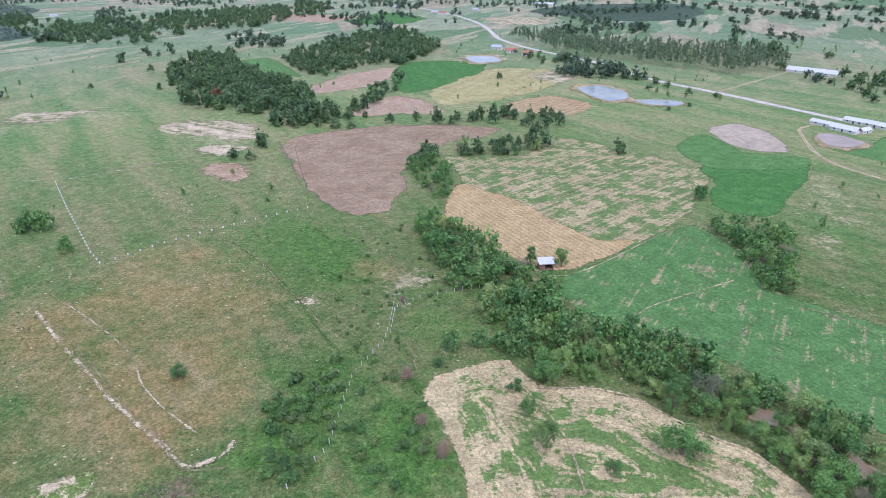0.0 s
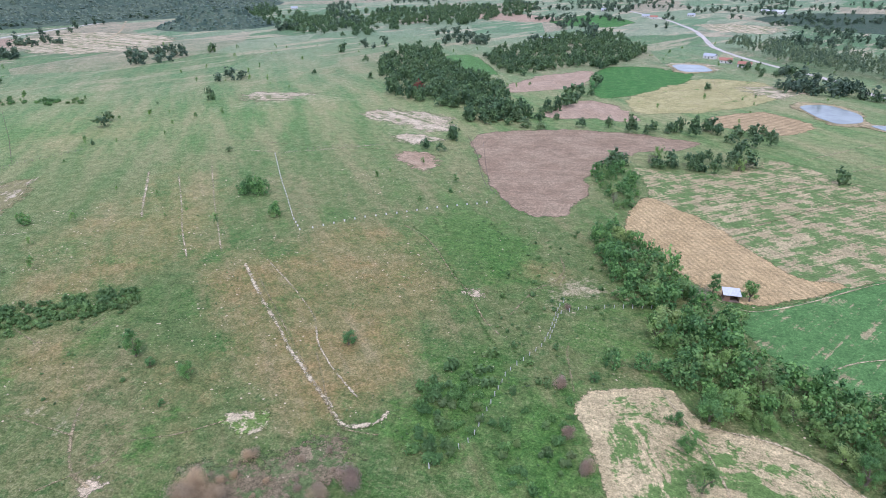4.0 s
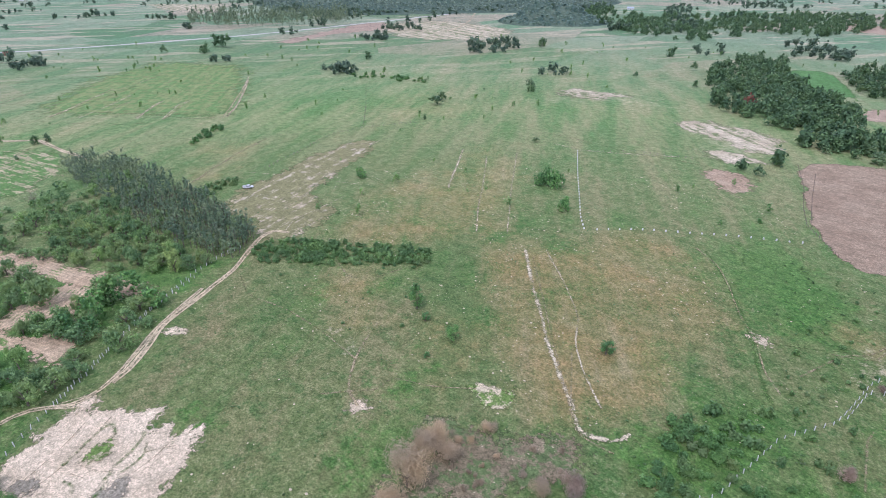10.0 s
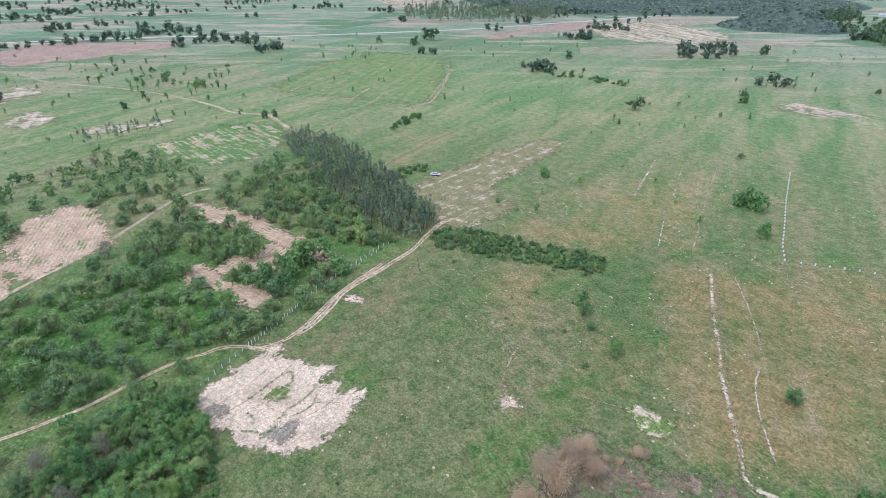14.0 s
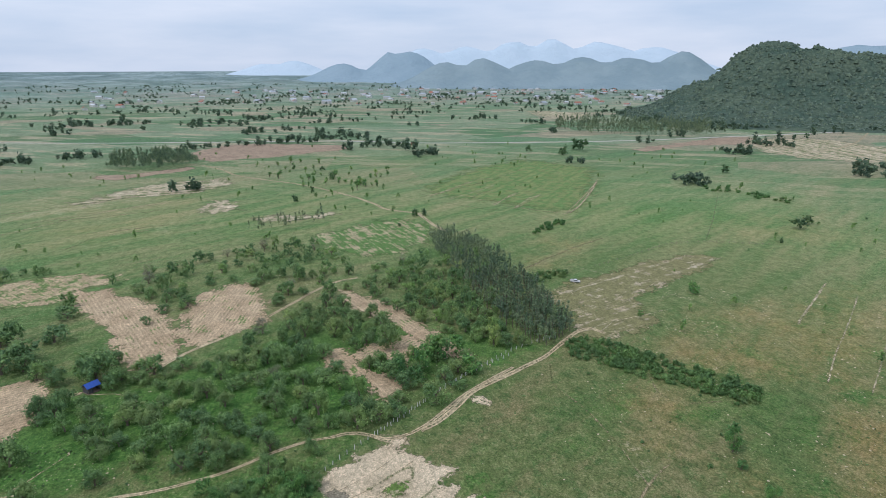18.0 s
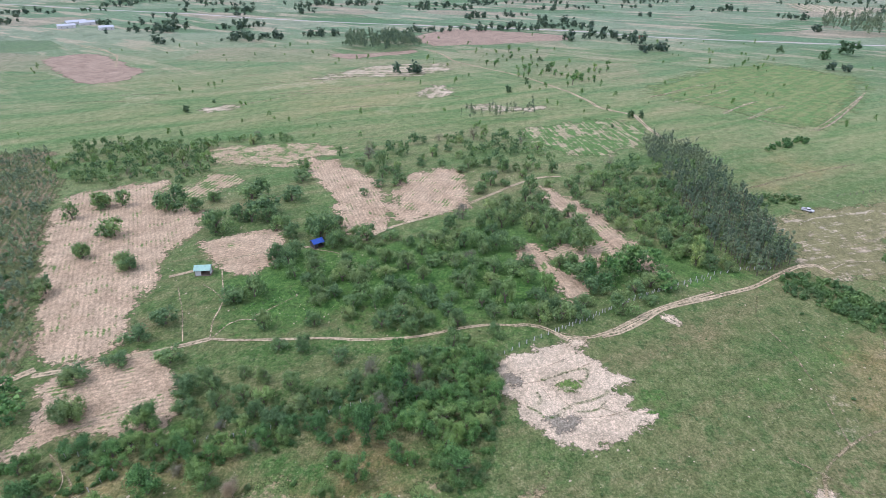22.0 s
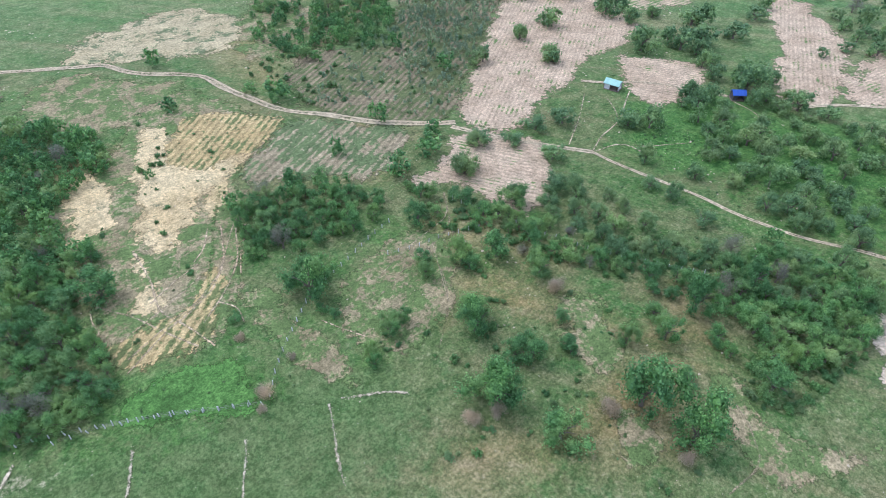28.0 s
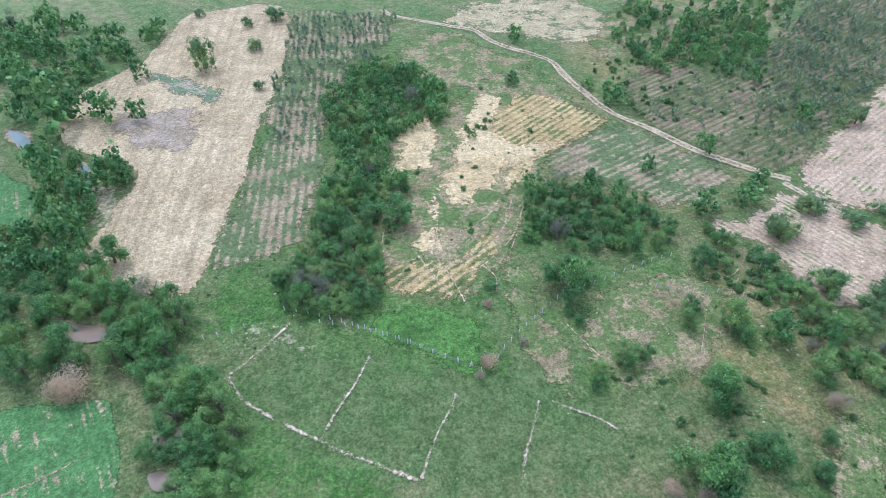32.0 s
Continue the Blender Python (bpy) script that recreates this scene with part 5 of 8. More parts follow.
strip("rut", "path", 0.8, [(-134.9, 5.6), (-129.6, 8.6), (-126.6, 10.0)])
strip("rut", "path", 0.6, [(-130.8, 18.3), (-129.3, 23.3), (-127.3, 27.4)])
strip("rut", "path", 0.6, [(-125.3, 16.4), (-127.0, 22.3), (-131.1, 29.3)])
strip("wheel_track", "trail", 1.4, [(-156.0, 12.0), (-158.5, 14.2), (-161.6, 9.9), (-165.1, 5.5)])
strip("wheel_track", "trail", 1.4, [(-157.0, 17.0), (-161.5, 18.7), (-163.1, 14.4), (-164.1, 10.0)])
strip("pale_streak", "trail", 4, [(-436, -234), (-479, -202), (-514, -173), (-537, -135)])
strip("pale_streak", "trail", 4, [(-545, -378), (-554, -364), (-564, -360)])
strip("pale_streak", "trail", 3.5, [(-541, -285), (-556, -276)])
strip("pale_streak", "trail", 3, [(-432, -155), (-443, -125)])
strip("pale_streak", "trail", 3.5, [(-610, -283), (-632, -277)])
strip("pale_streak", "trail", 3, [(-583, 58), (-607, 75), (-633, 96)])
strip("pale_streak", "trail", 3, [(-522, 85), (-552, 113), (-600, 152)])
strip("pale_streak", "trail", 3, [(-511, 120), (-534, 146)])
strip("pale_streak", "trail", 3, [(-477, 131), (-523, 169)])
strip("pale_streak", "trail", 3, [(-457, 144), (-508, 184)])
strip("pale_streak", "trail", 3.2, [(-435, 182), (-466, 206), (-520, 239), (-559, 261)])
strip("pale_streak", "trail", 2.5, [(-477, 131), (-452, 156), (-433, 180)])
strip("pale_streak", "trail", 2.5, [(-642, 208), (-618, 186), (-588, 149)])
strip("paddy_bank", "trail", 1.6, [(-41, 518), (-12, 491), (4, 469)])
strip("paddy_bank", "trail", 1.6, [(-14, 531), (22, 551), (47, 517), (29, 488)])
strip("paddy_bank", "trail", 1.6, [(15, 559), (57, 596), (72, 537)])
strip("paddy_bank", "trail", 1.6, [(60, 635), (61, 584), (100, 624)])
strip("pale_streak", "path", 2.4, [(48, 268), (70, 291), (97, 317), (120, 328)])
strip("pale_streak", "path", 2.0, [(34, 300), (53, 314), (87, 339)])
strip("pale_streak", "trail", 1.5, [(59.7, 166.0), (69.6, 175.3), (81.4, 181.4), (106.2, 193.1)])
strip("pale_streak", "path", 2.0, [(99, 236), (109, 220), (110.2, 197.3)])
strip("field_edge", "trail", 1.4, [(16, 230), (26, 210), (37, 200), (44.5, 196.5), (61, 207), (82, 225), (102, 241)])
strip("field_edge", "trail", 1.8, [(25.3, 133.5), (40.9, 132.9), (51.1, 129.9), (58.9, 120.9), (66.5, 114.1), (74.3, 109.2), (78.5, 101.2)])
strip("field_edge", "trail", 1.6, [(15.3, 146.0), (18.1, 140.6), (25.8, 126.1), (30.6, 111.6), (31.5, 95.8)])
strip("pale_streak", "trail", 2.6, [(-436, 180), (-475, 207), (-520, 236), (-572, 268)])
strip("pale_streak", "trail", 2.6, [(-474, -226), (-499, -195), (-525, -161), (-553, -127), (-533, -93)])
strip("pale_streak", "trail", 2.2, [(-428, -182), (-444, -163), (-449, -131)])
strip("paddy_bank", "trail", 2.0, [(115, 371), (146, 399), (192, 445)])
strip("paddy_bank", "trail", 1.8, [(94, 386), (129, 422), (171, 463)])


# ---- trees ----
rng = random.Random(7)


def part(name, me, mat, parent, label=""):
    """One mesh object under a thing or a part."""
    if mat and not me.materials:
        me.materials.append(mat)
    ob = new(name, me)
    ob.parent = parent
    return tagged(ob, label) if label else ob


def thing(name, label, category, group="", at=(0, 0, 0)):
    ob = new(name)
    ob.location = at
    return tagged(ob, label, category, group)


def tube(points, radii2, sides=6):
    """Vertices and faces of a bent, tapering tube."""
    v, f = [], []
    for i, p in enumerate(points):
        p = Vector(p)
        d = (Vector(points[min(i + 1, len(points) - 1)]) - Vector(points[max(i - 1, 0)])).normalized()
        a = d.orthogonal().normalized()
        b2 = d.cross(a)
        for k in range(sides):
            t = 2 * math.pi * k / sides
            v.append(tuple(p + (a * math.cos(t) + b2 * math.sin(t)) * radii2[i]))
    for i in range(len(points) - 1):
        for k in range(sides):
            m = (k + 1) % sides
            f.append((i * sides + k, i * sides + m, (i + 1) * sides + m, (i + 1) * sides + k))
    return v, f


def joined(pieces):
    v, f = [], []
    for pv, pf in pieces:
        base = len(v)
        v += pv
        f += [tuple(i + base for i in q) for q in pf]
    return v, f


# crown shapes for a crown one metre wide: lobes, lobe radius, spread, middle height, height of the crown
SHAPE = {
    "wide": (12, 0.17, 0.36, 0.40, 0.27),
    "far": (6, 0.24, 0.30, 0.40, 0.26), "sapling": (8, 0.20, 0.28, 0.72, 0.42),
    "broad": (24, 0.118, 0.41, 0.42, 0.30), "mango": (24, 0.118, 0.41, 0.36, 0.22), "upright": (26, 0.125, 0.37, 0.66, 0.44), "bright": (20, 0.115, 0.38, 0.44, 0.32), "bare": (16, 0.15, 0.36, 0.42, 0.28), "slender": (9, 0.17, 0.22, 1.5, 0.85),
    "tall": (9, 0.22, 0.24, 1.7, 0.7), "shrub": (9, 0.19, 0.33, 0.22, 0.12), "dead": (10, 0.18, 0.30, 0.32, 0.22),
    "tuft": (5, 0.26, 0.26, 0.16, 0.08), "sparse": (7, 0.20, 0.28, 0.70, 0.40), "pinkbush": (9, 0.2, 0.28, 0.32, 0.18), "redtree": (10, 0.2, 0.34, 0.42, 0.28),
}


def crown_data(kind, seed, cards):
    """A crown of leaf sprays on uneven lobes, with gaps between them."""
    r = random.Random(seed)
    lobes_n, lr, spread, mid, tall = SHAPE[kind]
    lobes = []
    lean, bulge = r.uniform(0, 6.28), r.uniform(0.1, 0.3)
    for i in range(lobes_n):
        a, q = r.uniform(0, 6.28), math.sqrt(r.random())
        z = r.uniform(-1, 1)
        if kind in ("slender", "tall"):
            q *= 1.0 - 0.55 * max(0, z)
        else:
            q *= math.sqrt(max(0.08, 1 - 0.75 * z * z))
            if z < -0.3:
                q = max(q, 0.6)
            q *= 1.0 + bulge * math.cos(a - lean) + 0.14 * math.cos(3 * a + lean * 5)
        lobes.append((Vector((math.cos(a) * q * spread, math.sin(a) * q * spread, mid + z * tall)), lr * r.uniform(0.6, 1.55)))
    v, f = [], []
    thin = kind in ("dead", "pinkbush", "bare")
    for c, rad in lobes:
        # a rough inner body keeps the light from shining straight through
        if not thin:
            base = len(v)
            for la in (-0.6, 0.35):
                for k in range(5):
                    t = k * 1.2566 + la + r.uniform(-0.2, 0.2)
                    q = rad * 0.5 * r.uniform(0.7, 1.15)
                    v.append((c.x + math.cos(t) * math.cos(la) * q, c.y + math.sin(t) * math.cos(la) * q, c.z + math.sin(la) * q))
            v.append((c.x, c.y, c.z + rad * 0.5))
            v.append((c.x, c.y, c.z - rad * 0.45))
            for k in range(5):
                m = (k + 1) % 5
                f += [(base + k, base + m, base + 5 + m, base + 5 + k), (base + 5 + k, base + 5 + m, base + 10), (base + m, base + k, base + 11)]
    per = max(4, cards // lobes_n)
    for c, rad in lobes:
        for _ in range(per):
            d = Vector((r.gauss(0, 1), r.gauss(0, 1), r.gauss(0.25, 1))).normalized()
            p = c + d * rad * r.uniform(0.45, 1.28)
            nrm = (d + Vector((r.gauss(0, 0.5), r.gauss(0, 0.5), r.gauss(0.3, 0.5)))).normalized()
            a = nrm.orthogonal().normalized()
            a.rotate(Matrix.Rotation(r.uniform(0, 6.28), 3, nrm))
            b2 = nrm.cross(a)
            s = rad * r.uniform(0.14, 0.36) * (900.0 / (cards + 300)) ** 0.5 * (0.7 if thin else 1.0)
            if thin:
                a, b2 = a * s * 2.2, b2 * s * 0.28
            else:
                a, b2 = a * s * 1.15, b2 * s * 0.75
            base = len(v)
            tip = nrm * s * 0.25
            v += [tuple(p - a), tuple(p + b2 - tip * 0.4), tuple(p + a - tip), tuple(p - b2 - tip * 0.4)]
            f.append((base, base + 1, base + 2, base + 3))
    return v, f


def trunk_data(kind, seed):
    r = random.Random(seed + 500)
    mid = SHAPE[kind][3]
    if kind in ("slender", "tall"):
        return tube([(0, 0, -0.02), (0.01, 0.01, mid * 0.5), (0, 0.02, mid), (0.01, 0, mid + 0.6)], [0.045, 0.035, 0.025, 0.008], 5)
    pieces = []
    top = Vector((r.uniform(-0.04, 0.04), r.uniform(-0.04, 0.04), mid * 0.45))
    thick = 0.035 if kind in ("broad", "upright", "mango", "redtree", "sparse", "bright", "bare") else 0.016
    pieces.append(tube([(0, 0, -0.03), tuple(top * 0.5), tuple(top)], [thick * 1.3, thick, thick * 0.85], 6))
    for i in range(5):
        a = i * 1.2566 + r.uniform(-0.4, 0.4)
        e = Vector((math.cos(a) * 0.28, math.sin(a) * 0.28, mid + r.uniform(-0.05, 0.12)))
        m = top.lerp(e, 0.5) + Vector((0, 0, 0.04))
        pieces.append(tube([tuple(top * 0.9), tuple(m), tuple(e)], [thick * 0.7, thick * 0.4, thick * 0.12], 5))
    return joined(pieces)


NAMES = {
    "broad": ("tree", "leafy green tree with a rounded uneven crown", "tree"),
    "upright": ("tree", "dense dark green tree with an upright oval crown", "tree"),
    "mango": ("orchard_tree", "dark green orchard tree with a low spreading crown", "tree"),
    "slender": ("slender_tree", "slim grey-green plantation tree with a narrow crown", "tree"),
    "tall": ("tall_tree", "tall dark slim tree in a woodlot", "tree"),
    "shrub": ("bush", "low bright green bush in the grass", "bush"),
    "dead": ("dry_bush", "leafless grey-brown dry bush", "bush"),
    "sparse": ("young_tree", "small thin-crowned tree standing alone in pasture", "tree"),
    "pinkbush": ("dry_bush", "leafless pinkish dry bush beside the fence", "bush"),
    "bright": ("pale_tree", "light yellow-green tree with a loose crown", "tree"),
    "bare": ("bare_tree", "grey nearly leafless tree among green ones", "tree"),
    "redtree": ("tree", "tree with rust-red leaves in the wood", "tree"),
}
LEAF["tall"] = LEAF["slender"]
LEAF["upright"] = LEAF["sparse"] = LEAF["broad"]
# distant copies of the broad leaves, greyed and blued in colour for haze
LEAF["wide"] = leaf_material("hazy_wood_leaves", (0.052, 0.112, 0.054), (0.165, 0.285, 0.118), (0.20, 0.27, 0.11))
LEAF["far"] = leaf_material("hazy_far_leaves", (0.060, 0.108, 0.068), (0.150, 0.225, 0.135), (0.17, 0.21, 0.13))
FULL = {"sapling": 140, "upright": 2200, "tuft": 30, "broad": 2000, "mango": 1700, "bright": 1500, "bare": 800, "slender": 200, "tall": 180, "shrub": 300, "dead": 2200, "sparse": 160, "pinkbush": 1600, "redtree": 420}
models = {}


def mesh_of(name, data, mat):
    me = bpy.data.meshes.new(name)
    me.from_pydata(data[0], [], data[1])
    me.materials.append(mat)
    return me


def model(kind, level2, k):
    """The crown and trunk meshes of one tree shape; nearer ones carry more leaves."""
    if (kind, level2, k) not in models:
        cards = int(FULL[kind] * (2.4, 1.0, 0.45)[level2])
        models[kind, level2, k] = mesh_of("crown", crown_data(kind, 31 * k + len(kind), cards), LEAF[kind]), mesh_of("trunk", trunk_data(kind, k), bark)
    return models[kind, level2, k]


firsts = {}


def tree(kind, x, y, width, group):
    """One tree with a trunk and a crown, built once a model and copied after that."""
    r = math.hypot(x, y)
    level2 = 0 if r < 165 else 1 if r < 260 else 2
    k = rng.randrange(6)
    m = pose(x, y, float(rise(r)), 0, 0, rng.uniform(0, 360)) @ Matrix.Diagonal((width, width * rng.uniform(0.85, 1.1), width * rng.uniform(0.65, 1.4), 1))
    key = (kind, level2, k)
    name, label, category = NAMES[kind]
    if key not in firsts:
        ob = thing(name, label, category, group)
        crown, trunk = model(kind, level2, k)
        part("trunk", trunk, None, ob)
        part("crown", crown, None, ob)
        ob.matrix_basis = m
        firsts[key] = ob
        return
    src = firsts[key]
    keep = src.matrix_basis.copy()
    src.matrix_basis = Matrix.Identity(4)
    ob = copy_thing(src, m)
    src.matrix_basis = keep
    ob["group"] = group


BARE = {"pink", "sandfield", "straw", "crop", "brown", "mottle", "tanrows", "sand", "pinkweed", "rice", "rice2", "grey", "plot"}
water_beds = []
stood = []


room = {}


def survey():
    """A coarse map of how far every spot lies inside bare fields and water, and off the tracks."""
    taken, path = np.full((len(AXIS), len(AXIS)), -99.0), np.full((len(AXIS), len(AXIS)), 99.0)
    for poly in [q for style, q in field_outlines if style in BARE] + water_beds:
        i, j = window(poly, 8)
        if i.stop > i.start and j.stop > j.start:
            X, Y = np.meshgrid(AXIS[i], AXIS[j], indexing="ij")
            taken[i, j] = np.maximum(taken[i, j], outline_distance(X, Y, poly))
    for w, line in track_lines:
        i, j = window(line, 10)
        if i.stop > i.start and j.stop > j.start:
            X, Y = np.meshgrid(AXIS[i], AXIS[j], indexing="ij")
            path[i, j] = np.minimum(path[i, j], line_distance(X, Y, line[::2] + line[-1:]) - w * 0.5)
    room["taken"], room["path"] = taken, path


def free(x, y, width):
    if abs(x) >= SPAN - 2 or abs(y) >= SPAN - 2:
        return True
    i, j = int((x + SPAN) / STEP + 0.5), int((y + SPAN) / STEP + 0.5)
    return room["taken"][i, j] < -width * 0.15 and room["path"][i, j] > width * 0.3


def within(x, y, poly):
    inside = False
    for (ax, ay), (bx, by) in zip(poly, poly[1:] + poly[:1]):
        if (ay > y) != (by > y) and x < (bx - ax) * (y - ay) / (by - ay) + ax:
            inside = not inside
    return inside


def spots(n2, lo, hi, poly, gap=0.55):
    """Places for n2 plants inside an outline, kept apart by their width and off the fields, tracks and water."""
    p = np.array(poly)
    a, b2 = p.min(0), p.max(0)
    near = [q for q in stood if a[0] - 10 < q[0] < b2[0] + 10 and a[1] - 10 < q[1] < b2[1] + 10]
    out = []
    for _ in range(n2 * 14):
        x, y = rng.uniform(a[0], b2[0]), rng.uniform(a[1], b2[1])
        if not within(x, y, poly):
            continue
        w = rng.uniform(lo, hi)
        if not free(x, y, w):
            continue
        if any((x - u) ** 2 + (y - v) ** 2 < ((w + s) * 0.3) ** 2 for u, v, s in near):
            continue
        if any((x - u) ** 2 + (y - v) ** 2 < ((w + s) * 0.5 * gap) ** 2 for u, v, s in out):
            continue
        out.append((x, y, w))
        if len(out) == n2:
            break
    return out


def wood(name, label, kind, places, cards):
    """Many far trees joined into one object."""
    arr = []
    for i in range(5):
        v, f = crown_data(kind, 900 + i, cards)
        arr.append((np.array(v), np.array([k for face in f for k in face], np.int32), np.array([len(face) for face in f], np.int32)))
    vs, loops, sizes, base = [], [], [], 0
    for x, y, w in places:
        v, lo, size = arr[rng.randrange(5)]
        t = rng.uniform(0, 6.28)
        h = w * rng.uniform(0.7, 1.4)
        c2, s2 = math.cos(t) * w, math.sin(t) * w
        vs.append(np.stack([v[:, 0] * c2 - v[:, 1] * s2 + x, v[:, 0] * s2 + v[:, 1] * c2 + y, v[:, 2] * h + float(rise(math.hypot(x, y)))], 1))
        loops.append(lo + base)
        sizes.append(size)
        base += len(v)
    vs, loops, sizes = np.concatenate(vs), np.concatenate(loops), np.concatenate(sizes)
    me = bpy.data.meshes.new(name)
    me.vertices.add(len(vs))
    me.vertices.foreach_set("co", vs.astype(np.float32).ravel())
    me.loops.add(len(loops))
    me.loops.foreach_set("vertex_index", loops.astype(np.int32))
    me.polygons.add(len(sizes))
    me.polygons.foreach_set("loop_start", (np.cumsum(sizes) - sizes).astype(np.int32))
    me.shade_flat()
    me.update(calc_edges=True)
    me.validate()
    me.materials.append(LEAF[kind])
    return tagged(new(name, me), label, "wood", kind="stuff")


JOINED = {"wood beyond the pasture", "wood beside the paddies", "young plantation trees", "woodlot of tall slender trees", "slender trees at the track"}
DENSE = {"brush along the fence", "creek trees", "strip of wood by the clearing", "gallery trees by the creek", "bushes below the track", "plantation bushes", "thicket in the eroded ground", "thicket by the fence", "trees along the field edge"}
nursery = []


def grow(group, kind, n2, lo, hi, poly):
    places = spots(n2, lo, hi, poly, 0.3 if kind in ("shrub", "tall") or group in JOINED else 0.45 if kind == "slender" else 0.78 if "orchard" in group else 0.50 if group in DENSE else 0.62)
    for x, y, w in places:
        d = rng.random()
        mixed = kind in ("broad", "mango") and group not in JOINED and x * x + y * y < 420 ** 2
        nursery.append(("bare" if mixed and d < 0.035 else "bright" if mixed and d > 0.86 else kind, x, y, w, group))
    stood.extend(places)


def plant(kind, rows):
    nursery.extend((kind, x, y, w, "") for x, y, w in rows)
    stood.extend(rows)


STUFF = {
    "sapling": ("plantation", "young plantation of small grey-green trees in rows"),
    "broad": ("far_wood", "dense dark green broadleaf trees beyond the fields"), "mango": ("orchard", "many low dark orchard trees in green grass"),
    "slender": ("plantation", "stand of slim grey-green plantation trees"), "tall": ("woodlot", "dark block of tall slim plantation trees"),
}


def settle():
    """The 300 nearest of a kind become trees of their own; the rest of each kind is joined into one wood."""
    for kind in sorted({q[0] for q in nursery}):
        mine = sorted((q for q in nursery if q[0] == kind), key=lambda q: q[1] ** 2 + q[2] ** 2)
        own = [q for q in mine if q[4] not in JOINED][:300]
        chosen = set(own)
        rest = [q for q in mine if q not in chosen]
        for _, x, y, w, group in own:
            tree(kind, x, y, w, group)
        for near, cards in ((True, min(320, FULL[kind] // 2)), (False, min(110, FULL[kind] // 4))):
            lot = [(x, y, w) for _, x, y, w, _ in rest if (x * x + y * y < 330 ** 2) == near]
            if lot:
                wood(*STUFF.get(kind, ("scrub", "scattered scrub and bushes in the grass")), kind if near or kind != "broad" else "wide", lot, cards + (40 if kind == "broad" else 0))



def water_material(name, colour):
    m, n, b = material(name, 0.18, 0.35)
    n.link(n.mix(n.step(n.noise(0.08, 4, 0.6), 0.35, 0.65), colour, tuple(x * 1.3 for x in colour)), b.inputs["Base Color"])
    bumped(n, b, n.noise(0.9, 3, 0.5), 0.05, 0.05)
    return m


WATER = {"brown": (water_material("muddy_water", (0.21, 0.155, 0.10)), "still muddy brown water between the trees"), "grey": (water_material("pond_water", (0.19, 0.225, 0.195)), "shallow grey pond with an open water surface")}


def pool(name, kind, pts):
    """A still water surface in a muddy bank."""
    c = np.mean(pts, axis=0)
    field("muddy_bank", "path", [tuple(c + (np.array(p) - c) * 1.22) for p in pts])
    poly = rounded(pts)
    water_beds.append(poly)
    level[0] += 0.0025
    z = level[0] * (1 + np.hypot(*c) / 900) + 0.02
    me = sheet(name, [(x, y, z) for x, y in poly], [tuple(range(len(poly)))], WATER[kind][0], False)
    tagged(new(name, me), WATER[kind][1], "water", kind="structure")


pool("pond", "grey", [(115, 538), (139, 550), (156, 521), (151, 493), (132, 483), (123, 500)])
pool("pond", "grey", [(151, 487), (171, 490), (191, 482), (183, 466), (160, 471)])
pool("pond", "brown", [(241, 384), (255, 389), (264, 364), (245, 354), (235, 361)])
pool("pond", "grey", [(22, 713), (55, 720), (66, 680), (33, 667)])
pool("creek_pool", "brown", [(80.2, 124.9), (86.4, 122.7), (90.9, 115.7), (87.7, 113.8), (82.9, 118.5), (79.6, 121.0)])
pool("creek_pool", "brown", [(97.4, 110.7), (99.8, 103.4), (101.3, 100.0), (98.2, 96.8), (95.8, 103.5)])
pool("creek_pool", "brown", [(86.6, -105.1), (80.7, -101.8), (72.9, -100.2), (69.4, -96.1), (75.9, -95.3), (83.2, -97.7)])
pool("creek_pool", "brown", [(54.6, -68.9), (51.8, -70.3), (46.9, -71.6), (46.5, -67.7), (51.4, -66.3)])
pool("creek_pool", "brown", [(53.0, -61.1), (49.7, -61.6), (46.2, -59.3), (47.5, -57.0), (50.8, -57.5)])
pool("creek_pool", "grey", [(103.3, -171.5), (99.3, -169.1), (94.9, -160.4), (95.7, -156.7), (99.5, -163.9)])
pool("creek_pool", "grey", [(136.5, -195.9), (128.9, -192.8), (121.9, -183.5), (126.9, -183.4)])

survey()

plant("broad", [(-86.7, 274.6, 2.9), (-116.4, 370.4, 8.3), (-124.6, 343.5, 5.7), (-184.0, 244.3, 9.1), (-178.0, 241.9, 8.9), (-187.7, 240.9, 7.8), (-154.4, 219.8, 7.5), (104.4, 348.5, 9.9), (123.6, 273.1, 7.7), (127.0, 277.6, 7.2), (189.2, 464.7, 5.7), (169.2, 452.8, 4.6)])
plant("broad", [(1.9, 152.3, 7.3), (10.6, 153.0, 7.0), (19.4, 132.2, 4.5), (39.2, 102.6, 5.2), (57.1, 108.6, 12.0), (60.2, 124.5, 7.5), (-2.3, 143.4, 4.0)])
plant("broad", [(176.7, 526.7, 8.4), (134.9, 679.0, 14.4), (270.9, 748.2, 18.0), (343.0, 744.3, 18.5), (380.0, 771.7, 11.3), (352.2, 668.3, 21.3), (-44.2, 567.2, 17.3), (-53.9, 531.3, 14.2), (-58.1, 438.8, 6.0), (-38.9, 421.8, 9.8), (-64.2, 409.2, 8.8), (1.1, 315.8, 9.3)])
plant("broad", [(52.3, 581.9, 8.9), (-56.3, 485.3, 18.6), (334.9, 614.7, 15.8), (-254.3, 545.5, 8.0), (-315.9, 546.3, 7.2), (-357.4, 692.8, 13.2), (421.2, 680.3, 12.1), (-298.7, 630.0, 9.2)])
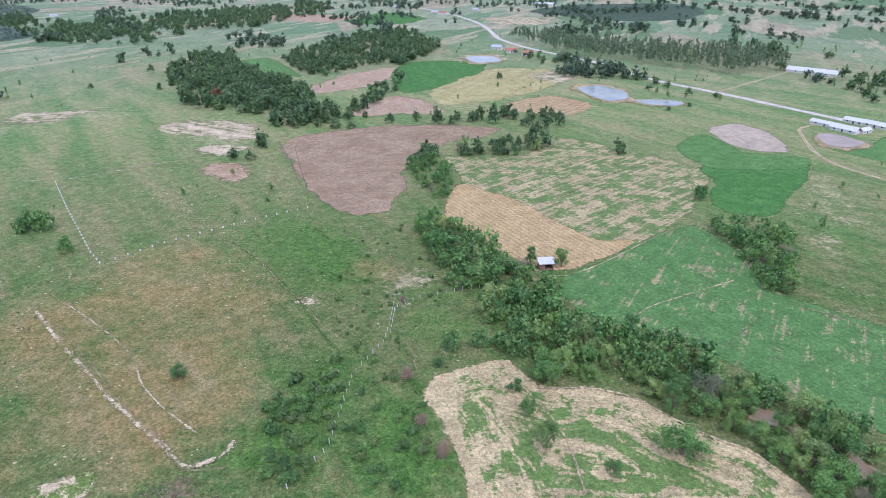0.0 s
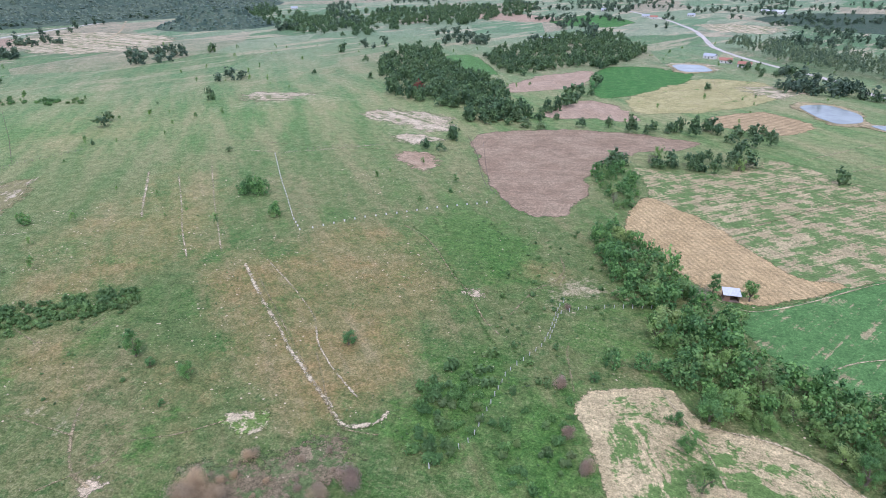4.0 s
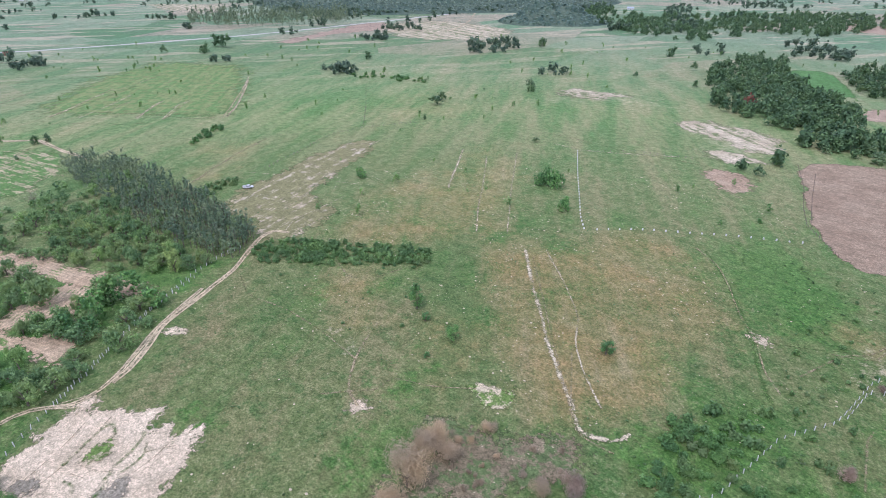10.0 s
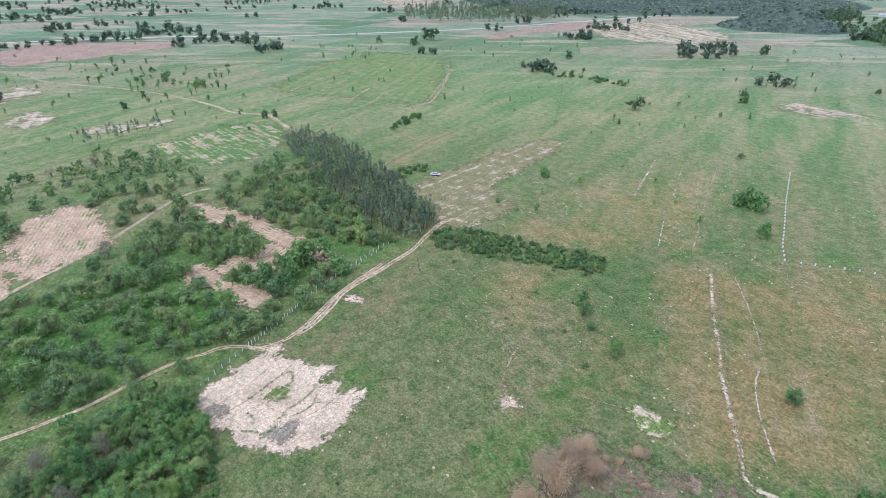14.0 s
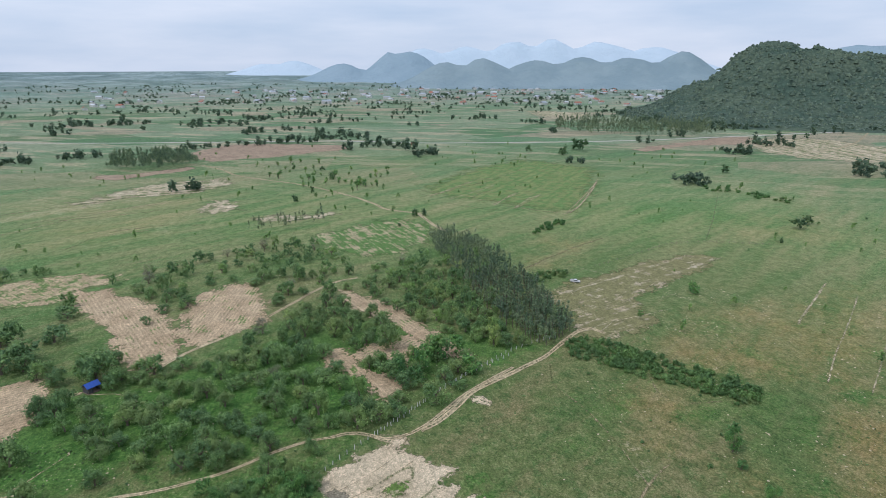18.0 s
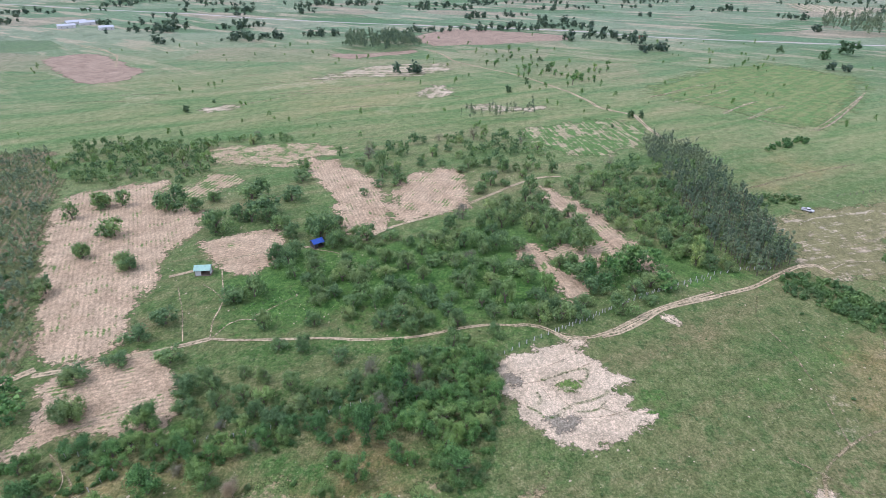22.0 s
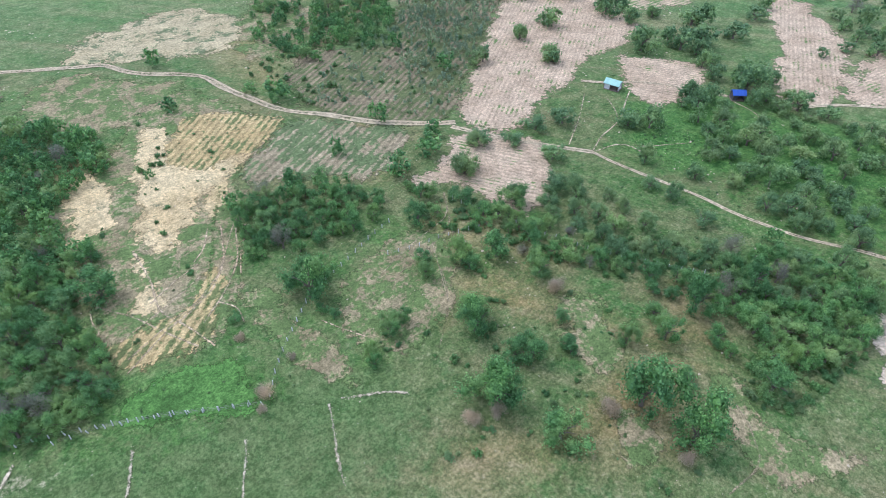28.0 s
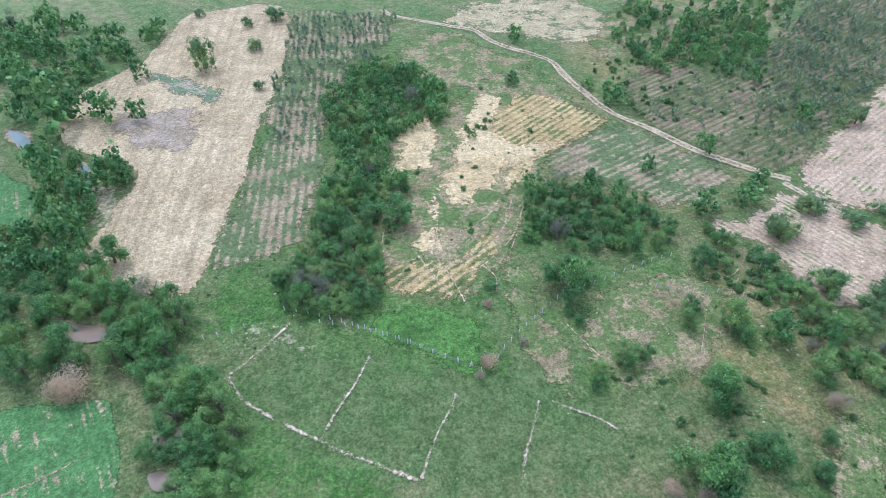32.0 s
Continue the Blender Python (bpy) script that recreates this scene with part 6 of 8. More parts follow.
plant("broad", [(-112.7, 97.2, 2.8), (-182.8, 241.3, 10.2), (-177.5, 243.9, 8.9), (-156.1, 222.5, 6.0), (-262.5, 179.8, 5.0), (-359.7, 323.0, 13.8), (-370.3, 338.9, 10.5), (-342.9, 420.3, 10.3), (-114.4, 364.9, 10.4), (-113.6, 340.6, 8.4), (-125.1, 342.6, 7.1), (-87.3, 275.1, 3.5), (-97.9, 259.0, 2.8)])
plant("broad", [(-581.9, 419.1, 13.5), (-513.3, 646.1, 14.0), (-793.9, 334.9, 21.1), (-778.2, 338.3, 19.1), (-780.8, 263.5, 12.4), (-749.4, 301.0, 15.2), (-330.6, 286.3, 3.4), (-374.1, 393.3, 3.1), (-238.3, 300.6, 5.9), (-237.9, 550.3, 10.2)])
plant("broad", [(-208.8, 36.8, 11.0), (-202.2, 29.0, 10.3), (-195.8, 26.0, 7.5), (-198.2, 47.2, 10.7), (-215.3, 45.7, 9.1), (-199.9, 21.1, 8.5)])
plant("mango", [(-101.4, -115.3, 9.1), (-104.1, -95.4, 6.6), (-114.8, -125.5, 9.3), (-147.2, -116.6, 10.4), (-136.9, -119.7, 9.8), (-128.6, -103.6, 9.5), (-116.8, -92.3, 10.2), (-119.6, -85.4, 8.5), (-157.5, -169.4, 8.1), (-184.8, -175.7, 6.2), (-179.3, -152.4, 9.6), (-217.0, -206.1, 9.5), (-205.0, -180.9, 9.8), (-230.1, -202.5, 12.1), (-235.5, -194.3, 10.9), (-238.6, -175.8, 11.2), (-242.2, -169.7, 10.5), (-234.5, -156.0, 7.9), (-250.0, -154.7, 6.4), (-217.6, -137.0, 9.3), (-229.5, -131.8, 10.6), (-257.9, -134.5, 10.4), (-255.8, -117.8, 14.0), (-229.0, -125.6, 13.1), (-197.0, -99.7, 7.8), (-189.2, -97.1, 5.8), (-168.2, -95.7, 9.9), (-150.0, -83.8, 7.5), (-163.8, -101.4, 9.4)])
plant("mango", [(-140.3, -74.7, 6.4), (-140.4, -66.9, 6.3), (-138.3, -54.7, 7.8), (-156.8, -46.7, 8.0), (-163.2, -37.4, 7.4), (-162.2, -22.6, 8.0), (-181.9, -34.5, 5.2), (-192.1, -15.2, 8.2), (-201.8, 17.2, 11.1), (-209.0, 10.0, 6.6), (-211.7, 36.7, 12.0), (-200.8, 27.7, 10.7), (-199.3, 42.7, 11.1), (-224.6, 18.4, 13.9), (-182.0, 7.9, 6.7), (-173.1, 0.1, 6.8), (-159.1, -9.9, 6.5), (-191.9, -26.9, 7.4), (-183.9, -49.5, 10.2), (-179.7, -60.8, 9.3), (-221.7, -22.0, 9.2), (-239.9, -2.6, 10.8)])
plant("broad", [(-46.8, -77.7, 6.8), (-39.4, -74.5, 4.6), (-38.8, -72.0, 3.8), (-67.4, -91.4, 6.4), (-75.6, -85.9, 8.7), (-84.0, -81.4, 9.4), (-64.5, -67.8, 10.0), (-67.6, -52.0, 8.4), (-76.1, -48.8, 5.2), (-53.5, -49.3, 13.0), (-103.0, -94.0, 9.1), (-75.7, -104.9, 7.8), (-91.8, -104.1, 7.5), (-24.5, -174.2, 4.2), (-38.3, -99.7, 12.5), (-43.3, -104.0, 7.2), (-38.1, -93.9, 3.6), (-39.6, -90.2, 3.6), (-20.6, -103.8, 4.2)])
plant("broad", [(-64.9, -54.2, 7.6), (-75.3, -47.3, 3.9), (-88.1, -69.8, 8.6), (-62.7, -65.6, 9.1), (-87.2, -41.2, 5.9), (-76.7, -28.8, 14.7), (-95.3, -36.4, 8.2), (-108.3, -37.0, 10.1), (-104.2, -28.6, 6.5), (-112.7, -24.4, 8.8), (-53.8, -48.0, 10.7), (-57.9, -34.3, 10.4), (-77.1, -17.1, 13.3), (-88.8, -26.4, 6.6), (-126.5, -32.6, 9.4), (-100.9, -13.4, 10.9), (-80.7, -55.2, 5.4), (-102.4, -24.1, 4.2), (-99.3, -42.5, 5.7), (-51.2, -78.3, 4.8), (-64.9, -87.1, 5.7), (-75.4, -82.5, 7.2)])
plant("dead", [(-46.4, -48.7, 4.7), (-51.3, -45.9, 4.8), (-72.6, -15.0, 4.9), (-16.1, -80.2, 5.1), (-25.5, -85.5, 2.6), (-14.1, -77.1, 3.0), (-18.7, -97.9, 3.3), (-70.1, -32.2, 5.0), (-86.4, -62.2, 5.6)])
plant("broad", [(91.8, -198.5, 8.6)])
plant("mango", [(76.2, -236.9, 13.6), (64.5, -277.9, 6.8), (57.8, -252.2, 7.3), (52.0, -217.1, 6.0), (52.9, -284.2, 11.5), (89.6, -292.7, 6.7), (-101.8, -114.6, 9.0), (-116.1, -125.8, 9.4), (-153.2, -169.6, 9.4), (-125.0, -117.9, 8.3)])
plant("broad", [(2.1, -131.3, 12.5), (-76.6, -148.9, 5.6), (-98.9, -157.5, 8.0), (-136.9, -201.6, 7.4), (-141.5, -174.2, 8.8), (-86.5, -127.4, 10.4), (-99.7, -131.1, 10.9), (-107.3, -138.3, 7.6), (-72.0, -204.4, 6.8), (-44.1, -210.6, 8.1), (-52.3, -249.7, 7.7), (-78.9, -192.8, 10.9)])
plant("broad", [(144.1, -266.4, 17.9), (128.9, -252.5, 11.3), (118.4, -235.1, 11.6), (109.8, -247.4, 13.5), (145.7, -249.0, 11.4), (121.9, -231.0, 8.9), (118.1, -262.3, 11.4), (141.8, -230.2, 9.7), (100.2, -230.6, 9.2)])
plant("broad", [(116.8, -192.6, 22.9), (140.7, -223.6, 15.9), (112.2, -200.5, 14.1), (102.3, -197.8, 11.5), (107.7, -161.6, 14.4), (102.3, -156.9, 12.0), (93.6, -149.3, 9.6), (88.0, -158.5, 11.7), (87.6, -161.4, 9.9), (84.5, -161.0, 7.9), (90.8, -130.9, 14.1), (81.1, -117.0, 9.9), (77.3, -122.9, 10.0)])
plant("mango", [(-203.9, -177.3, 12.4), (-179.0, -151.8, 10.6), (-232.5, -200.9, 10.9), (-234.4, -169.9, 14.3), (-234.4, -155.9, 8.4), (-248.1, -154.3, 7.5), (-183.7, -175.3, 7.7), (-215.0, -135.2, 12.8), (-196.4, -100.1, 9.1), (-217.5, -88.9, 16.7), (-282.0, -122.9, 12.1), (-254.3, -137.8, 14.3), (-239.5, -122.7, 16.1), (-267.6, -85.0, 6.7), (-218.7, -69.5, 11.8), (-221.8, -59.9, 9.4)])
plant("broad", [(-448.0, 61.2, 6.9), (-257.7, 177.1, 6.8), (-520.4, -32.2, 7.0), (-623.0, 0.0, 8.3), (-677.7, -9.4, 9.0), (-552.5, -18.4, 6.3), (-406.6, -262.8, 6.5), (-440.1, -258.3, 3.9), (-419.8, 46.2, 3.3), (-449.6, 68.8, 5.2)])
plant("dead", [(-85.4, 74.4, 11.5), (-79.1, 74.9, 8.5), (-78.7, 61.3, 14.1), (-75.3, 55.1, 11.8), (-78.9, 88.8, 6.0), (-82.2, 69.5, 8.5), (-56.9, 82.5, 6.8)])
plant("upright", [(33.2, 208.0, 6.3), (44.8, 204.9, 7.0), (-77.0, 138.4, 6.0), (-136.0, 113.0, 6.0), (-128.2, 110.2, 4.0), (-113.7, 108.7, 5.6), (21.9, 122.9, 5.6), (24.6, 110.9, 7.6)])
plant("pinkbush", [(-52.1, 87.8, 8.3)])
plant("dead", [(73.6, -80.6, 11.3)])
plant("pinkbush", [(-11.4, 138.0, 4.9), (-6.5, 119.7, 4.5), (-0.7, 109.1, 4.9), (-14.9, 179.9, 3.1)])
plant("redtree", [(-184.7, 494.3, 11.0)])


stood.extend([(-209.9, -88.0, 11), (-202, -84, 9), (-194, -81, 8), (-180.7, -121.9, 10), (-172, -116, 8), (38.6, 204.6, 8)])
grow("gallery trees by the creek", "broad", 230, 6, 12, [(-7, 247), (3, 247), (17, 221), (30, 201), (38.7, 181.9), (39.3, 169.1), (51.7, 159.0), (67.9, 154.2), (79.4, 139.9), (91.4, 125.1), (100.2, 119.5), (105.9, 108.4), (103.9, 97.2), (93.6, 89.6), (79.0, 91.4), (79.4, 101.7), (77.5, 111.7), (67.9, 118.9), (61.1, 129.0), (44.9, 131.5), (32.6, 131.7), (25.2, 134.2), (16.9, 146.1), (14.8, 164.3), (10.2, 182.3), (2.4, 188.4), (-2, 206), (-10, 226), (-13, 247)])
grow("wood beyond the pasture", "broad", 330, 8, 13, [(-216, 488), (-281, 634), (-285, 726), (-247, 754), (-211, 656), (-165, 590), (-124, 540), (-111, 498), (-83, 453), (-72, 412), (-87, 408), (-120, 413), (-134, 447), (-166, 460), (-201, 473)])
grow("wood beside the paddies", "broad", 420, 8, 12, [(-188, 707), (-158, 785), (-131, 895), (-55, 957), (-4, 776), (-17, 730), (-51, 654), (-87, 663), (-103, 607), (-130, 594)])
grow("trees along the field edge", "broad", 22, 6, 11, [(-22, 322), (-25, 354), (-17, 399), (-6, 399), (-6, 354), (-8, 322), (-16, 312)])
grow("trees along the field edge", "broad", 26, 6, 10, [(-0, 340), (5, 359), (25, 359), (56, 383), (72, 383), (67, 350), (47, 336), (24, 331)])
grow("trees along the field edge", "broad", 28, 7, 11, [(-23, 428), (6, 435), (47, 442), (86, 450), (83, 409), (65, 395), (36, 410), (5, 407), (-22, 412)])
grow("trees along the field edge", "broad", 14, 5, 9, [(-14, 314), (-8, 323), (4, 309), (7, 291), (1, 279), (-11, 272)])
grow("trees along the field edge", "broad", 16, 6, 10, [(-77, 440), (-67, 496), (-47, 529), (-38, 595), (-41, 517), (-56, 476), (-67, 431)])
grow("thicket by the rice paddy", "broad", 26, 6, 11, [(112, 242), (125, 239), (146, 235), (132.2, 199.4), (118.7, 178.1), (115.0, 190.9), (119, 214), (114, 229)])
grow("woodlot of tall slender trees", "tall", 900, 4, 6.5, [(83, 885), (158, 824), (217, 771), (273, 733), (381, 709), (344, 619), (278, 590), (237, 628), (191, 671), (141, 728)])
grow("trees by the barn", "broad", 18, 7, 12, [(378, 595), (399, 553), (354, 464), (328, 464), (349, 528)])
grow("trees by the road", "broad", 20, 6, 9, [(54, 805), (112, 710), (156, 624), (214, 510), (233, 488), (204, 484), (169, 587), (100, 671)])
grow("trees in the orchard", "mango", 135, 6, 10.5, [(-232, -121), (-231, -77), (-210, -60), (-253, -32), (-296, 4), (-250, 39), (-206, 51), (-185.3, 41.2), (-168.8, 14.4), (-163.3, -5.3), (-152.7, -31.5), (-145.6, -52.4), (-154.0, -69.5), (-186.5, -90.9)])
grow("trees in the orchard", "mango", 78, 6, 9.5, [(-292, -131), (-335, -113), (-369, -80), (-395, -22), (-357, 3), (-341, 23), (-305, 3), (-271, -30), (-303, -41), (-306, -65), (-263, -74), (-279, -94)])
grow("trees in the orchard", "mango", 50, 5, 8, [(-268, -261), (-306, -285), (-327, -237), (-329, -199), (-291, -181), (-261, -177), (-265, -202), (-250, -225)])
grow("trees in the orchard", "mango", 62, 6, 9, [(-329, 18), (-351, 66), (-334, 86), (-211, 66), (-209, 53), (-238, 39), (-276, 21), (-287, -1)])
grow("trees in the orchard", "mango", 32, 4.5, 7.5, [(-118.2, -97.6), (-131.8, -74.2), (-123.6, -59.1), (-145.6, -35.8), (-155.2, -14.2), (-138.0, -14.2), (-121.3, -34.8), (-109.1, -62.2), (-100.5, -81.5)])
grow("grove of slender trees", "slender", 560, 2.8, 4.4, [(-376, 60), (-387, 76), (-359, 90), (-315, 96), (-259, 100), (-222, 98), (-213, 84), (-224, 76), (-240, 71), (-265, 68), (-292, 65), (-335, 61)])
grow("orchard edge trees", "mango", 60, 5.5, 8.5, [(-308, 41), (-312, 68), (-254, 76), (-218, 78), (-214, 62), (-241, 49), (-264, 32)])
grow("hedge beside the pasture", "shrub", 240, 2.2, 4.2, [(-222, 93), (-211, 112), (-187.5, 131.5), (-164.5, 145.8), (-159.6, 144.6), (-158.3, 129.9), (-171.8, 121.0), (-183.3, 107.3), (-204, 90)])
grow("bushes below the track", "broad", 70, 4.5, 8, [(-145.6, -40.1), (-145.6, -28.1), (-151.7, -10.9), (-136.7, -7.9), (-121.2, -6.7), (-111.8, -9.6), (-108.0, -17.6), (-116.2, -38.1)])
grow("young plantation trees", "sapling", 1000, 1.6, 3.0, [(-137, -207), (-186, -257), (-248, -337), (-284, -323), (-309, -295), (-257, -246), (-226, -225), (-188, -200), (-152.4, -171.1), (-131.4, -155.0), (-123.2, -173.3)])
grow("young plantation trees", "sapling", 200, 1.3, 2.4, [(-83.0, -183.2), (-107, -202), (-168, -231), (-211, -233), (-194, -207), (-133.1, -152.9), (-117.4, -145.0), (-101.3, -162.9)])
grow("plantation bushes", "broad", 60, 4, 7, [(-253, -449), (-276, -376), (-259, -331), (-228, -304), (-185, -289), (-161, -306)])
grow("scrub on the plantation", "shrub", 220, 2, 5, [(-261, -461), (-282, -373), (-184, -260), (-135, -210), (-114, -234)])
grow("plantation bushes", "broad", 80, 4, 7, [(-136, -267), (-171, -266), (-151, -218), (-130, -204), (-113, -232)])
grow("thicket by the fence", "broad", 26, 3.5, 6.5, [(-64.8, -143.9), (-74.6, -128.9), (-70.2, -114.8), (-63.0, -113.1), (-56.2, -119.8), (-44.4, -126.2), (-48.5, -145.0)])
grow("strip of wood by the clearing", "broad", 230, 4, 8, [(27, -205), (13, -229), (-1, -232), (-17, -209), (-17.4, -189.7), (-5.0, -181.4), (3.0, -171.5), (6.8, -158.9), (-4.2, -149.3), (3.7, -143.9), (7.9, -133.7), (8.0, -119.5), (4.6, -106.6), (11.6, -97.8), (22.4, -99.8), (30.7, -102.4), (33.3, -113.5), (27.5, -121.5), (24.3, -135.4), (22.3, -151.5), (19.2, -161.7)])
grow("creek trees", "broad", 32, 7, 12, [(181, -296), (150, -295), (108, -283), (92, -259), (101, -238), (117, -221), (113.5, -199.6), (124.6, -193.2), (134.9, -190.7)])
grow("creek trees", "broad", 46, 6, 10, [(113.4, -140.9), (98.8, -139.4), (83.9, -122.8), (74.1, -114.5), (59.8, -107.2), (52.6, -99.1), (54.6, -90.9), (65.9, -87.2), (74.7, -88.1), (82.9, -87.3), (88.5, -83.4)])
grow("creek trees", "broad", 32, 6, 10, [(60.3, -84.4), (44.6, -84.5), (39.5, -76.0), (35.7, -66.4), (35.3, -57.0), (39.5, -52.1), (52.7, -53.2), (51.7, -60.8), (56.3, -65.9), (50.0, -71.6)])
grow("undergrowth by the fence", "shrub", 90, 1.2, 3.2, [(-114.9, -83.7), (-121.5, -68.9), (-127.3, -43.4), (-159.1, -18.1), (-147.2, -10.9), (-122.2, -10.9), (-111.1, -16.9), (-115.2, -26.6), (-118.6, -40.1), (-112.5, -53.9), (-101.3, -68.2)])
grow("undergrowth by the fence", "shrub", 40, 1.2, 3.2, [(-124.7, -26.3), (-135.5, -7.4), (-121.1, -3.6), (-100.8, -6.6), (-93.7, -15.1), (-105.4, -20.9)])
grow("creek trees", "broad", 14, 5, 9, [(117.1, -173.2), (106.5, -178.6), (90.0, -155.1), (76.7, -137.7), (85.4, -126.8), (99.9, -137.6)])
grow("thicket in the eroded ground", "broad", 48, 3, 7, [(-39.0, -145.8), (-60.1, -146.6), (-68.4, -134.4), (-73.6, -121.1), (-68.7, -112.3), (-44.9, -114.7), (-33.1, -120.4), (-35.2, -135.1)])
grow("slender trees at the track", "slender", 40, 2, 3.4, [(48.1, -178.0), (46, -205), (45, -265), (-2, -279), (3, -260), (31, -235), (40.6, -195.8), (43.8, -174.1)])
grow("young plantation trees", "sapling", 190, 1.8, 3.2, [(47, -285), (-4, -284), (8, -230), (27, -181.1), (43.5, -167), (43, -208)])
grow("slender trees at the plot", "slender", 34, 3, 4.5, [(-417, -61), (-432, -56), (-452, -9), (-442, -5), (-421, -35)])
grow("scattered young trees", "sparse", 46, 4, 7, [(-654, -81), (-770, -47), (-688, 29), (-642, 62), (-518, 28), (-559, -2), (-582, -36)])
grow("woodlot of tall slender trees", "tall", 300, 4, 6, [(-717, -244), (-801, -261), (-819, -183), (-740, -151), (-712, -191)])
grow("scrub on the bank", "shrub", 34, 2.5, 5, [(-39.7, 109.0), (-38.1, 144.8), (-32.3, 150.4), (-29.1, 129.7), (-32.5, 114.7), (-32.1, 98.6), (-47.7, 103.7)])
grow("scrub by the fence", "shrub", 26, 2, 4, [(-23.3, 132.3), (-11.5, 144.9), (-2.8, 116.7), (-1.3, 98.7), (-16.4, 95.6), (-24.4, 98.8)])
grow("shrubs beside the pasture", "shrub", 16, 3, 6, [(-51.0, 118.0), (-42.9, 140.9), (-30.5, 137.0), (-33.0, 118.5), (-43.0, 109.2)])
grow("thorn bushes along the fence", "broad", 32, 4, 6.5, [(-85.5, -85.9), (-98.2, -74.0), (-113.3, -55.9), (-126.6, -38.5), (-133.5, -27.5), (-122.8, -20.8), (-117.5, -29.2), (-106.3, -43.2), (-100.9, -60.8), (-87.9, -75.1)])
grow("brush along the fence", "broad", 48, 3.5, 6.5, [(-83.7, -122.6), (-93.6, -108.2), (-103.1, -83.1), (-126.6, -51.3), (-143.3, -11.0), (-130.3, -6.1), (-113.4, -18.5), (-120.0, -33.9), (-96.7, -67.6), (-89.6, -90.1), (-76.5, -103.8)])
grow("undergrowth by the fence", "shrub", 130, 1.2, 3.2, [(-83.7, -122.6), (-93.6, -108.2), (-103.1, -83.1), (-126.6, -51.3), (-143.3, -11.0), (-126.6, -4.8), (-110.1, -16.9), (-116.3, -31.9), (-95.0, -66.3), (-87.9, -88.5), (-75.7, -102.9)])
grow("undergrowth by the fence", "shrub", 26, 0.8, 2.0, [(-77.5, -91.0), (-88.6, -61.0), (-109.8, -33.1), (-95.7, -5.0), (-72.7, -0.3), (-54.3, -19.7), (-54.2, -48.7), (-62.9, -71.6)])
grow("plantation bushes", "broad", 34, 4, 7.5, [(-197.7, -378.8), (-224.0, -397.6), (-249.3, -376.9), (-235.4, -347.9), (-204.0, -336.1), (-187.6, -357.2)])
grow("plantation bushes", "broad", 40, 3.5, 6.5, [(-166.7, -300.8), (-200.7, -331.4), (-209.1, -304.2), (-168.4, -249.0), (-152.6, -244.1), (-144.2, -267.4)])
grow("plantation bushes", "broad", 60, 3.5, 6.5, [(-115.8, -289.9), (-135.4, -258.0), (-154.7, -246.8), (-149.9, -229.5), (-133.3, -225.6), (-104.4, -211.2), (-91.8, -245.0)])
grow("young plantation trees", "sapling", 260, 2, 3.6, [(-238.8, -478.0), (-303.5, -417.3), (-264.2, -362.7), (-246.5, -367.7), (-200.6, -378.0), (-185.0, -385.0)])
grow("young plantation trees", "sapling", 320, 1.8, 3.2, [(-257.7, -360.2), (-307.4, -303.0), (-182.6, -192.2), (-149.0, -172.7), (-141.9, -186.7), (-168.4, -249.0)])
grow("dead brush", "dead", 16, 1.5, 3.2, [(-84.9, 73.7), (-80.5, 83.2), (-70.7, 87.0), (-60.5, 96.5), (-54.4, 94.7), (-59.1, 85.6), (-62.7, 77.6), (-70.6, 63.8)])
grow("far hedge", "shrub", 14, 4, 6, [(-525, 353), (-503, 377), (-477, 364), (-496, 339)])
grow("far hedge", "shrub", 18, 4, 6, [(-479, 371), (-445, 386), (-434, 377), (-460, 357)])
grow("far hedge", "shrub", 18, 4, 6, [(-391, 132), (-416, 170), (-404, 166), (-380, 136)])
grow("far hedge", "shrub", 26, 3, 5, [(-298, 101), (-305, 128), (-294, 124), (-286, 102)])
grow("bank scrub", "shrub", 50, 1, 3, [(-50, 207), (-22, 250), (-7, 243), (2.4, 184.7), (-5.1, 157.1), (-14.9, 145.6), (-28.3, 145.8), (-43.0, 170.5)])
grow("wood beyond the pasture", "broad", 260, 9, 14, [(-885, 1280), (-772, 1207), (-633, 1092), (-498, 1033), (-521, 1224), (-424, 1331), (-276, 1409), (-245, 1246), (-340, 1056), (-377, 913), (-404, 827), (-515, 838), (-714, 1021)])
grow("wood beyond the pasture", "broad", 320, 9, 14, [(-592, 903), (-609, 1067), (-526, 1255), (-446, 1383), (-266, 1519), (-225, 1272), (-302, 1004), (-432, 985), (-472, 827)])
grow("young plantation trees", "slender", 500, 6, 9, [(-1134, 427), (-1154, 510), (-1044, 676), (-889, 640), (-880, 537), (-965, 423), (-1020, 394)])
grow("trees in the orchard", "mango", 90, 5, 8, [(-312, -283), (-329, -260), (-338, -204), (-360, -167), (-346, -147), (-315, -181), (-278, -177), (-265, -214), (-256, -237)])
grow("pasture bushes", "shrub", 16, 1, 3, [(-40.0, 142.0), (-36.5, 166.2), (-21.6, 180.1), (-11.0, 150.8), (-19.3, 118.3), (-33.5, 105.1)])
grow("pasture bushes", "shrub", 8, 1, 2.2, [(-202, 89), (-164.9, 130.1), (-128.5, 114.2), (-127.5, 81.2), (-157.8, 68.7)])
grow("pasture bushes", "shrub", 36, 0.8, 2.8, [(-24.9, -87.5), (-48.7, -81.8), (-74.3, -71.3), (-88.0, -47.6), (-83.1, -27.3), (-59.8, -27.1), (-36.8, -40.3), (-39.7, -61.5)])
grow("scrub in the eroded ground", "shrub", 26, 1.2, 3.2, [(2.9, -177.3), (-34, -210), (-59.2, -185.7), (-51.0, -151.8), (-25.0, -122.3), (-11.6, -112.5), (3.1, -111.9), (7.2, -135.4)])
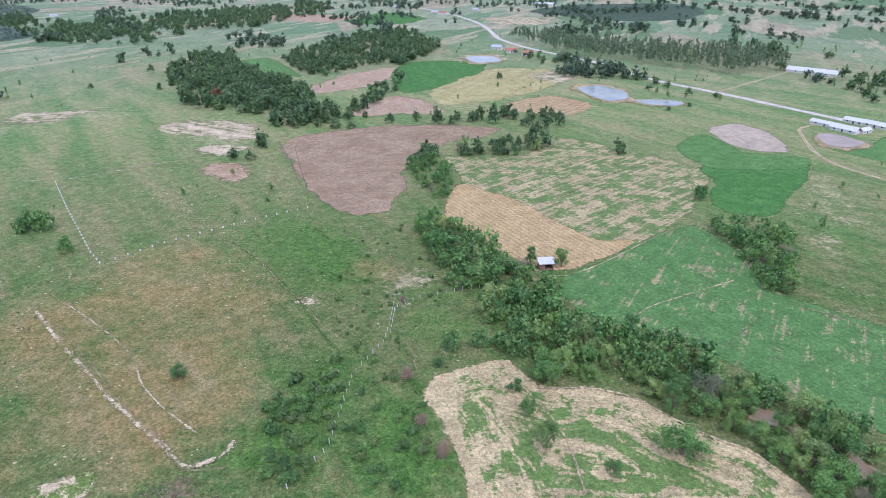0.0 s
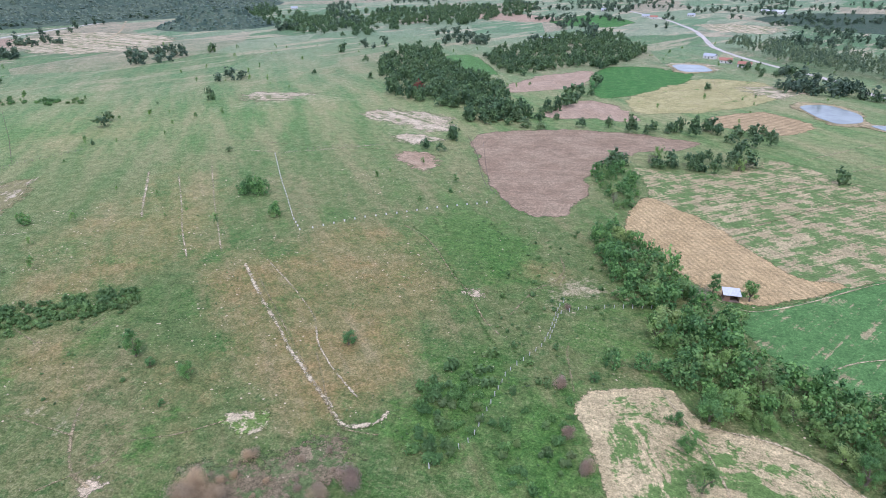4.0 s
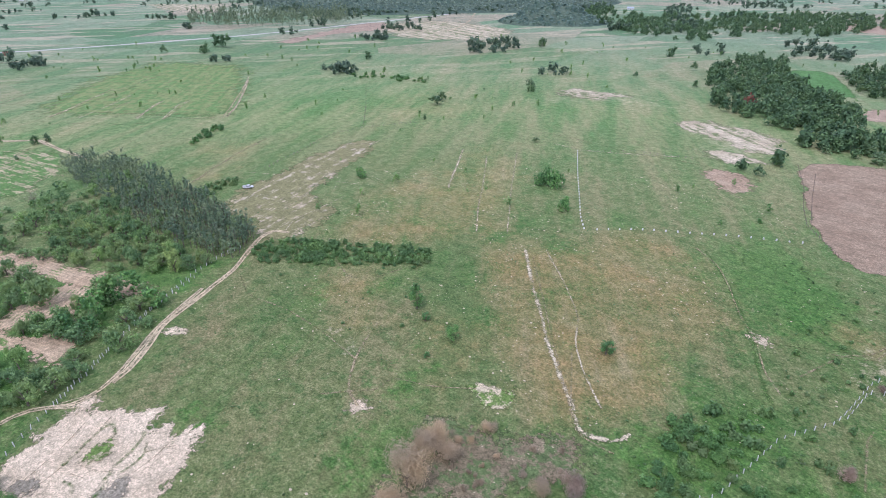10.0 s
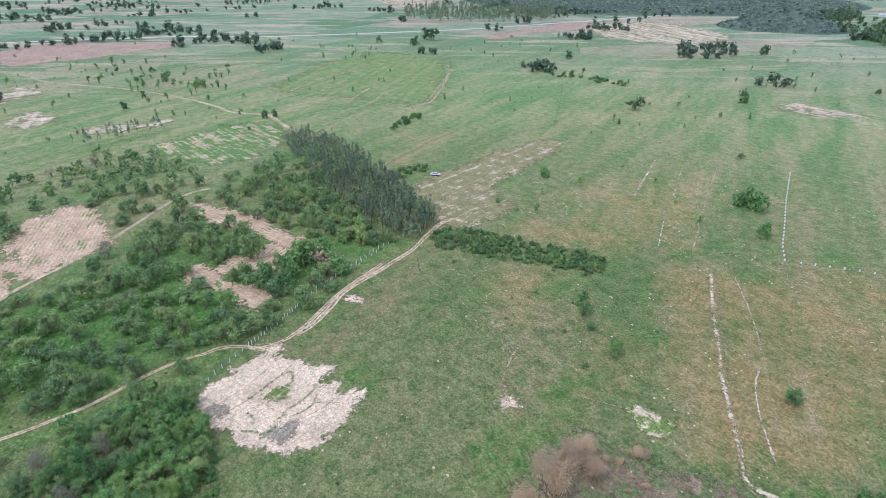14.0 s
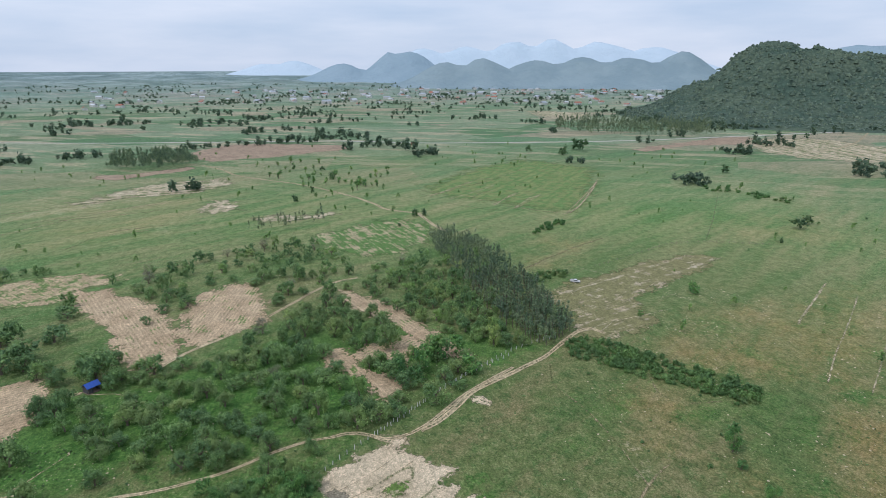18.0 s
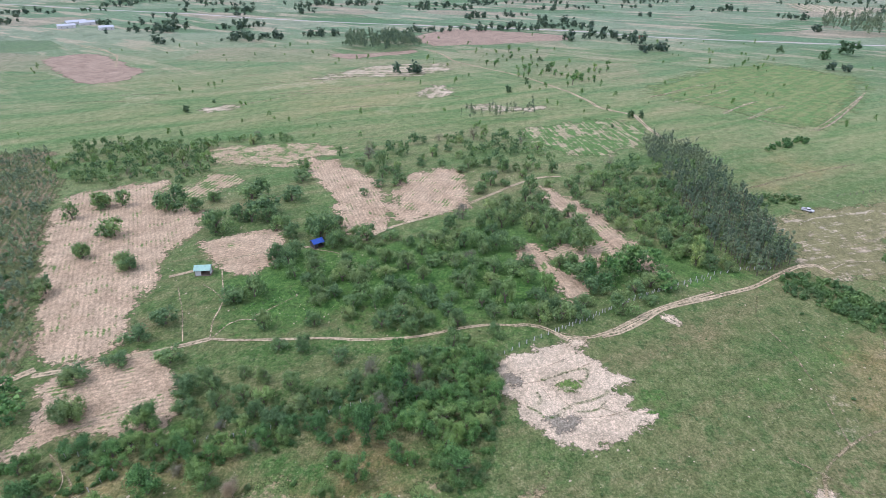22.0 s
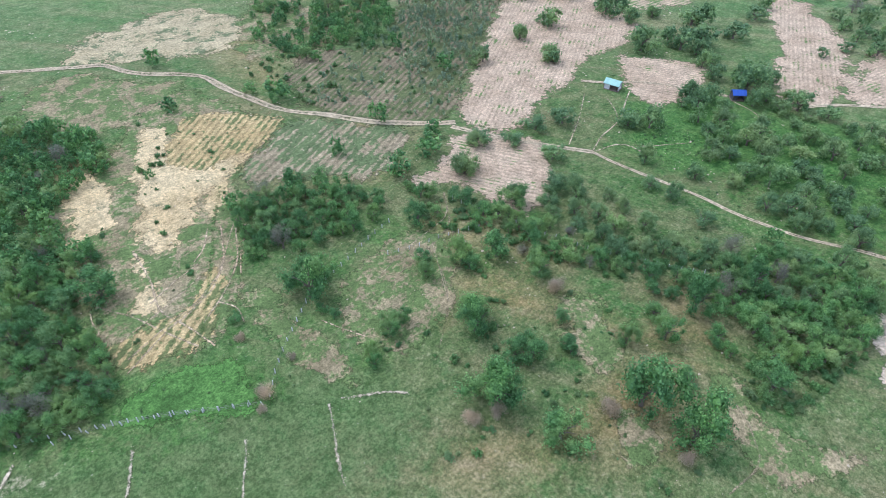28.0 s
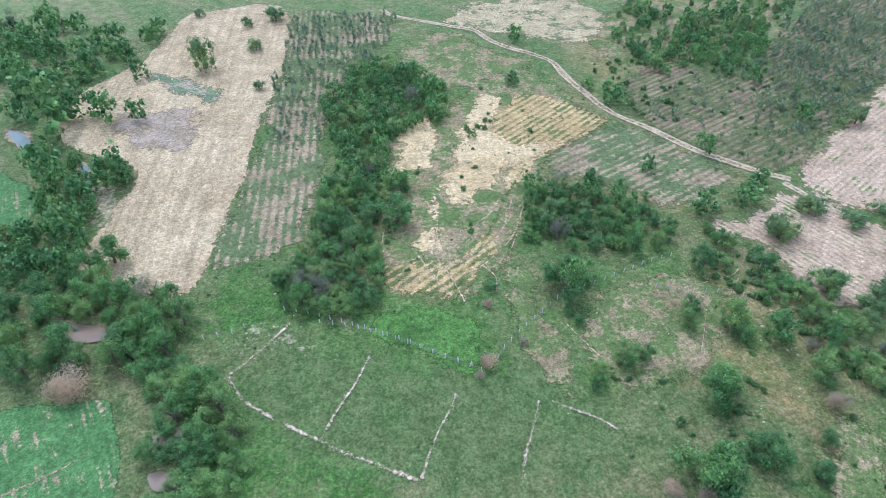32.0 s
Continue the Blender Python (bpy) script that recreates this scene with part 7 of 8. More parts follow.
grow("scrub on the plantation", "shrub", 120, 1.2, 3.5, [(-66, -216), (-124, -247), (-213, -264), (-195, -208), (-129.5, -153.4), (-106.2, -152.5), (-84.3, -187.1)])

settle()

# ---- stone rows, fences ----
stone_mat, n, b = material("pale_stone", 0.9, 0.2)
n.link(n.mix(n.noise(2.0, 5, 0.7), (0.38, 0.31, 0.195), (0.60, 0.51, 0.345)), b.inputs["Base Color"])


def stone_data(seed):
    """One rough stone, about a metre wide."""
    r = random.Random(seed)
    bm = bmesh.new()
    bmesh.ops.create_icosphere(bm, subdivisions=1, radius=0.5)
    for v in bm.verts:
        v.co *= r.uniform(0.7, 1.2)
        v.co.z *= 0.55
    me = bpy.data.meshes.new("stone")
    bm.to_mesh(me)
    bm.free()
    me.materials.append(stone_mat)
    return me


stones = [stone_data(i) for i in range(6)]


def along(pts, gap):
    """Points every gap metres along a bent line, with the way it runs there."""
    left = 0.0
    for (ax, ay), (bx, by) in zip(pts[:-1], pts[1:]):
        d = math.hypot(bx - ax, by - ay)
        s = left
        while s < d:
            yield ax + (bx - ax) * s / d, ay + (by - ay) * s / d, math.atan2(by - ay, bx - ax)
            s += gap
        left = s - d


def stone_row(size, pts):
    strip("stone_line", "rubble", size * 1.1, pts)
    size *= 0.22
    row = thing("stone_row", "low row of pale heaped stones across the grass", "stone row", at=(*pts[0], 0))
    length = sum(math.dist(a, b2) for a, b2 in zip(pts[:-1], pts[1:]))
    vs, fs, base = [], [], 0
    for i, (x, y, t) in enumerate(along(pts, max(size * 1.1, length / 150))):
        if noise.noise(Vector((x * 0.12, y * 0.12, 3))) < -0.22:
            continue
        s = size * rng.uniform(0.3, 1.0)
        ob = part("stone", stones[rng.randrange(6)], None, row)
        ob.location = (x - pts[0][0] + rng.gauss(0, size * 0.9), y - pts[0][1] + rng.gauss(0, size * 0.9), s * 0.1)
        ob.rotation_euler = (0, 0, rng.uniform(0, 6.28))
        ob.scale = (s * rng.uniform(0.9, 1.8), s, s * rng.uniform(0.5, 1.0))


concrete_post = plain("pale_concrete", (0.62, 0.60, 0.55), 0.9)
wood_post = plain("grey_wood", (0.20, 0.16, 0.12), 0.9)
wire_mat = plain("fence_wire", (0.22, 0.21, 0.20), 0.5, 0.7)


def post_data(name, w, h, mat):
    bm = bmesh.new()
    bmesh.ops.create_cube(bm, size=1)
    for v in bm.verts:
        top = v.co.z > 0
        v.co = Vector((v.co.x * w * (0.8 if top else 1), v.co.y * w * (0.8 if top else 1), h if top else -0.2))
    bmesh.ops.bevel(bm, geom=[e for e in bm.edges], offset=w * 0.12, segments=1, affect="EDGES")
    me = bpy.data.meshes.new(name)
    bm.to_mesh(me)
    bm.free()
    me.materials.append(mat)
    return me


POSTS = {
    "concrete": (post_data("post", 0.22, 1.5, concrete_post), "line of pale concrete fence posts with thin wires"),
    "stub": (post_data("post", 0.6, 0.8, concrete_post), "row of short whitewashed stone posts across the pasture"),
    "wooden": (post_data("post", 0.2, 1.4, wood_post), "line of weathered wooden fence posts round a field"),
}


def fence(kind, gap, pts):
    f = thing("fence", POSTS[kind][1], "fence", at=(*pts[0], 0))
    heads = []
    for x, y, t in along(pts, gap):
        p = part("post", POSTS[kind][0], None, f)
        lean = rng.gauss(0, 0.06)
        p.location = (x - pts[0][0], y - pts[0][1], 0)
        p.rotation_euler = (lean, rng.gauss(0, 0.06), t + rng.uniform(-0.3, 0.3))
        p.scale = (1, 1, rng.uniform(0.8, 1.12))
        heads.append((x - pts[0][0], y - pts[0][1]))
    if kind != "stub" and len(heads) > 1:
        for h in (0.55, 1.15):
            v, q = tube([(x, y, h) for x, y in heads], [0.012] * len(heads), 4)
            me = bpy.data.meshes.new("wire")
            me.from_pydata(v, [], q)
            part("wire", me, wire_mat, f)


stone_row(1.2, [(41.1, -82.9), (38.1, -85.3), (32.6, -92.0), (28.9, -96.8)])
stone_row(1.2, [(41.1, -82.9), (37.4, -76.7), (31.5, -72.4), (22.9, -66.6), (20.0, -65.1), (14.8, -61.9), (9.3, -59.4), (0.8, -55.1)])
stone_row(1.0, [(9.8, -85.4), (12.9, -78.4), (17.4, -71.1), (19.8, -65.5)])
stone_row(0.9, [(0.2, -55.3), (-1.8, -60.3), (-3.8, -64.5), (-7.2, -70.1), (-8.5, -73.4)])
stone_row(1.0, [(-25.8, -70.1), (-23.3, -63.9), (-20.9, -59.1), (-18.9, -52.9)])
stone_row(1.0, [(-28.5, -69.7), (-32.9, -67.2), (-37.1, -64.9), (-40.3, -61.9)])
stone_row(2.0, [(-140.1, 175.0), (-122.9, 158.2), (-113.8, 149.5), (-103.9, 140.8), (-95.3, 132.7), (-86.1, 124.8), (-77.8, 117.8), (-69.7, 111.4)])
stone_row(1.8, [(-71.3, 113.7), (-65.9, 107.9), (-62.2, 105.0), (-57.2, 106.6), (-54.0, 109.5), (-53.3, 113.8)])
stone_row(0.9, [(-133.9, 180.9), (-111.1, 163.4), (-94.9, 149.3), (-86.9, 136.3), (-76.6, 126.0), (-68.4, 119.7), (-63.5, 116.3)])
stone_row(1.8, [(-258, 254), (-244, 237), (-221, 209), (-214, 201)])
stone_row(1.0, [(-239, 256), (-204, 216), (-184.1, 192.1), (-165.9, 172.3)])
stone_row(0.8, [(-231, 274), (-193, 226), (-156.0, 181.5)])
stone_row(2.4, [(-553, 257), (-490, 220), (-456, 199), (-435, 182)])
stone_row(0.9, [(-241, 154), (-237, 142), (-232, 121), (-222, 110)])
stone_row(0.8, [(-309, 228), (-285, 191), (-279, 170), (-257, 144), (-244, 122)])
stone_row(0.8, [(-321, 217), (-300, 176), (-295, 152), (-278, 129), (-268, 114)])
stone_row(0.6, [(-307, 136), (-284, 152), (-257, 166), (-249, 171)])
stone_row(2.2, [(-531, 96), (-574, 130), (-579, 139)])
stone_row(2.2, [(-504, 100), (-539, 136), (-561, 155)])
stone_row(2.2, [(-471, 130), (-506, 153), (-519, 166)])
stone_row(2.0, [(-461, 145), (-499, 172), (-504, 180)])
stone_row(1.4, [(-229, 306), (-207, 307), (-192, 316), (-170, 332), (-153, 342)])


fence("concrete", 3.2, [(-36.4, 98.7), (-29.3, 110.8), (-28.3, 122.9), (-26.9, 139.8), (-19.3, 156.3), (-18.4, 166.1), (-17.8, 180.8), (-16.4, 185.8)])
fence("concrete", 3.2, [(-17.8, 161.1), (-17.1, 176.4), (-8.6, 182.6), (2.4, 186.4), (14.7, 190.2)])
fence("concrete", 3.0, [(-164.7, 9.7), (-172.6, 19.2), (-186.9, 33.1), (-200, 50), (-211, 65), (-219, 80), (-221, 91)])
fence("concrete", 3.0, [(-145.4, -10.5), (-154.1, -2.2), (-160.9, 5.0), (-166.6, 11.1), (-173.8, 18.8), (-179.2, 25.2), (-189.3, 36.8), (-196.5, 45.4), (-202, 54), (-209, 66)])
fence("concrete", 3.0, [(-90.3, -107.4), (-93.6, -96.8), (-98.2, -83.7), (-104.6, -68.4), (-111.2, -56.6), (-116.1, -48.9), (-124.3, -38.9), (-127.5, -27.1)])
fence("concrete", 3.0, [(-61.8, -100.0), (-69.8, -97.4), (-75.7, -96.8), (-82.3, -94.7), (-88.9, -92.6)])
fence("concrete", 3.0, [(30.6, -101.5), (24.5, -99.8), (13.1, -94.5), (3.3, -89.8), (-7.3, -83.5), (-16.9, -77.5)])
fence("concrete", 3.0, [(-17.0, -79.7), (-21.1, -85.0), (-27.5, -91.1), (-39.5, -101.1), (-49.7, -103.9), (-62.4, -108.9), (-70.9, -111.0)])
fence("concrete", 3.0, [(-90.2, -107.3), (-92.3, -101.6), (-95.2, -93.4), (-97.7, -85.1), (-98.9, -79.5), (-102.9, -72.9)])
fence("concrete", 3.2, [(21.8, -96.6), (13.8, -94.5), (3.9, -89.7), (-3.0, -85.8), (-8.5, -82.2), (-15.7, -79.4)])
fence("concrete", 3.2, [(48.5, -94.1), (42.2, -95.1), (39.1, -96.9)])
fence("stub", 4.2, [(-208, 304), (-181, 267), (-161, 241), (-146, 221), (-136, 210)])
fence("stub", 5.0, [(-132, 214), (-123, 224), (-115, 232), (-105, 239), (-91, 250), (-76, 260), (-64, 267)])
fence("wooden", 3.0, [(-106, 375), (-90, 338), (-79, 306), (-71, 287), (-61, 275), (-50, 262)])
fence("wooden", 3.5, [(-93, 364), (-81, 323), (-70, 289)])
fence("wooden", 4.0, [(-307, 146), (-320, 173), (-341, 211), (-342, 238), (-327, 277)])
fence("wooden", 4.0, [(-469, 334), (-395, 280), (-347, 243)])
fence("wooden", 4.0, [(-153, 342), (-184, 328), (-204, 308)])


# ---- buildings and the pickup ----


def box(x0, y0, z0, x1, y1, z1, bevel=0.0):
    bm = bmesh.new()
    bmesh.ops.create_cube(bm, size=1)
    for v in bm.verts:
        v.co = Vector(((x0 + x1) / 2 + v.co.x * (x1 - x0), (y0 + y1) / 2 + v.co.y * (y1 - y0), (z0 + z1) / 2 + v.co.z * (z1 - z0)))
    if bevel:
        bmesh.ops.bevel(bm, geom=[e for e in bm.edges], offset=bevel, segments=2, affect="EDGES")
    me = bpy.data.meshes.new("piece")
    bm.to_mesh(me)
    bm.free()
    return me


def gable(w, d, eave, top, over=0.4, thick=0.12, lip=0.0):
    """A pitched roof of two sloping sheets; the ridge runs along x."""
    bm = bmesh.new()
    hw, hd = w / 2 + over, d / 2 + over
    low = eave - (top - eave) * over / (d / 2)
    ring = [(-hd, low), (0, top), (hd, low), (hd, low + thick), (0, top + thick), (-hd, low + thick)]
    sides = [[bm.verts.new((sx * hw, y, z)) for y, z in ring] for sx in (-1, 1)]
    for i in range(6):
        j = (i + 1) % 6
        bm.faces.new((sides[0][i], sides[0][j], sides[1][j], sides[1][i]))
    bm.faces.new(sides[0][::-1])
    bm.faces.new(sides[1])
    me = bpy.data.meshes.new("roof")
    bm.to_mesh(me)
    bm.free()
    return me


def shed_roof(w, d, front, back, over=0.5, ribs=0):
    bm = bmesh.new()
    hw, hd = w / 2 + over, d / 2 + over
    for z in (0, 0.1):
        for x, y, h in ((-hw, -hd, front), (hw, -hd, front), (hw, hd, back), (-hw, hd, back)):
            bm.verts.new((x, y, h + z))
    v = list(bm.verts)
    for q in ((3, 2, 1, 0), (4, 5, 6, 7), (0, 1, 5, 4), (1, 2, 6, 5), (2, 3, 7, 6), (3, 0, 4, 7)):
        bm.faces.new([v[i] for i in q])
    me = bpy.data.meshes.new("roof")
    bm.to_mesh(me)
    bm.free()
    return me


def roof_material(name, colour, rough=0.45, gap=0.5):
    m, n, b = material(name, rough, 0.4)
    co = n.t.nodes.new("ShaderNodeTexCoord")
    wave = n.t.nodes.new("ShaderNodeTexWave")
    wave.bands_direction = "X"
    wave.inputs["Scale"].default_value = 0.314 / gap
    n.link(co.outputs["Object"], wave.inputs["Vector"])
    c = n.mix(n.step(n.noise(0.8, 5, 0.7), 0.4, 0.75, 0, 0.5), colour, tuple(x * 0.6 for x in colour))
    c = n.mix(n.math("MULTIPLY", wave.outputs["Fac"], 0.2), c, tuple(x * 0.5 for x in colour))
    n.link(c, b.inputs["Base Color"])
    bumped(n, b, wave.outputs["Fac"], 0.4, 0.06)
    return m


tin_white = roof_material("white_tin", (0.60, 0.62, 0.63))
tin_green = roof_material("green_tin", (0.32, 0.55, 0.43))
tarp_blue = roof_material("blue_tarpaulin", (0.035, 0.10, 0.42), 0.4, 1.2)
tin_grey = roof_material("grey_tin", (0.42, 0.45, 0.48))
tile_red = roof_material("red_tiles", (0.42, 0.19, 0.13), 0.8, 0.3)
wall_white = plain("whitewash", (0.70, 0.68, 0.63), 0.9)
wall_brick = plain("brown_boards", (0.26, 0.15, 0.10), 0.9)
wall_dark = plain("dark_boards", (0.09, 0.085, 0.09), 0.9)
glass_dark = plain("dark_window", (0.03, 0.035, 0.04), 0.15)
earth_dark = plain("trodden_earth", (0.22, 0.16, 0.12), 0.95)


def hut(x, y, turn, w, d, h, roof_mat, wall_mat, label, lean=False):
    """A small field hut: corner posts, board walls on three sides, a door opening and a sheet roof."""
    ob = thing("hut", label, "hut")
    ob.matrix_basis = pose(x, y, 0.05, 0, 0, turn)
    for sx in (-1, 1):
        for sy in (-1, 1):
            part("post", box(sx * w / 2 - 0.08, sy * d / 2 - 0.08, 0, sx * w / 2 + 0.08, sy * d / 2 + 0.08, h), wood_post, ob)
    part("wall", box(-w / 2, d / 2 - 0.1, 0.1, w / 2, d / 2, h - 0.1), wall_mat, ob)
    part("wall", box(-w / 2, -d / 2, 0.1, -w / 2 + 0.1, d / 2 - 0.1, h - 0.1), wall_mat, ob)
    part("wall", box(w / 2 - 0.1, -d / 2, 0.1, w / 2, d / 2 - 0.1, h * 0.5), wall_mat, ob)
    part("wall", box(-w / 2 + 0.1, -d / 2, 0.1, -w * 0.1, -d / 2 + 0.1, h - 0.1), wall_mat, ob)
    part("floor_slab", box(-w / 2 - 0.3, -d / 2 - 0.3, -0.1, w / 2 + 0.3, d / 2 + 0.3, 0.1), earth_dark, ob)
    part("roof", shed_roof(w, d, h + 0.1, h + 0.9) if lean else gable(w, d, h, h + d * 0.32), roof_mat, ob)
    return ob


def house_model(w, d, h, roof_mat, wall_mat, label, name="house"):
    """A plain house with its walls, gable roof, door and two windows."""
    ob = thing(name, label, name.replace("_", " ").split()[-1])
    part("wall", box(-w / 2, -d / 2, -0.5, w / 2, d / 2, h), wall_mat, ob)
    part("roof", gable(w, d, h, h + d * 0.28), roof_mat, ob)
    part("door", box(-0.5, -d / 2 - 0.05, 0, 0.5, -d / 2 + 0.02, 2.1), wall_dark, ob)
    for s in (-1, 1):
        part("window", box(s * w * 0.3 - 0.6, -d / 2 - 0.05, 1.0, s * w * 0.3 + 0.6, -d / 2 + 0.02, 2.1), glass_dark, ob)
    return ob



paint_white = plain("white_car_paint", (0.75, 0.75, 0.74), 0.25, 0.0, 0.05)
rubber = plain("tyre_rubber", (0.03, 0.03, 0.03), 0.8)
steel = plain("bright_steel", (0.55, 0.55, 0.55), 0.3, 0.9)
lamp_red = plain("red_lamp", (0.45, 0.03, 0.02), 0.3)


def disc(r, w, mat, name, sides=16):
    v, f = tube([(0, -w / 2, 0), (0, w / 2, 0)], [r, r], sides)
    f += [tuple(range(sides)), tuple(range(2 * sides - 1, sides - 1, -1))]
    me = bpy.data.meshes.new(name)
    me.from_pydata(v, [], f)
    me.materials.append(mat)
    return me


def pickup(x, y, turn):
    """A white pickup seen from above: body, bonnet, cabin, open load bed, lamps and wheels."""
    ob = thing("pickup_truck", "white pickup truck parked on the worn pasture", "car")
    ob.matrix_basis = pose(x, y, 0.08, 0, 0, turn)
    part("body", box(-2.6, -0.9, 0.45, 2.6, 0.9, 0.95, 0.12), paint_white, ob)
    part("bonnet", box(1.25, -0.82, 0.9, 2.5, 0.82, 1.12, 0.08), paint_white, ob)
    part("cabin", box(-0.75, -0.78, 0.92, 1.2, 0.78, 1.75, 0.22), paint_white, ob)
    part("windscreen", box(0.9, -0.66, 1.12, 1.235, 0.66, 1.6, 0.05), glass_dark, ob)
    part("rear_window", box(-0.79, -0.6, 1.15, -0.6, 0.6, 1.58, 0.03), glass_dark, ob)
    for s in (-1, 1):
        part("side_window", box(-0.5, s * 0.79 - 0.02, 1.15, 0.95, s * 0.79 + 0.02, 1.58), glass_dark, ob)
        part("bed_side", box(-2.58, s * 0.82 - 0.06, 0.94, -0.85, s * 0.82 + 0.06, 1.3, 0.03), paint_white, ob)
        part("headlight", box(2.55, s * 0.65 - 0.18, 0.75, 2.63, s * 0.65 + 0.18, 0.92), steel, ob)
        part("tail_light", box(-2.64, s * 0.75 - 0.1, 0.8, -2.58, s * 0.75 + 0.1, 1.15), lamp_red, ob)
        for wx in (-1.6, 1.65):
            w = part("wheel", disc(0.38, 0.26, rubber, "wheel"), None, ob)
            w.location = (wx, s * 0.8, 0.36)
            r = part("rim", disc(0.22, 0.28, steel, "rim"), None, w)
    part("tailgate", box(-2.62, -0.8, 0.94, -2.52, 0.8, 1.3, 0.03), paint_white, ob)
    part("load_floor", box(-2.5, -0.76, 0.93, -0.85, 0.76, 0.97), wall_dark, ob)
    part("bumper", box(2.55, -0.85, 0.42, 2.72, 0.85, 0.65, 0.05), steel, ob)


hut(38.6, 204.6, 4, 5.0, 3.6, 2.4, tin_white, wall_brick, "small field hut with a pale tin roof and brown boards", True)
hut(-180.7, -121.9, -254, 5.4, 3.6, 2.4, tin_green, wall_white, "small orchard hut with a pale green tin roof")
hut(-209.9, -88.0, -222, 4.2, 3.4, 2.4, tarp_blue, wall_dark, "dark orchard hut under a bright blue tarpaulin roof")
house_model(20, 5, 2.2, tin_white, wall_white, "low farm barn with a long white tin roof", "barn").matrix_basis = pose(261, 406, float(rise(483)), 0, 0, -58)
house_model(17, 7, 2.2, tin_white, wall_white, "low farm barn with a long white tin roof", "barn").matrix_basis = pose(266, 393, float(rise(474)), 0, 0, -59)
house_model(13, 6, 2.2, tin_white, wall_white, "low farm barn with a long white tin roof", "barn").matrix_basis = pose(285, 413, float(rise(502)), 0, 0, -55)
house_model(16, 6, 2.2, tin_white, wall_white, "low farm barn with a long white tin roof", "barn").matrix_basis = pose(293, 402, float(rise(498)), 0, 0, -61)
house_model(9, 5, 2.2, tin_white, wall_white, "low farm barn with a long white tin roof", "barn").matrix_basis = pose(276, 389, float(rise(477)), 0, 0, 25)
house_model(44, 10, 2.4, tin_white, wall_white, "low farm barn with a long white tin roof", "barn").matrix_basis = pose(356, 597, float(rise(695)), 0, 0, -45)
house_model(24, 8, 4, tin_white, wall_white, "low farm barn with a long white tin roof", "barn").matrix_basis = pose(-852, -721, float(rise(1116)), 0, 0, -220)
house_model(28, 8, 4, tin_white, wall_white, "low farm barn with a long white tin roof", "barn").matrix_basis = pose(-900, -719, float(rise(1152)), 0, 0, -221)
house_model(20, 8, 4, tin_white, wall_white, "low farm barn with a long white tin roof", "barn").matrix_basis = pose(-846, -650, float(rise(1066)), 0, 0, -222)
house_model(13, 8, 3.2, tin_grey, wall_white, "white village house beside the road with a pitched roof", "house").matrix_basis = pose(66, 772, float(rise(775)), 0, 0, -25)
house_model(13, 8, 3.2, tile_red, wall_white, "white village house beside the road with a pitched roof", "house").matrix_basis = pose(80, 744, float(rise(749)), 0, 0, -1)
house_model(13, 8, 3.2, tile_red, wall_white, "white village house beside the road with a pitched roof", "house").matrix_basis = pose(97, 722, float(rise(729)), 0, 0, -13)
house_model(13, 8, 3.2, tin_grey, wall_white, "white village house beside the road with a pitched roof", "house").matrix_basis = pose(-100, 1360, float(rise(1364)), 0, 0, 4)
house_model(13, 8, 3.2, tin_grey, wall_white, "white village house beside the road with a pitched roof", "house").matrix_basis = pose(-16, 1251, float(rise(1252)), 0, 0, -9)
house_model(13, 8, 3.2, tile_red, wall_white, "white village house beside the road with a pitched roof", "house").matrix_basis = pose(-2, 1227, float(rise(1227)), 0, 0, 3)
house_model(13, 8, 3.2, tin_grey, wall_white, "white village house beside the road with a pitched roof", "house").matrix_basis = pose(65, 1293, float(rise(1295)), 0, 0, -21)
house_model(44, 12, 4, tin_white, wall_white, "low farm barn with a long white tin roof", "barn").matrix_basis = pose(218, 1388, float(rise(1405)), 0, 0, -4)
house_model(22, 10, 3.5, tin_white, wall_white, "long white house among dark trees", "house").matrix_basis = pose(-133, 861, float(rise(872)), 0, 0, -1)
house_model(14, 8, 3.5, tin_grey, wall_white, "white village house at the edge of a wood", "house").matrix_basis = pose(-744, 1228, float(rise(1436)), 0, 0, 31)
house_model(9, 6, 3, tile_red, wall_brick, "small red-roofed house beside the highway", "house").matrix_basis = pose(-889, 122, float(rise(897)), 0, 0, 92)
house_model(30, 14, 6, tin_white, wall_white, "large white house on the far plain", "house").matrix_basis = pose(-2607, 655, float(rise(2688)), 0, 0, 76)
house_model(26, 14, 6, tin_white, wall_white, "large white house on the far plain", "house").matrix_basis = pose(-2585, 702, float(rise(2679)), 0, 0, 85)
house_model(34, 14, 6, tin_white, wall_white, "large white house on the far plain", "house").matrix_basis = pose(-3280, 519, float(rise(3320)), 0, 0, 86)
house_model(60, 16, 5, tin_white, wall_white, "long white greenhouse shed on the far plain", "barn").matrix_basis = pose(-3050, -1840, float(rise(3562)), 0, 0, -239)
house_model(60, 16, 5, tin_white, wall_white, "long white greenhouse shed on the far plain", "barn").matrix_basis = pose(-3903, -1971, float(rise(4373)), 0, 0, -243)
house_model(30, 9, 4, tin_white, wall_white, "long white shed beside the highway", "barn").matrix_basis = pose(-900, -743, float(rise(1167)), 0, 0, -210)
pickup(-284.4, 124.5, 58)


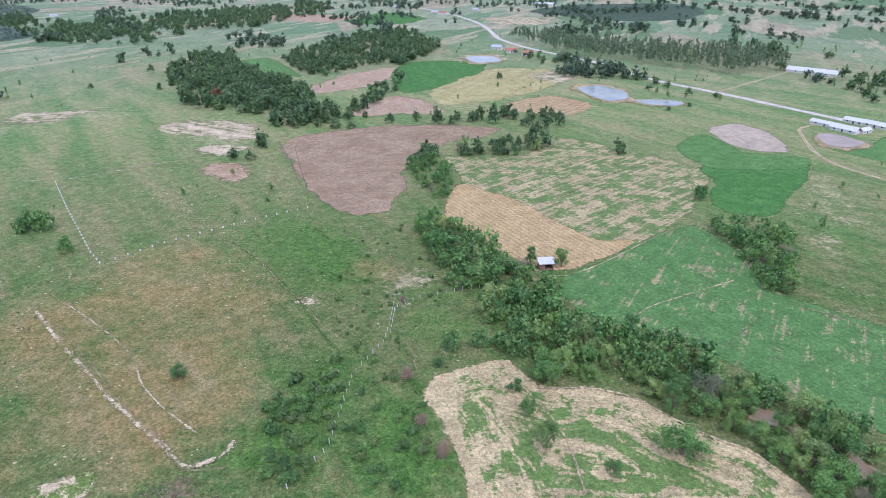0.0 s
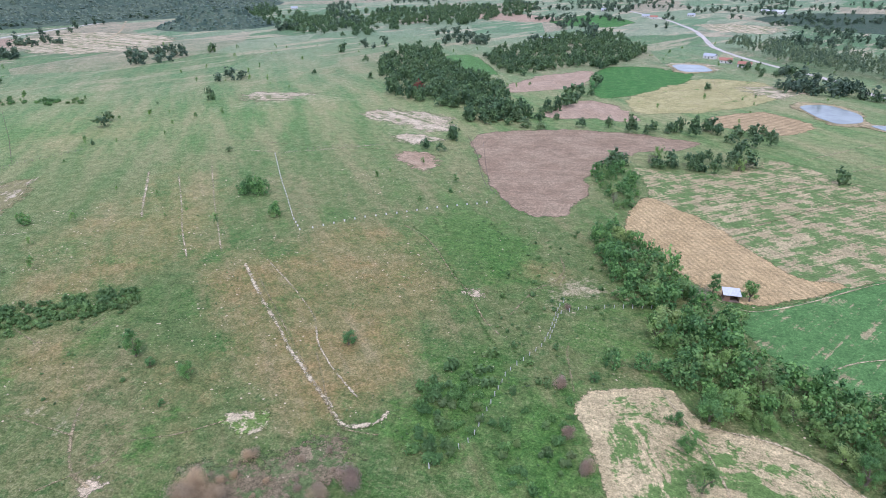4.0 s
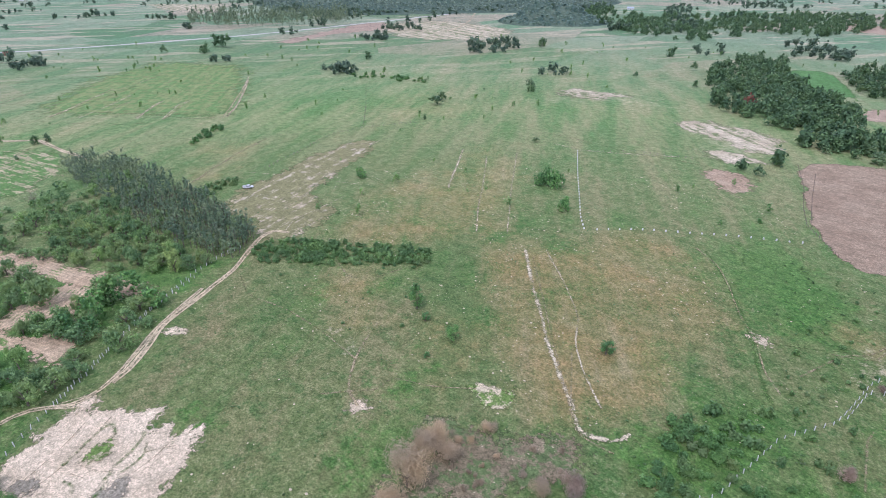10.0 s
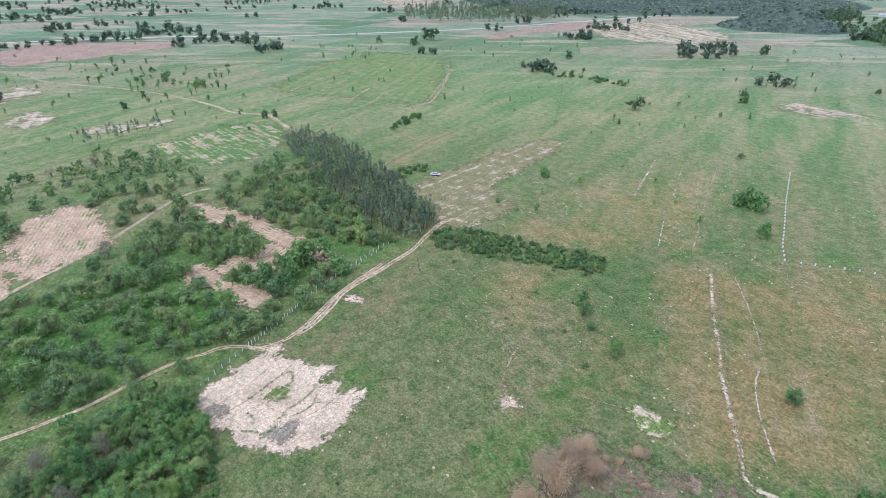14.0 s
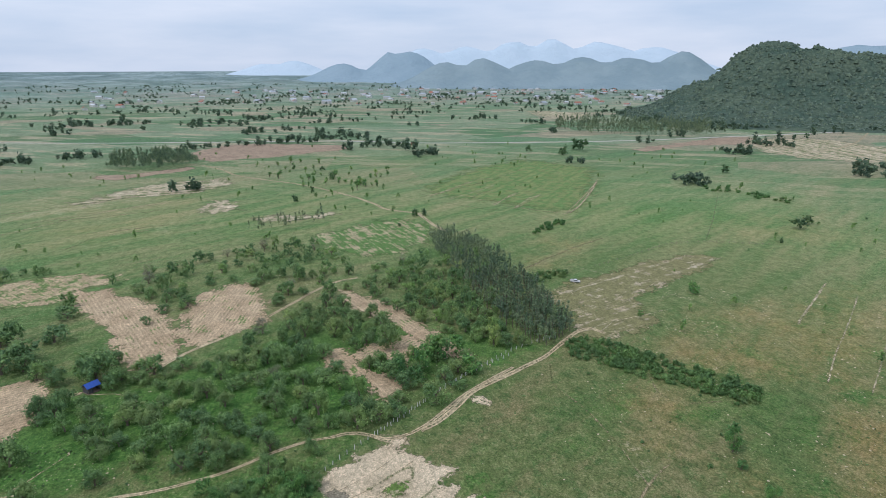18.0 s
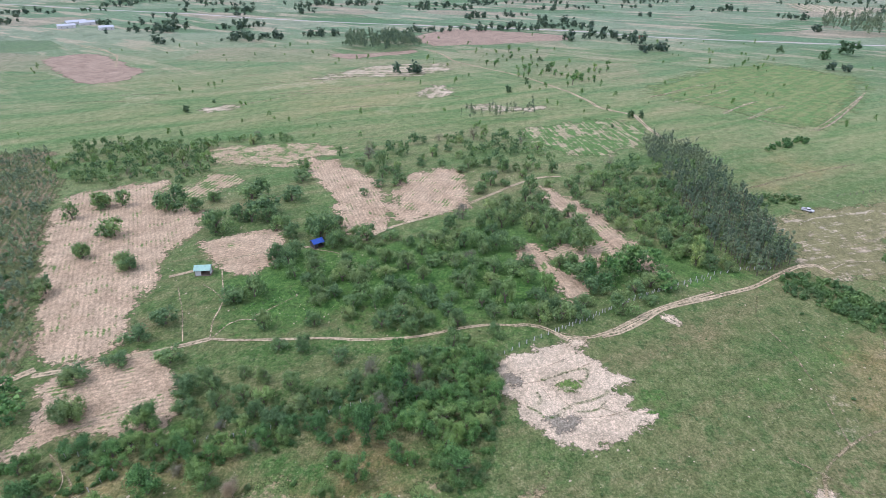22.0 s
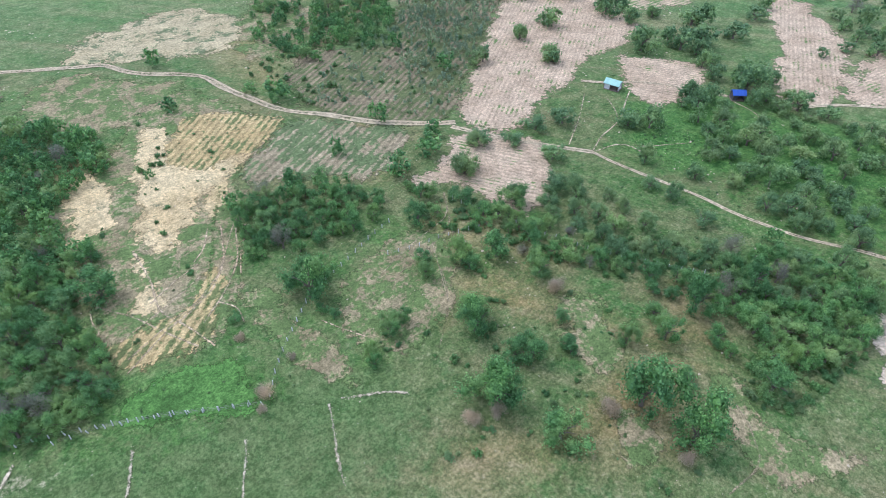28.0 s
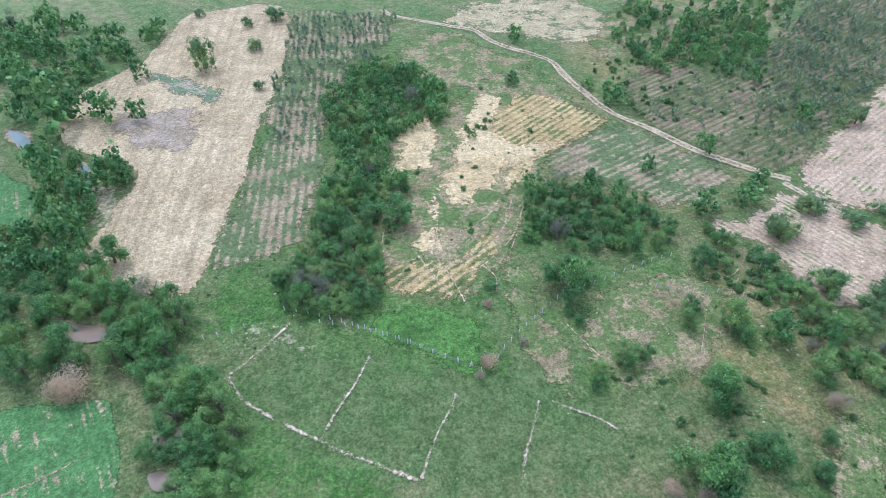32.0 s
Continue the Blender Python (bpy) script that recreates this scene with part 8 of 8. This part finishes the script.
# ---- hills ----
forest_mat, n, b = material("hazy_forest_canopy", 0.95, 0.1)
vor = n.t.nodes.new("ShaderNodeTexVoronoi")
vor.inputs["Scale"].default_value = 0.11
n.link(n.where(), vor.inputs["Vector"])
# forest greens lightened towards blue-grey, haze put into the colour
c = n.mix(n.step(n.noise(0.012, 4, 0.6), 0.35, 0.65), (0.075, 0.118, 0.085), (0.125, 0.165, 0.110))
# shade between the crowns painted in, darkest where the bump dips
c = n.mix(n.step(vor.outputs["Distance"], 0.2, 0.9, 0, 0.5), c, (0.042, 0.068, 0.052))
c = n.mix(n.step(n.noise(0.05, 4, 0.7, shift=90), 0.58, 0.7, 0, 0.6), c, (0.16, 0.185, 0.12))
n.link(c, b.inputs["Base Color"])
inv = n.math("SUBTRACT", 1.0, vor.outputs["Distance"])
bumped(n, b, inv, 1.0, 6.0)


# haze put into the base colour: hill materials bluer and paler with distance
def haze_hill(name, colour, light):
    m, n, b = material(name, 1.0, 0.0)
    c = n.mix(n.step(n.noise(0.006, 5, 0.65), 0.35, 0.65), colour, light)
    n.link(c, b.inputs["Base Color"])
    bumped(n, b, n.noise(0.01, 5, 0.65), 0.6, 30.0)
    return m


# tree-top leaves paled and blued in their colour, standing in for haze
LEAF["canopy"] = leaf_material("hazy_canopy_leaves", (0.110, 0.180, 0.140), (0.205, 0.290, 0.215), (0.21, 0.27, 0.20))


def canopy(tops, cell):
    """The rounded, uneven tree tops of a wooded hill, joined into one forest."""
    v, f = [], []
    for x, y, z in tops:
        x, y = x + rng.uniform(-cell, cell) * 0.6, y + rng.uniform(-cell, cell) * 0.6
        q, h, base = rng.uniform(2.5, 6.0), rng.uniform(1.5, 5), len(v)
        for k in range(6):
            t, s = k * 1.047 + rng.uniform(-0.3, 0.3), q * rng.uniform(0.7, 1.2)
            v.append((x + math.cos(t) * s, y + math.sin(t) * s, z - 2.5))
        for k in range(4):
            t, s = k * 1.571 + rng.uniform(-0.3, 0.3), q * rng.uniform(0.35, 0.8)
            v.append((x + math.cos(t) * s, y + math.sin(t) * s, z + h * rng.uniform(0.5, 0.9)))
        v.append((x, y, z + h))
        for k in range(4):
            a, m = base + 6 + k, base + 6 + (k + 1) % 4
            f += [(a, m, base + 10), (base + int(k * 1.5), base + int(k * 1.5 + 1.5) % 6, m, a)]
    me = bpy.data.meshes.new("forest")
    me.from_pydata(v, [], f)
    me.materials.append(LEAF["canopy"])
    tagged(new("forest", me), "dense dark green forest covering the hill", "forest", kind="stuff")


def hill(name, label, mat, peaks, cell, lumps, sink=3.0):
    """A hill as the sum of a few rounded summits (x, y, height, half width along, across, turn)."""
    rough = 0.16 if cell < 20 else 0.05
    p = np.array([q[:2] for q in peaks])
    reach = max(max(q[3], q[4]) for q in peaks) * 2.4
    lo, hi = p.min(0) - reach, p.max(0) + reach
    nx, ny = int((hi[0] - lo[0]) / cell) + 1, int((hi[1] - lo[1]) / cell) + 1
    X, Y = np.meshgrid(lo[0] + np.arange(nx) * cell, lo[1] + np.arange(ny) * cell, indexing="ij")
    Z = np.zeros(X.shape)
    for x, y, h, a, b2, t in peaks:
        c2, s2 = math.cos(t), math.sin(t)
        u, w = ((X - x) * c2 + (Y - y) * s2) / a, (-(X - x) * s2 + (Y - y) * c2) / b2
        Z = np.maximum(Z, h * np.exp(-((u * u + w * w) ** 0.85)) * 1.0) + 0.12 * h * np.exp(-(u * u + w * w))
    N = np.array([noise.noise(Vector((x / 90, y / 90, 0))) + 0.5 * noise.noise(Vector((x / 35, y / 35, 5))) for x, y in zip(X.ravel(), Y.ravel())]).reshape(X.shape)
    L = np.array([noise.noise(Vector((x / 7.3, y / 7.3, 9))) for x, y in zip(X.ravel(), Y.ravel())]).reshape(X.shape)
    Z = Z * (1 + rough * N) + lumps * L * np.clip(Z / 10, 0, 1) - sink + rise(np.hypot(X, Y))
    keep = Z > rise(np.hypot(X, Y)) - sink * 0.9
    quad = keep[:-1, :-1] | keep[1:, :-1] | keep[1:, 1:] | keep[:-1, 1:]
    idx = np.arange(nx * ny).reshape(nx, ny)
    i, j = np.nonzero(quad)
    f = np.stack([idx[i, j], idx[i + 1, j], idx[i + 1, j + 1], idx[i, j + 1]], 1)
    used, inverse = np.unique(f, return_inverse=True)
    V = np.stack([X.ravel(), Y.ravel(), Z.ravel()], 1)[used]
    me = sheet(name, V.tolist(), inverse.reshape(f.shape).tolist(), mat)
    if cell < 20:
        tops = V[V[:, 2] - rise(np.hypot(V[:, 0], V[:, 1])) > 1.5]
        canopy([tops[rng.randrange(len(tops))] for _ in range(int(len(tops) * 1.4))], cell)
    return tagged(new(name, me), label, "hill", kind="structure")


# each row further off takes a paler haze tint as its own colour
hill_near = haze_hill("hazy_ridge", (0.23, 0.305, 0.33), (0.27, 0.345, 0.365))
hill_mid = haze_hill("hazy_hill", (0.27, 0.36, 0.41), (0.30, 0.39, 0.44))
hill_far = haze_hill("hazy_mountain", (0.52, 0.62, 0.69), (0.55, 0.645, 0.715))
hill("forest_hill", "steep hill covered in dense green forest", forest_mat, [(-1324, 1034, 141, 150, 190, 4.05), (-1276, 1109, 126, 175, 190, 4.00), (-1208, 1196, 120, 176, 190, 3.93), (-1090, 1239, 76, 124, 160, 3.86), (-1385, 897, 73, 93, 150, 4.14)], 11, 2.6)
hill("forest_hill", "low wooded knoll at the foot of the hill", forest_mat, [(-716, 887, 30, 43, 45, 3.82), (-680, 915, 27, 48, 45, 3.78)], 8, 2.6)
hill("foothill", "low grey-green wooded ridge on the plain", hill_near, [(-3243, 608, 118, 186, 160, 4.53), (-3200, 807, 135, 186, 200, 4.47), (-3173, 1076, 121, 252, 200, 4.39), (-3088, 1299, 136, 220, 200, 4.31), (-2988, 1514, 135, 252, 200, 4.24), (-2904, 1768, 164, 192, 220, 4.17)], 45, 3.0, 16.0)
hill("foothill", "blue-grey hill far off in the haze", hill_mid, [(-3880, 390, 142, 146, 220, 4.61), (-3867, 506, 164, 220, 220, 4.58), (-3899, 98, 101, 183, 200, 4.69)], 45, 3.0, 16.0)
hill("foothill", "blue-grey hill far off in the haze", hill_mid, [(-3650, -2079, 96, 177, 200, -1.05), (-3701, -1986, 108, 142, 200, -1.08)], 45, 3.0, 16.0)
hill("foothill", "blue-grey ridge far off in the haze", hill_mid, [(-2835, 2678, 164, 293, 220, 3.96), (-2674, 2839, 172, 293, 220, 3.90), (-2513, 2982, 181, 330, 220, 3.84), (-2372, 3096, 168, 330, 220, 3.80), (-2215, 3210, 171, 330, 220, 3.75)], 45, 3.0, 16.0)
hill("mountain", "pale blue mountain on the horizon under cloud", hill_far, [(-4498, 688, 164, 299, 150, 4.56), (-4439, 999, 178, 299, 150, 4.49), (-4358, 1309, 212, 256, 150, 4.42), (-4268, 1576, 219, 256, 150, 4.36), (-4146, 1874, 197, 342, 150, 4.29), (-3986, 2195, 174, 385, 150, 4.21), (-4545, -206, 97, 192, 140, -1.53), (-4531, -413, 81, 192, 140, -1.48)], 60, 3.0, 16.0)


# ---- far plain: trees, houses ----


def sector(r0, r1, a0, a1):
    a = radians(rng.uniform(a0, a1))
    r = math.sqrt(rng.uniform(r0 * r0, r1 * r1))
    return r * math.cos(a), r * math.sin(a)


hedges = []
while len(hedges) < 9000:
    r, a = 600 + 2900 * rng.random() ** 1.3, radians(rng.uniform(45, 250))
    x, y = r * math.cos(a), r * math.sin(a)
    u, v = x * 0.88 + y * 0.48, y * 0.88 - x * 0.48
    d = noise.noise(Vector((u / 70, v / 300, 4))) + 0.7 * noise.noise(Vector((u / 400, v / 60, 1)))
    if d < (0.52 if r < 900 else 0.40 if r < 1200 else 0.2) - (0.1 if y > 480 and x > -400 else 0):
        continue
    if not free(x, y, 8):
        continue
    hedges.append((x, y, rng.uniform(6, 13)))
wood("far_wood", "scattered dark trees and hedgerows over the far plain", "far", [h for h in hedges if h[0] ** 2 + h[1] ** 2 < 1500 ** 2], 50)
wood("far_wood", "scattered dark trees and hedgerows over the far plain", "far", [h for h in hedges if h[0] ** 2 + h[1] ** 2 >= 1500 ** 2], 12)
pick = []
while len(pick) < 420:
    x, y = sector(230, 900, 50, 250)
    if noise.noise(Vector((x / 120, y / 120, 7))) > 0.0 and free(x, y, 4):
        pick.append((x, y, rng.uniform(1.8, 5)))
wood("pasture_scrub", "scattered small trees and scrub in the pasture", "sparse", pick, 60)

far_house = [
    house_model(14, 9, 4, tin_white, wall_white, "white house in the far village"),
    house_model(18, 10, 5, tin_grey, wall_white, "grey-roofed house in the far village"),
    house_model(12, 8, 4, tile_red, wall_white, "red-roofed house in the far village"),
]
for i, ob in enumerate(far_house):
    ob["group"] = "houses of the far village"
    r, a = 2300 + 150 * i, radians(150 + 6 * i)
    ob.matrix_basis = pose(r * math.cos(a), r * math.sin(a), float(rise(r)), 0, 0, 40 * i)
for i in range(190):
    x, y = sector(1900, 3000, 140, 200)
    r = math.hypot(x, y)
    src = far_house[rng.randrange(3)]
    keep = src.matrix_basis.copy()
    src.matrix_basis = Matrix.Identity(4)
    s = rng.uniform(0.9, 1.7)
    copy_thing(src, pose(x, y, float(rise(r)), 0, 0, rng.uniform(0, 360)) @ Matrix.Diagonal((s, s, s, 1)))
    src.matrix_basis = keep

# ---- low tufts and scrub in the near pasture ----
tufts = []
lush_map, bare_map = tones["lush"], tones["dry"]
for _ in range(30000):
    x, y = sector(60, 290, 50, 305)
    if noise.noise(Vector((x / 22, y / 22, 2))) + 0.7 * noise.noise(Vector((x / 6, y / 6, 8))) > 0.12 and free(x, y, 1.0):
        k, m = int((x + SPAN) / STEP), int((y + SPAN) / STEP)
        if rng.random() > 0.10 + 0.9 * lush_map[k, m]:
            continue
        tufts.append((x, y, rng.uniform(0.35, 1.2)))
pebbles = []
for _ in range(26000):
    x, y = sector(60, 330, 50, 305)
    k, m = int((x + SPAN) / STEP), int((y + SPAN) / STEP)
    if noise.noise(Vector((x / 30, y / 30, 12))) + 0.8 * noise.noise(Vector((x / 7, y / 7, 18))) > 0.30 - 0.25 * bare_map[k, m] and free(x, y, 0.5):
        pebbles.append((x, y, 0.06 + 0.4 * rng.random() ** 4 + 0.0006 * math.hypot(x, y)))
v, f = [], []
for x, y, w in pebbles[:3600]:
    base, t0 = len(v), rng.uniform(0, 6)
    for k in range(5):
        v.append((x + math.cos(t0 + k * 1.257) * w * rng.uniform(0.6, 1.2), y + math.sin(t0 + k * 1.257) * w * rng.uniform(0.5, 1.0), -0.02))
    v.append((x, y, w * 0.5))
    f += [(base + k, base + (k + 1) % 5, base + 5) for k in range(5)]
me = bpy.data.meshes.new("loose_stones")
me.from_pydata(v, [], f)
me.materials.append(stone_mat)
tagged(new("loose_stones", me), "small pale stones scattered over the pasture", "stones", kind="stuff")
wood("grass_tufts", "low green tufts and weeds all over the pasture", "tuft", tufts[:6000], 20)
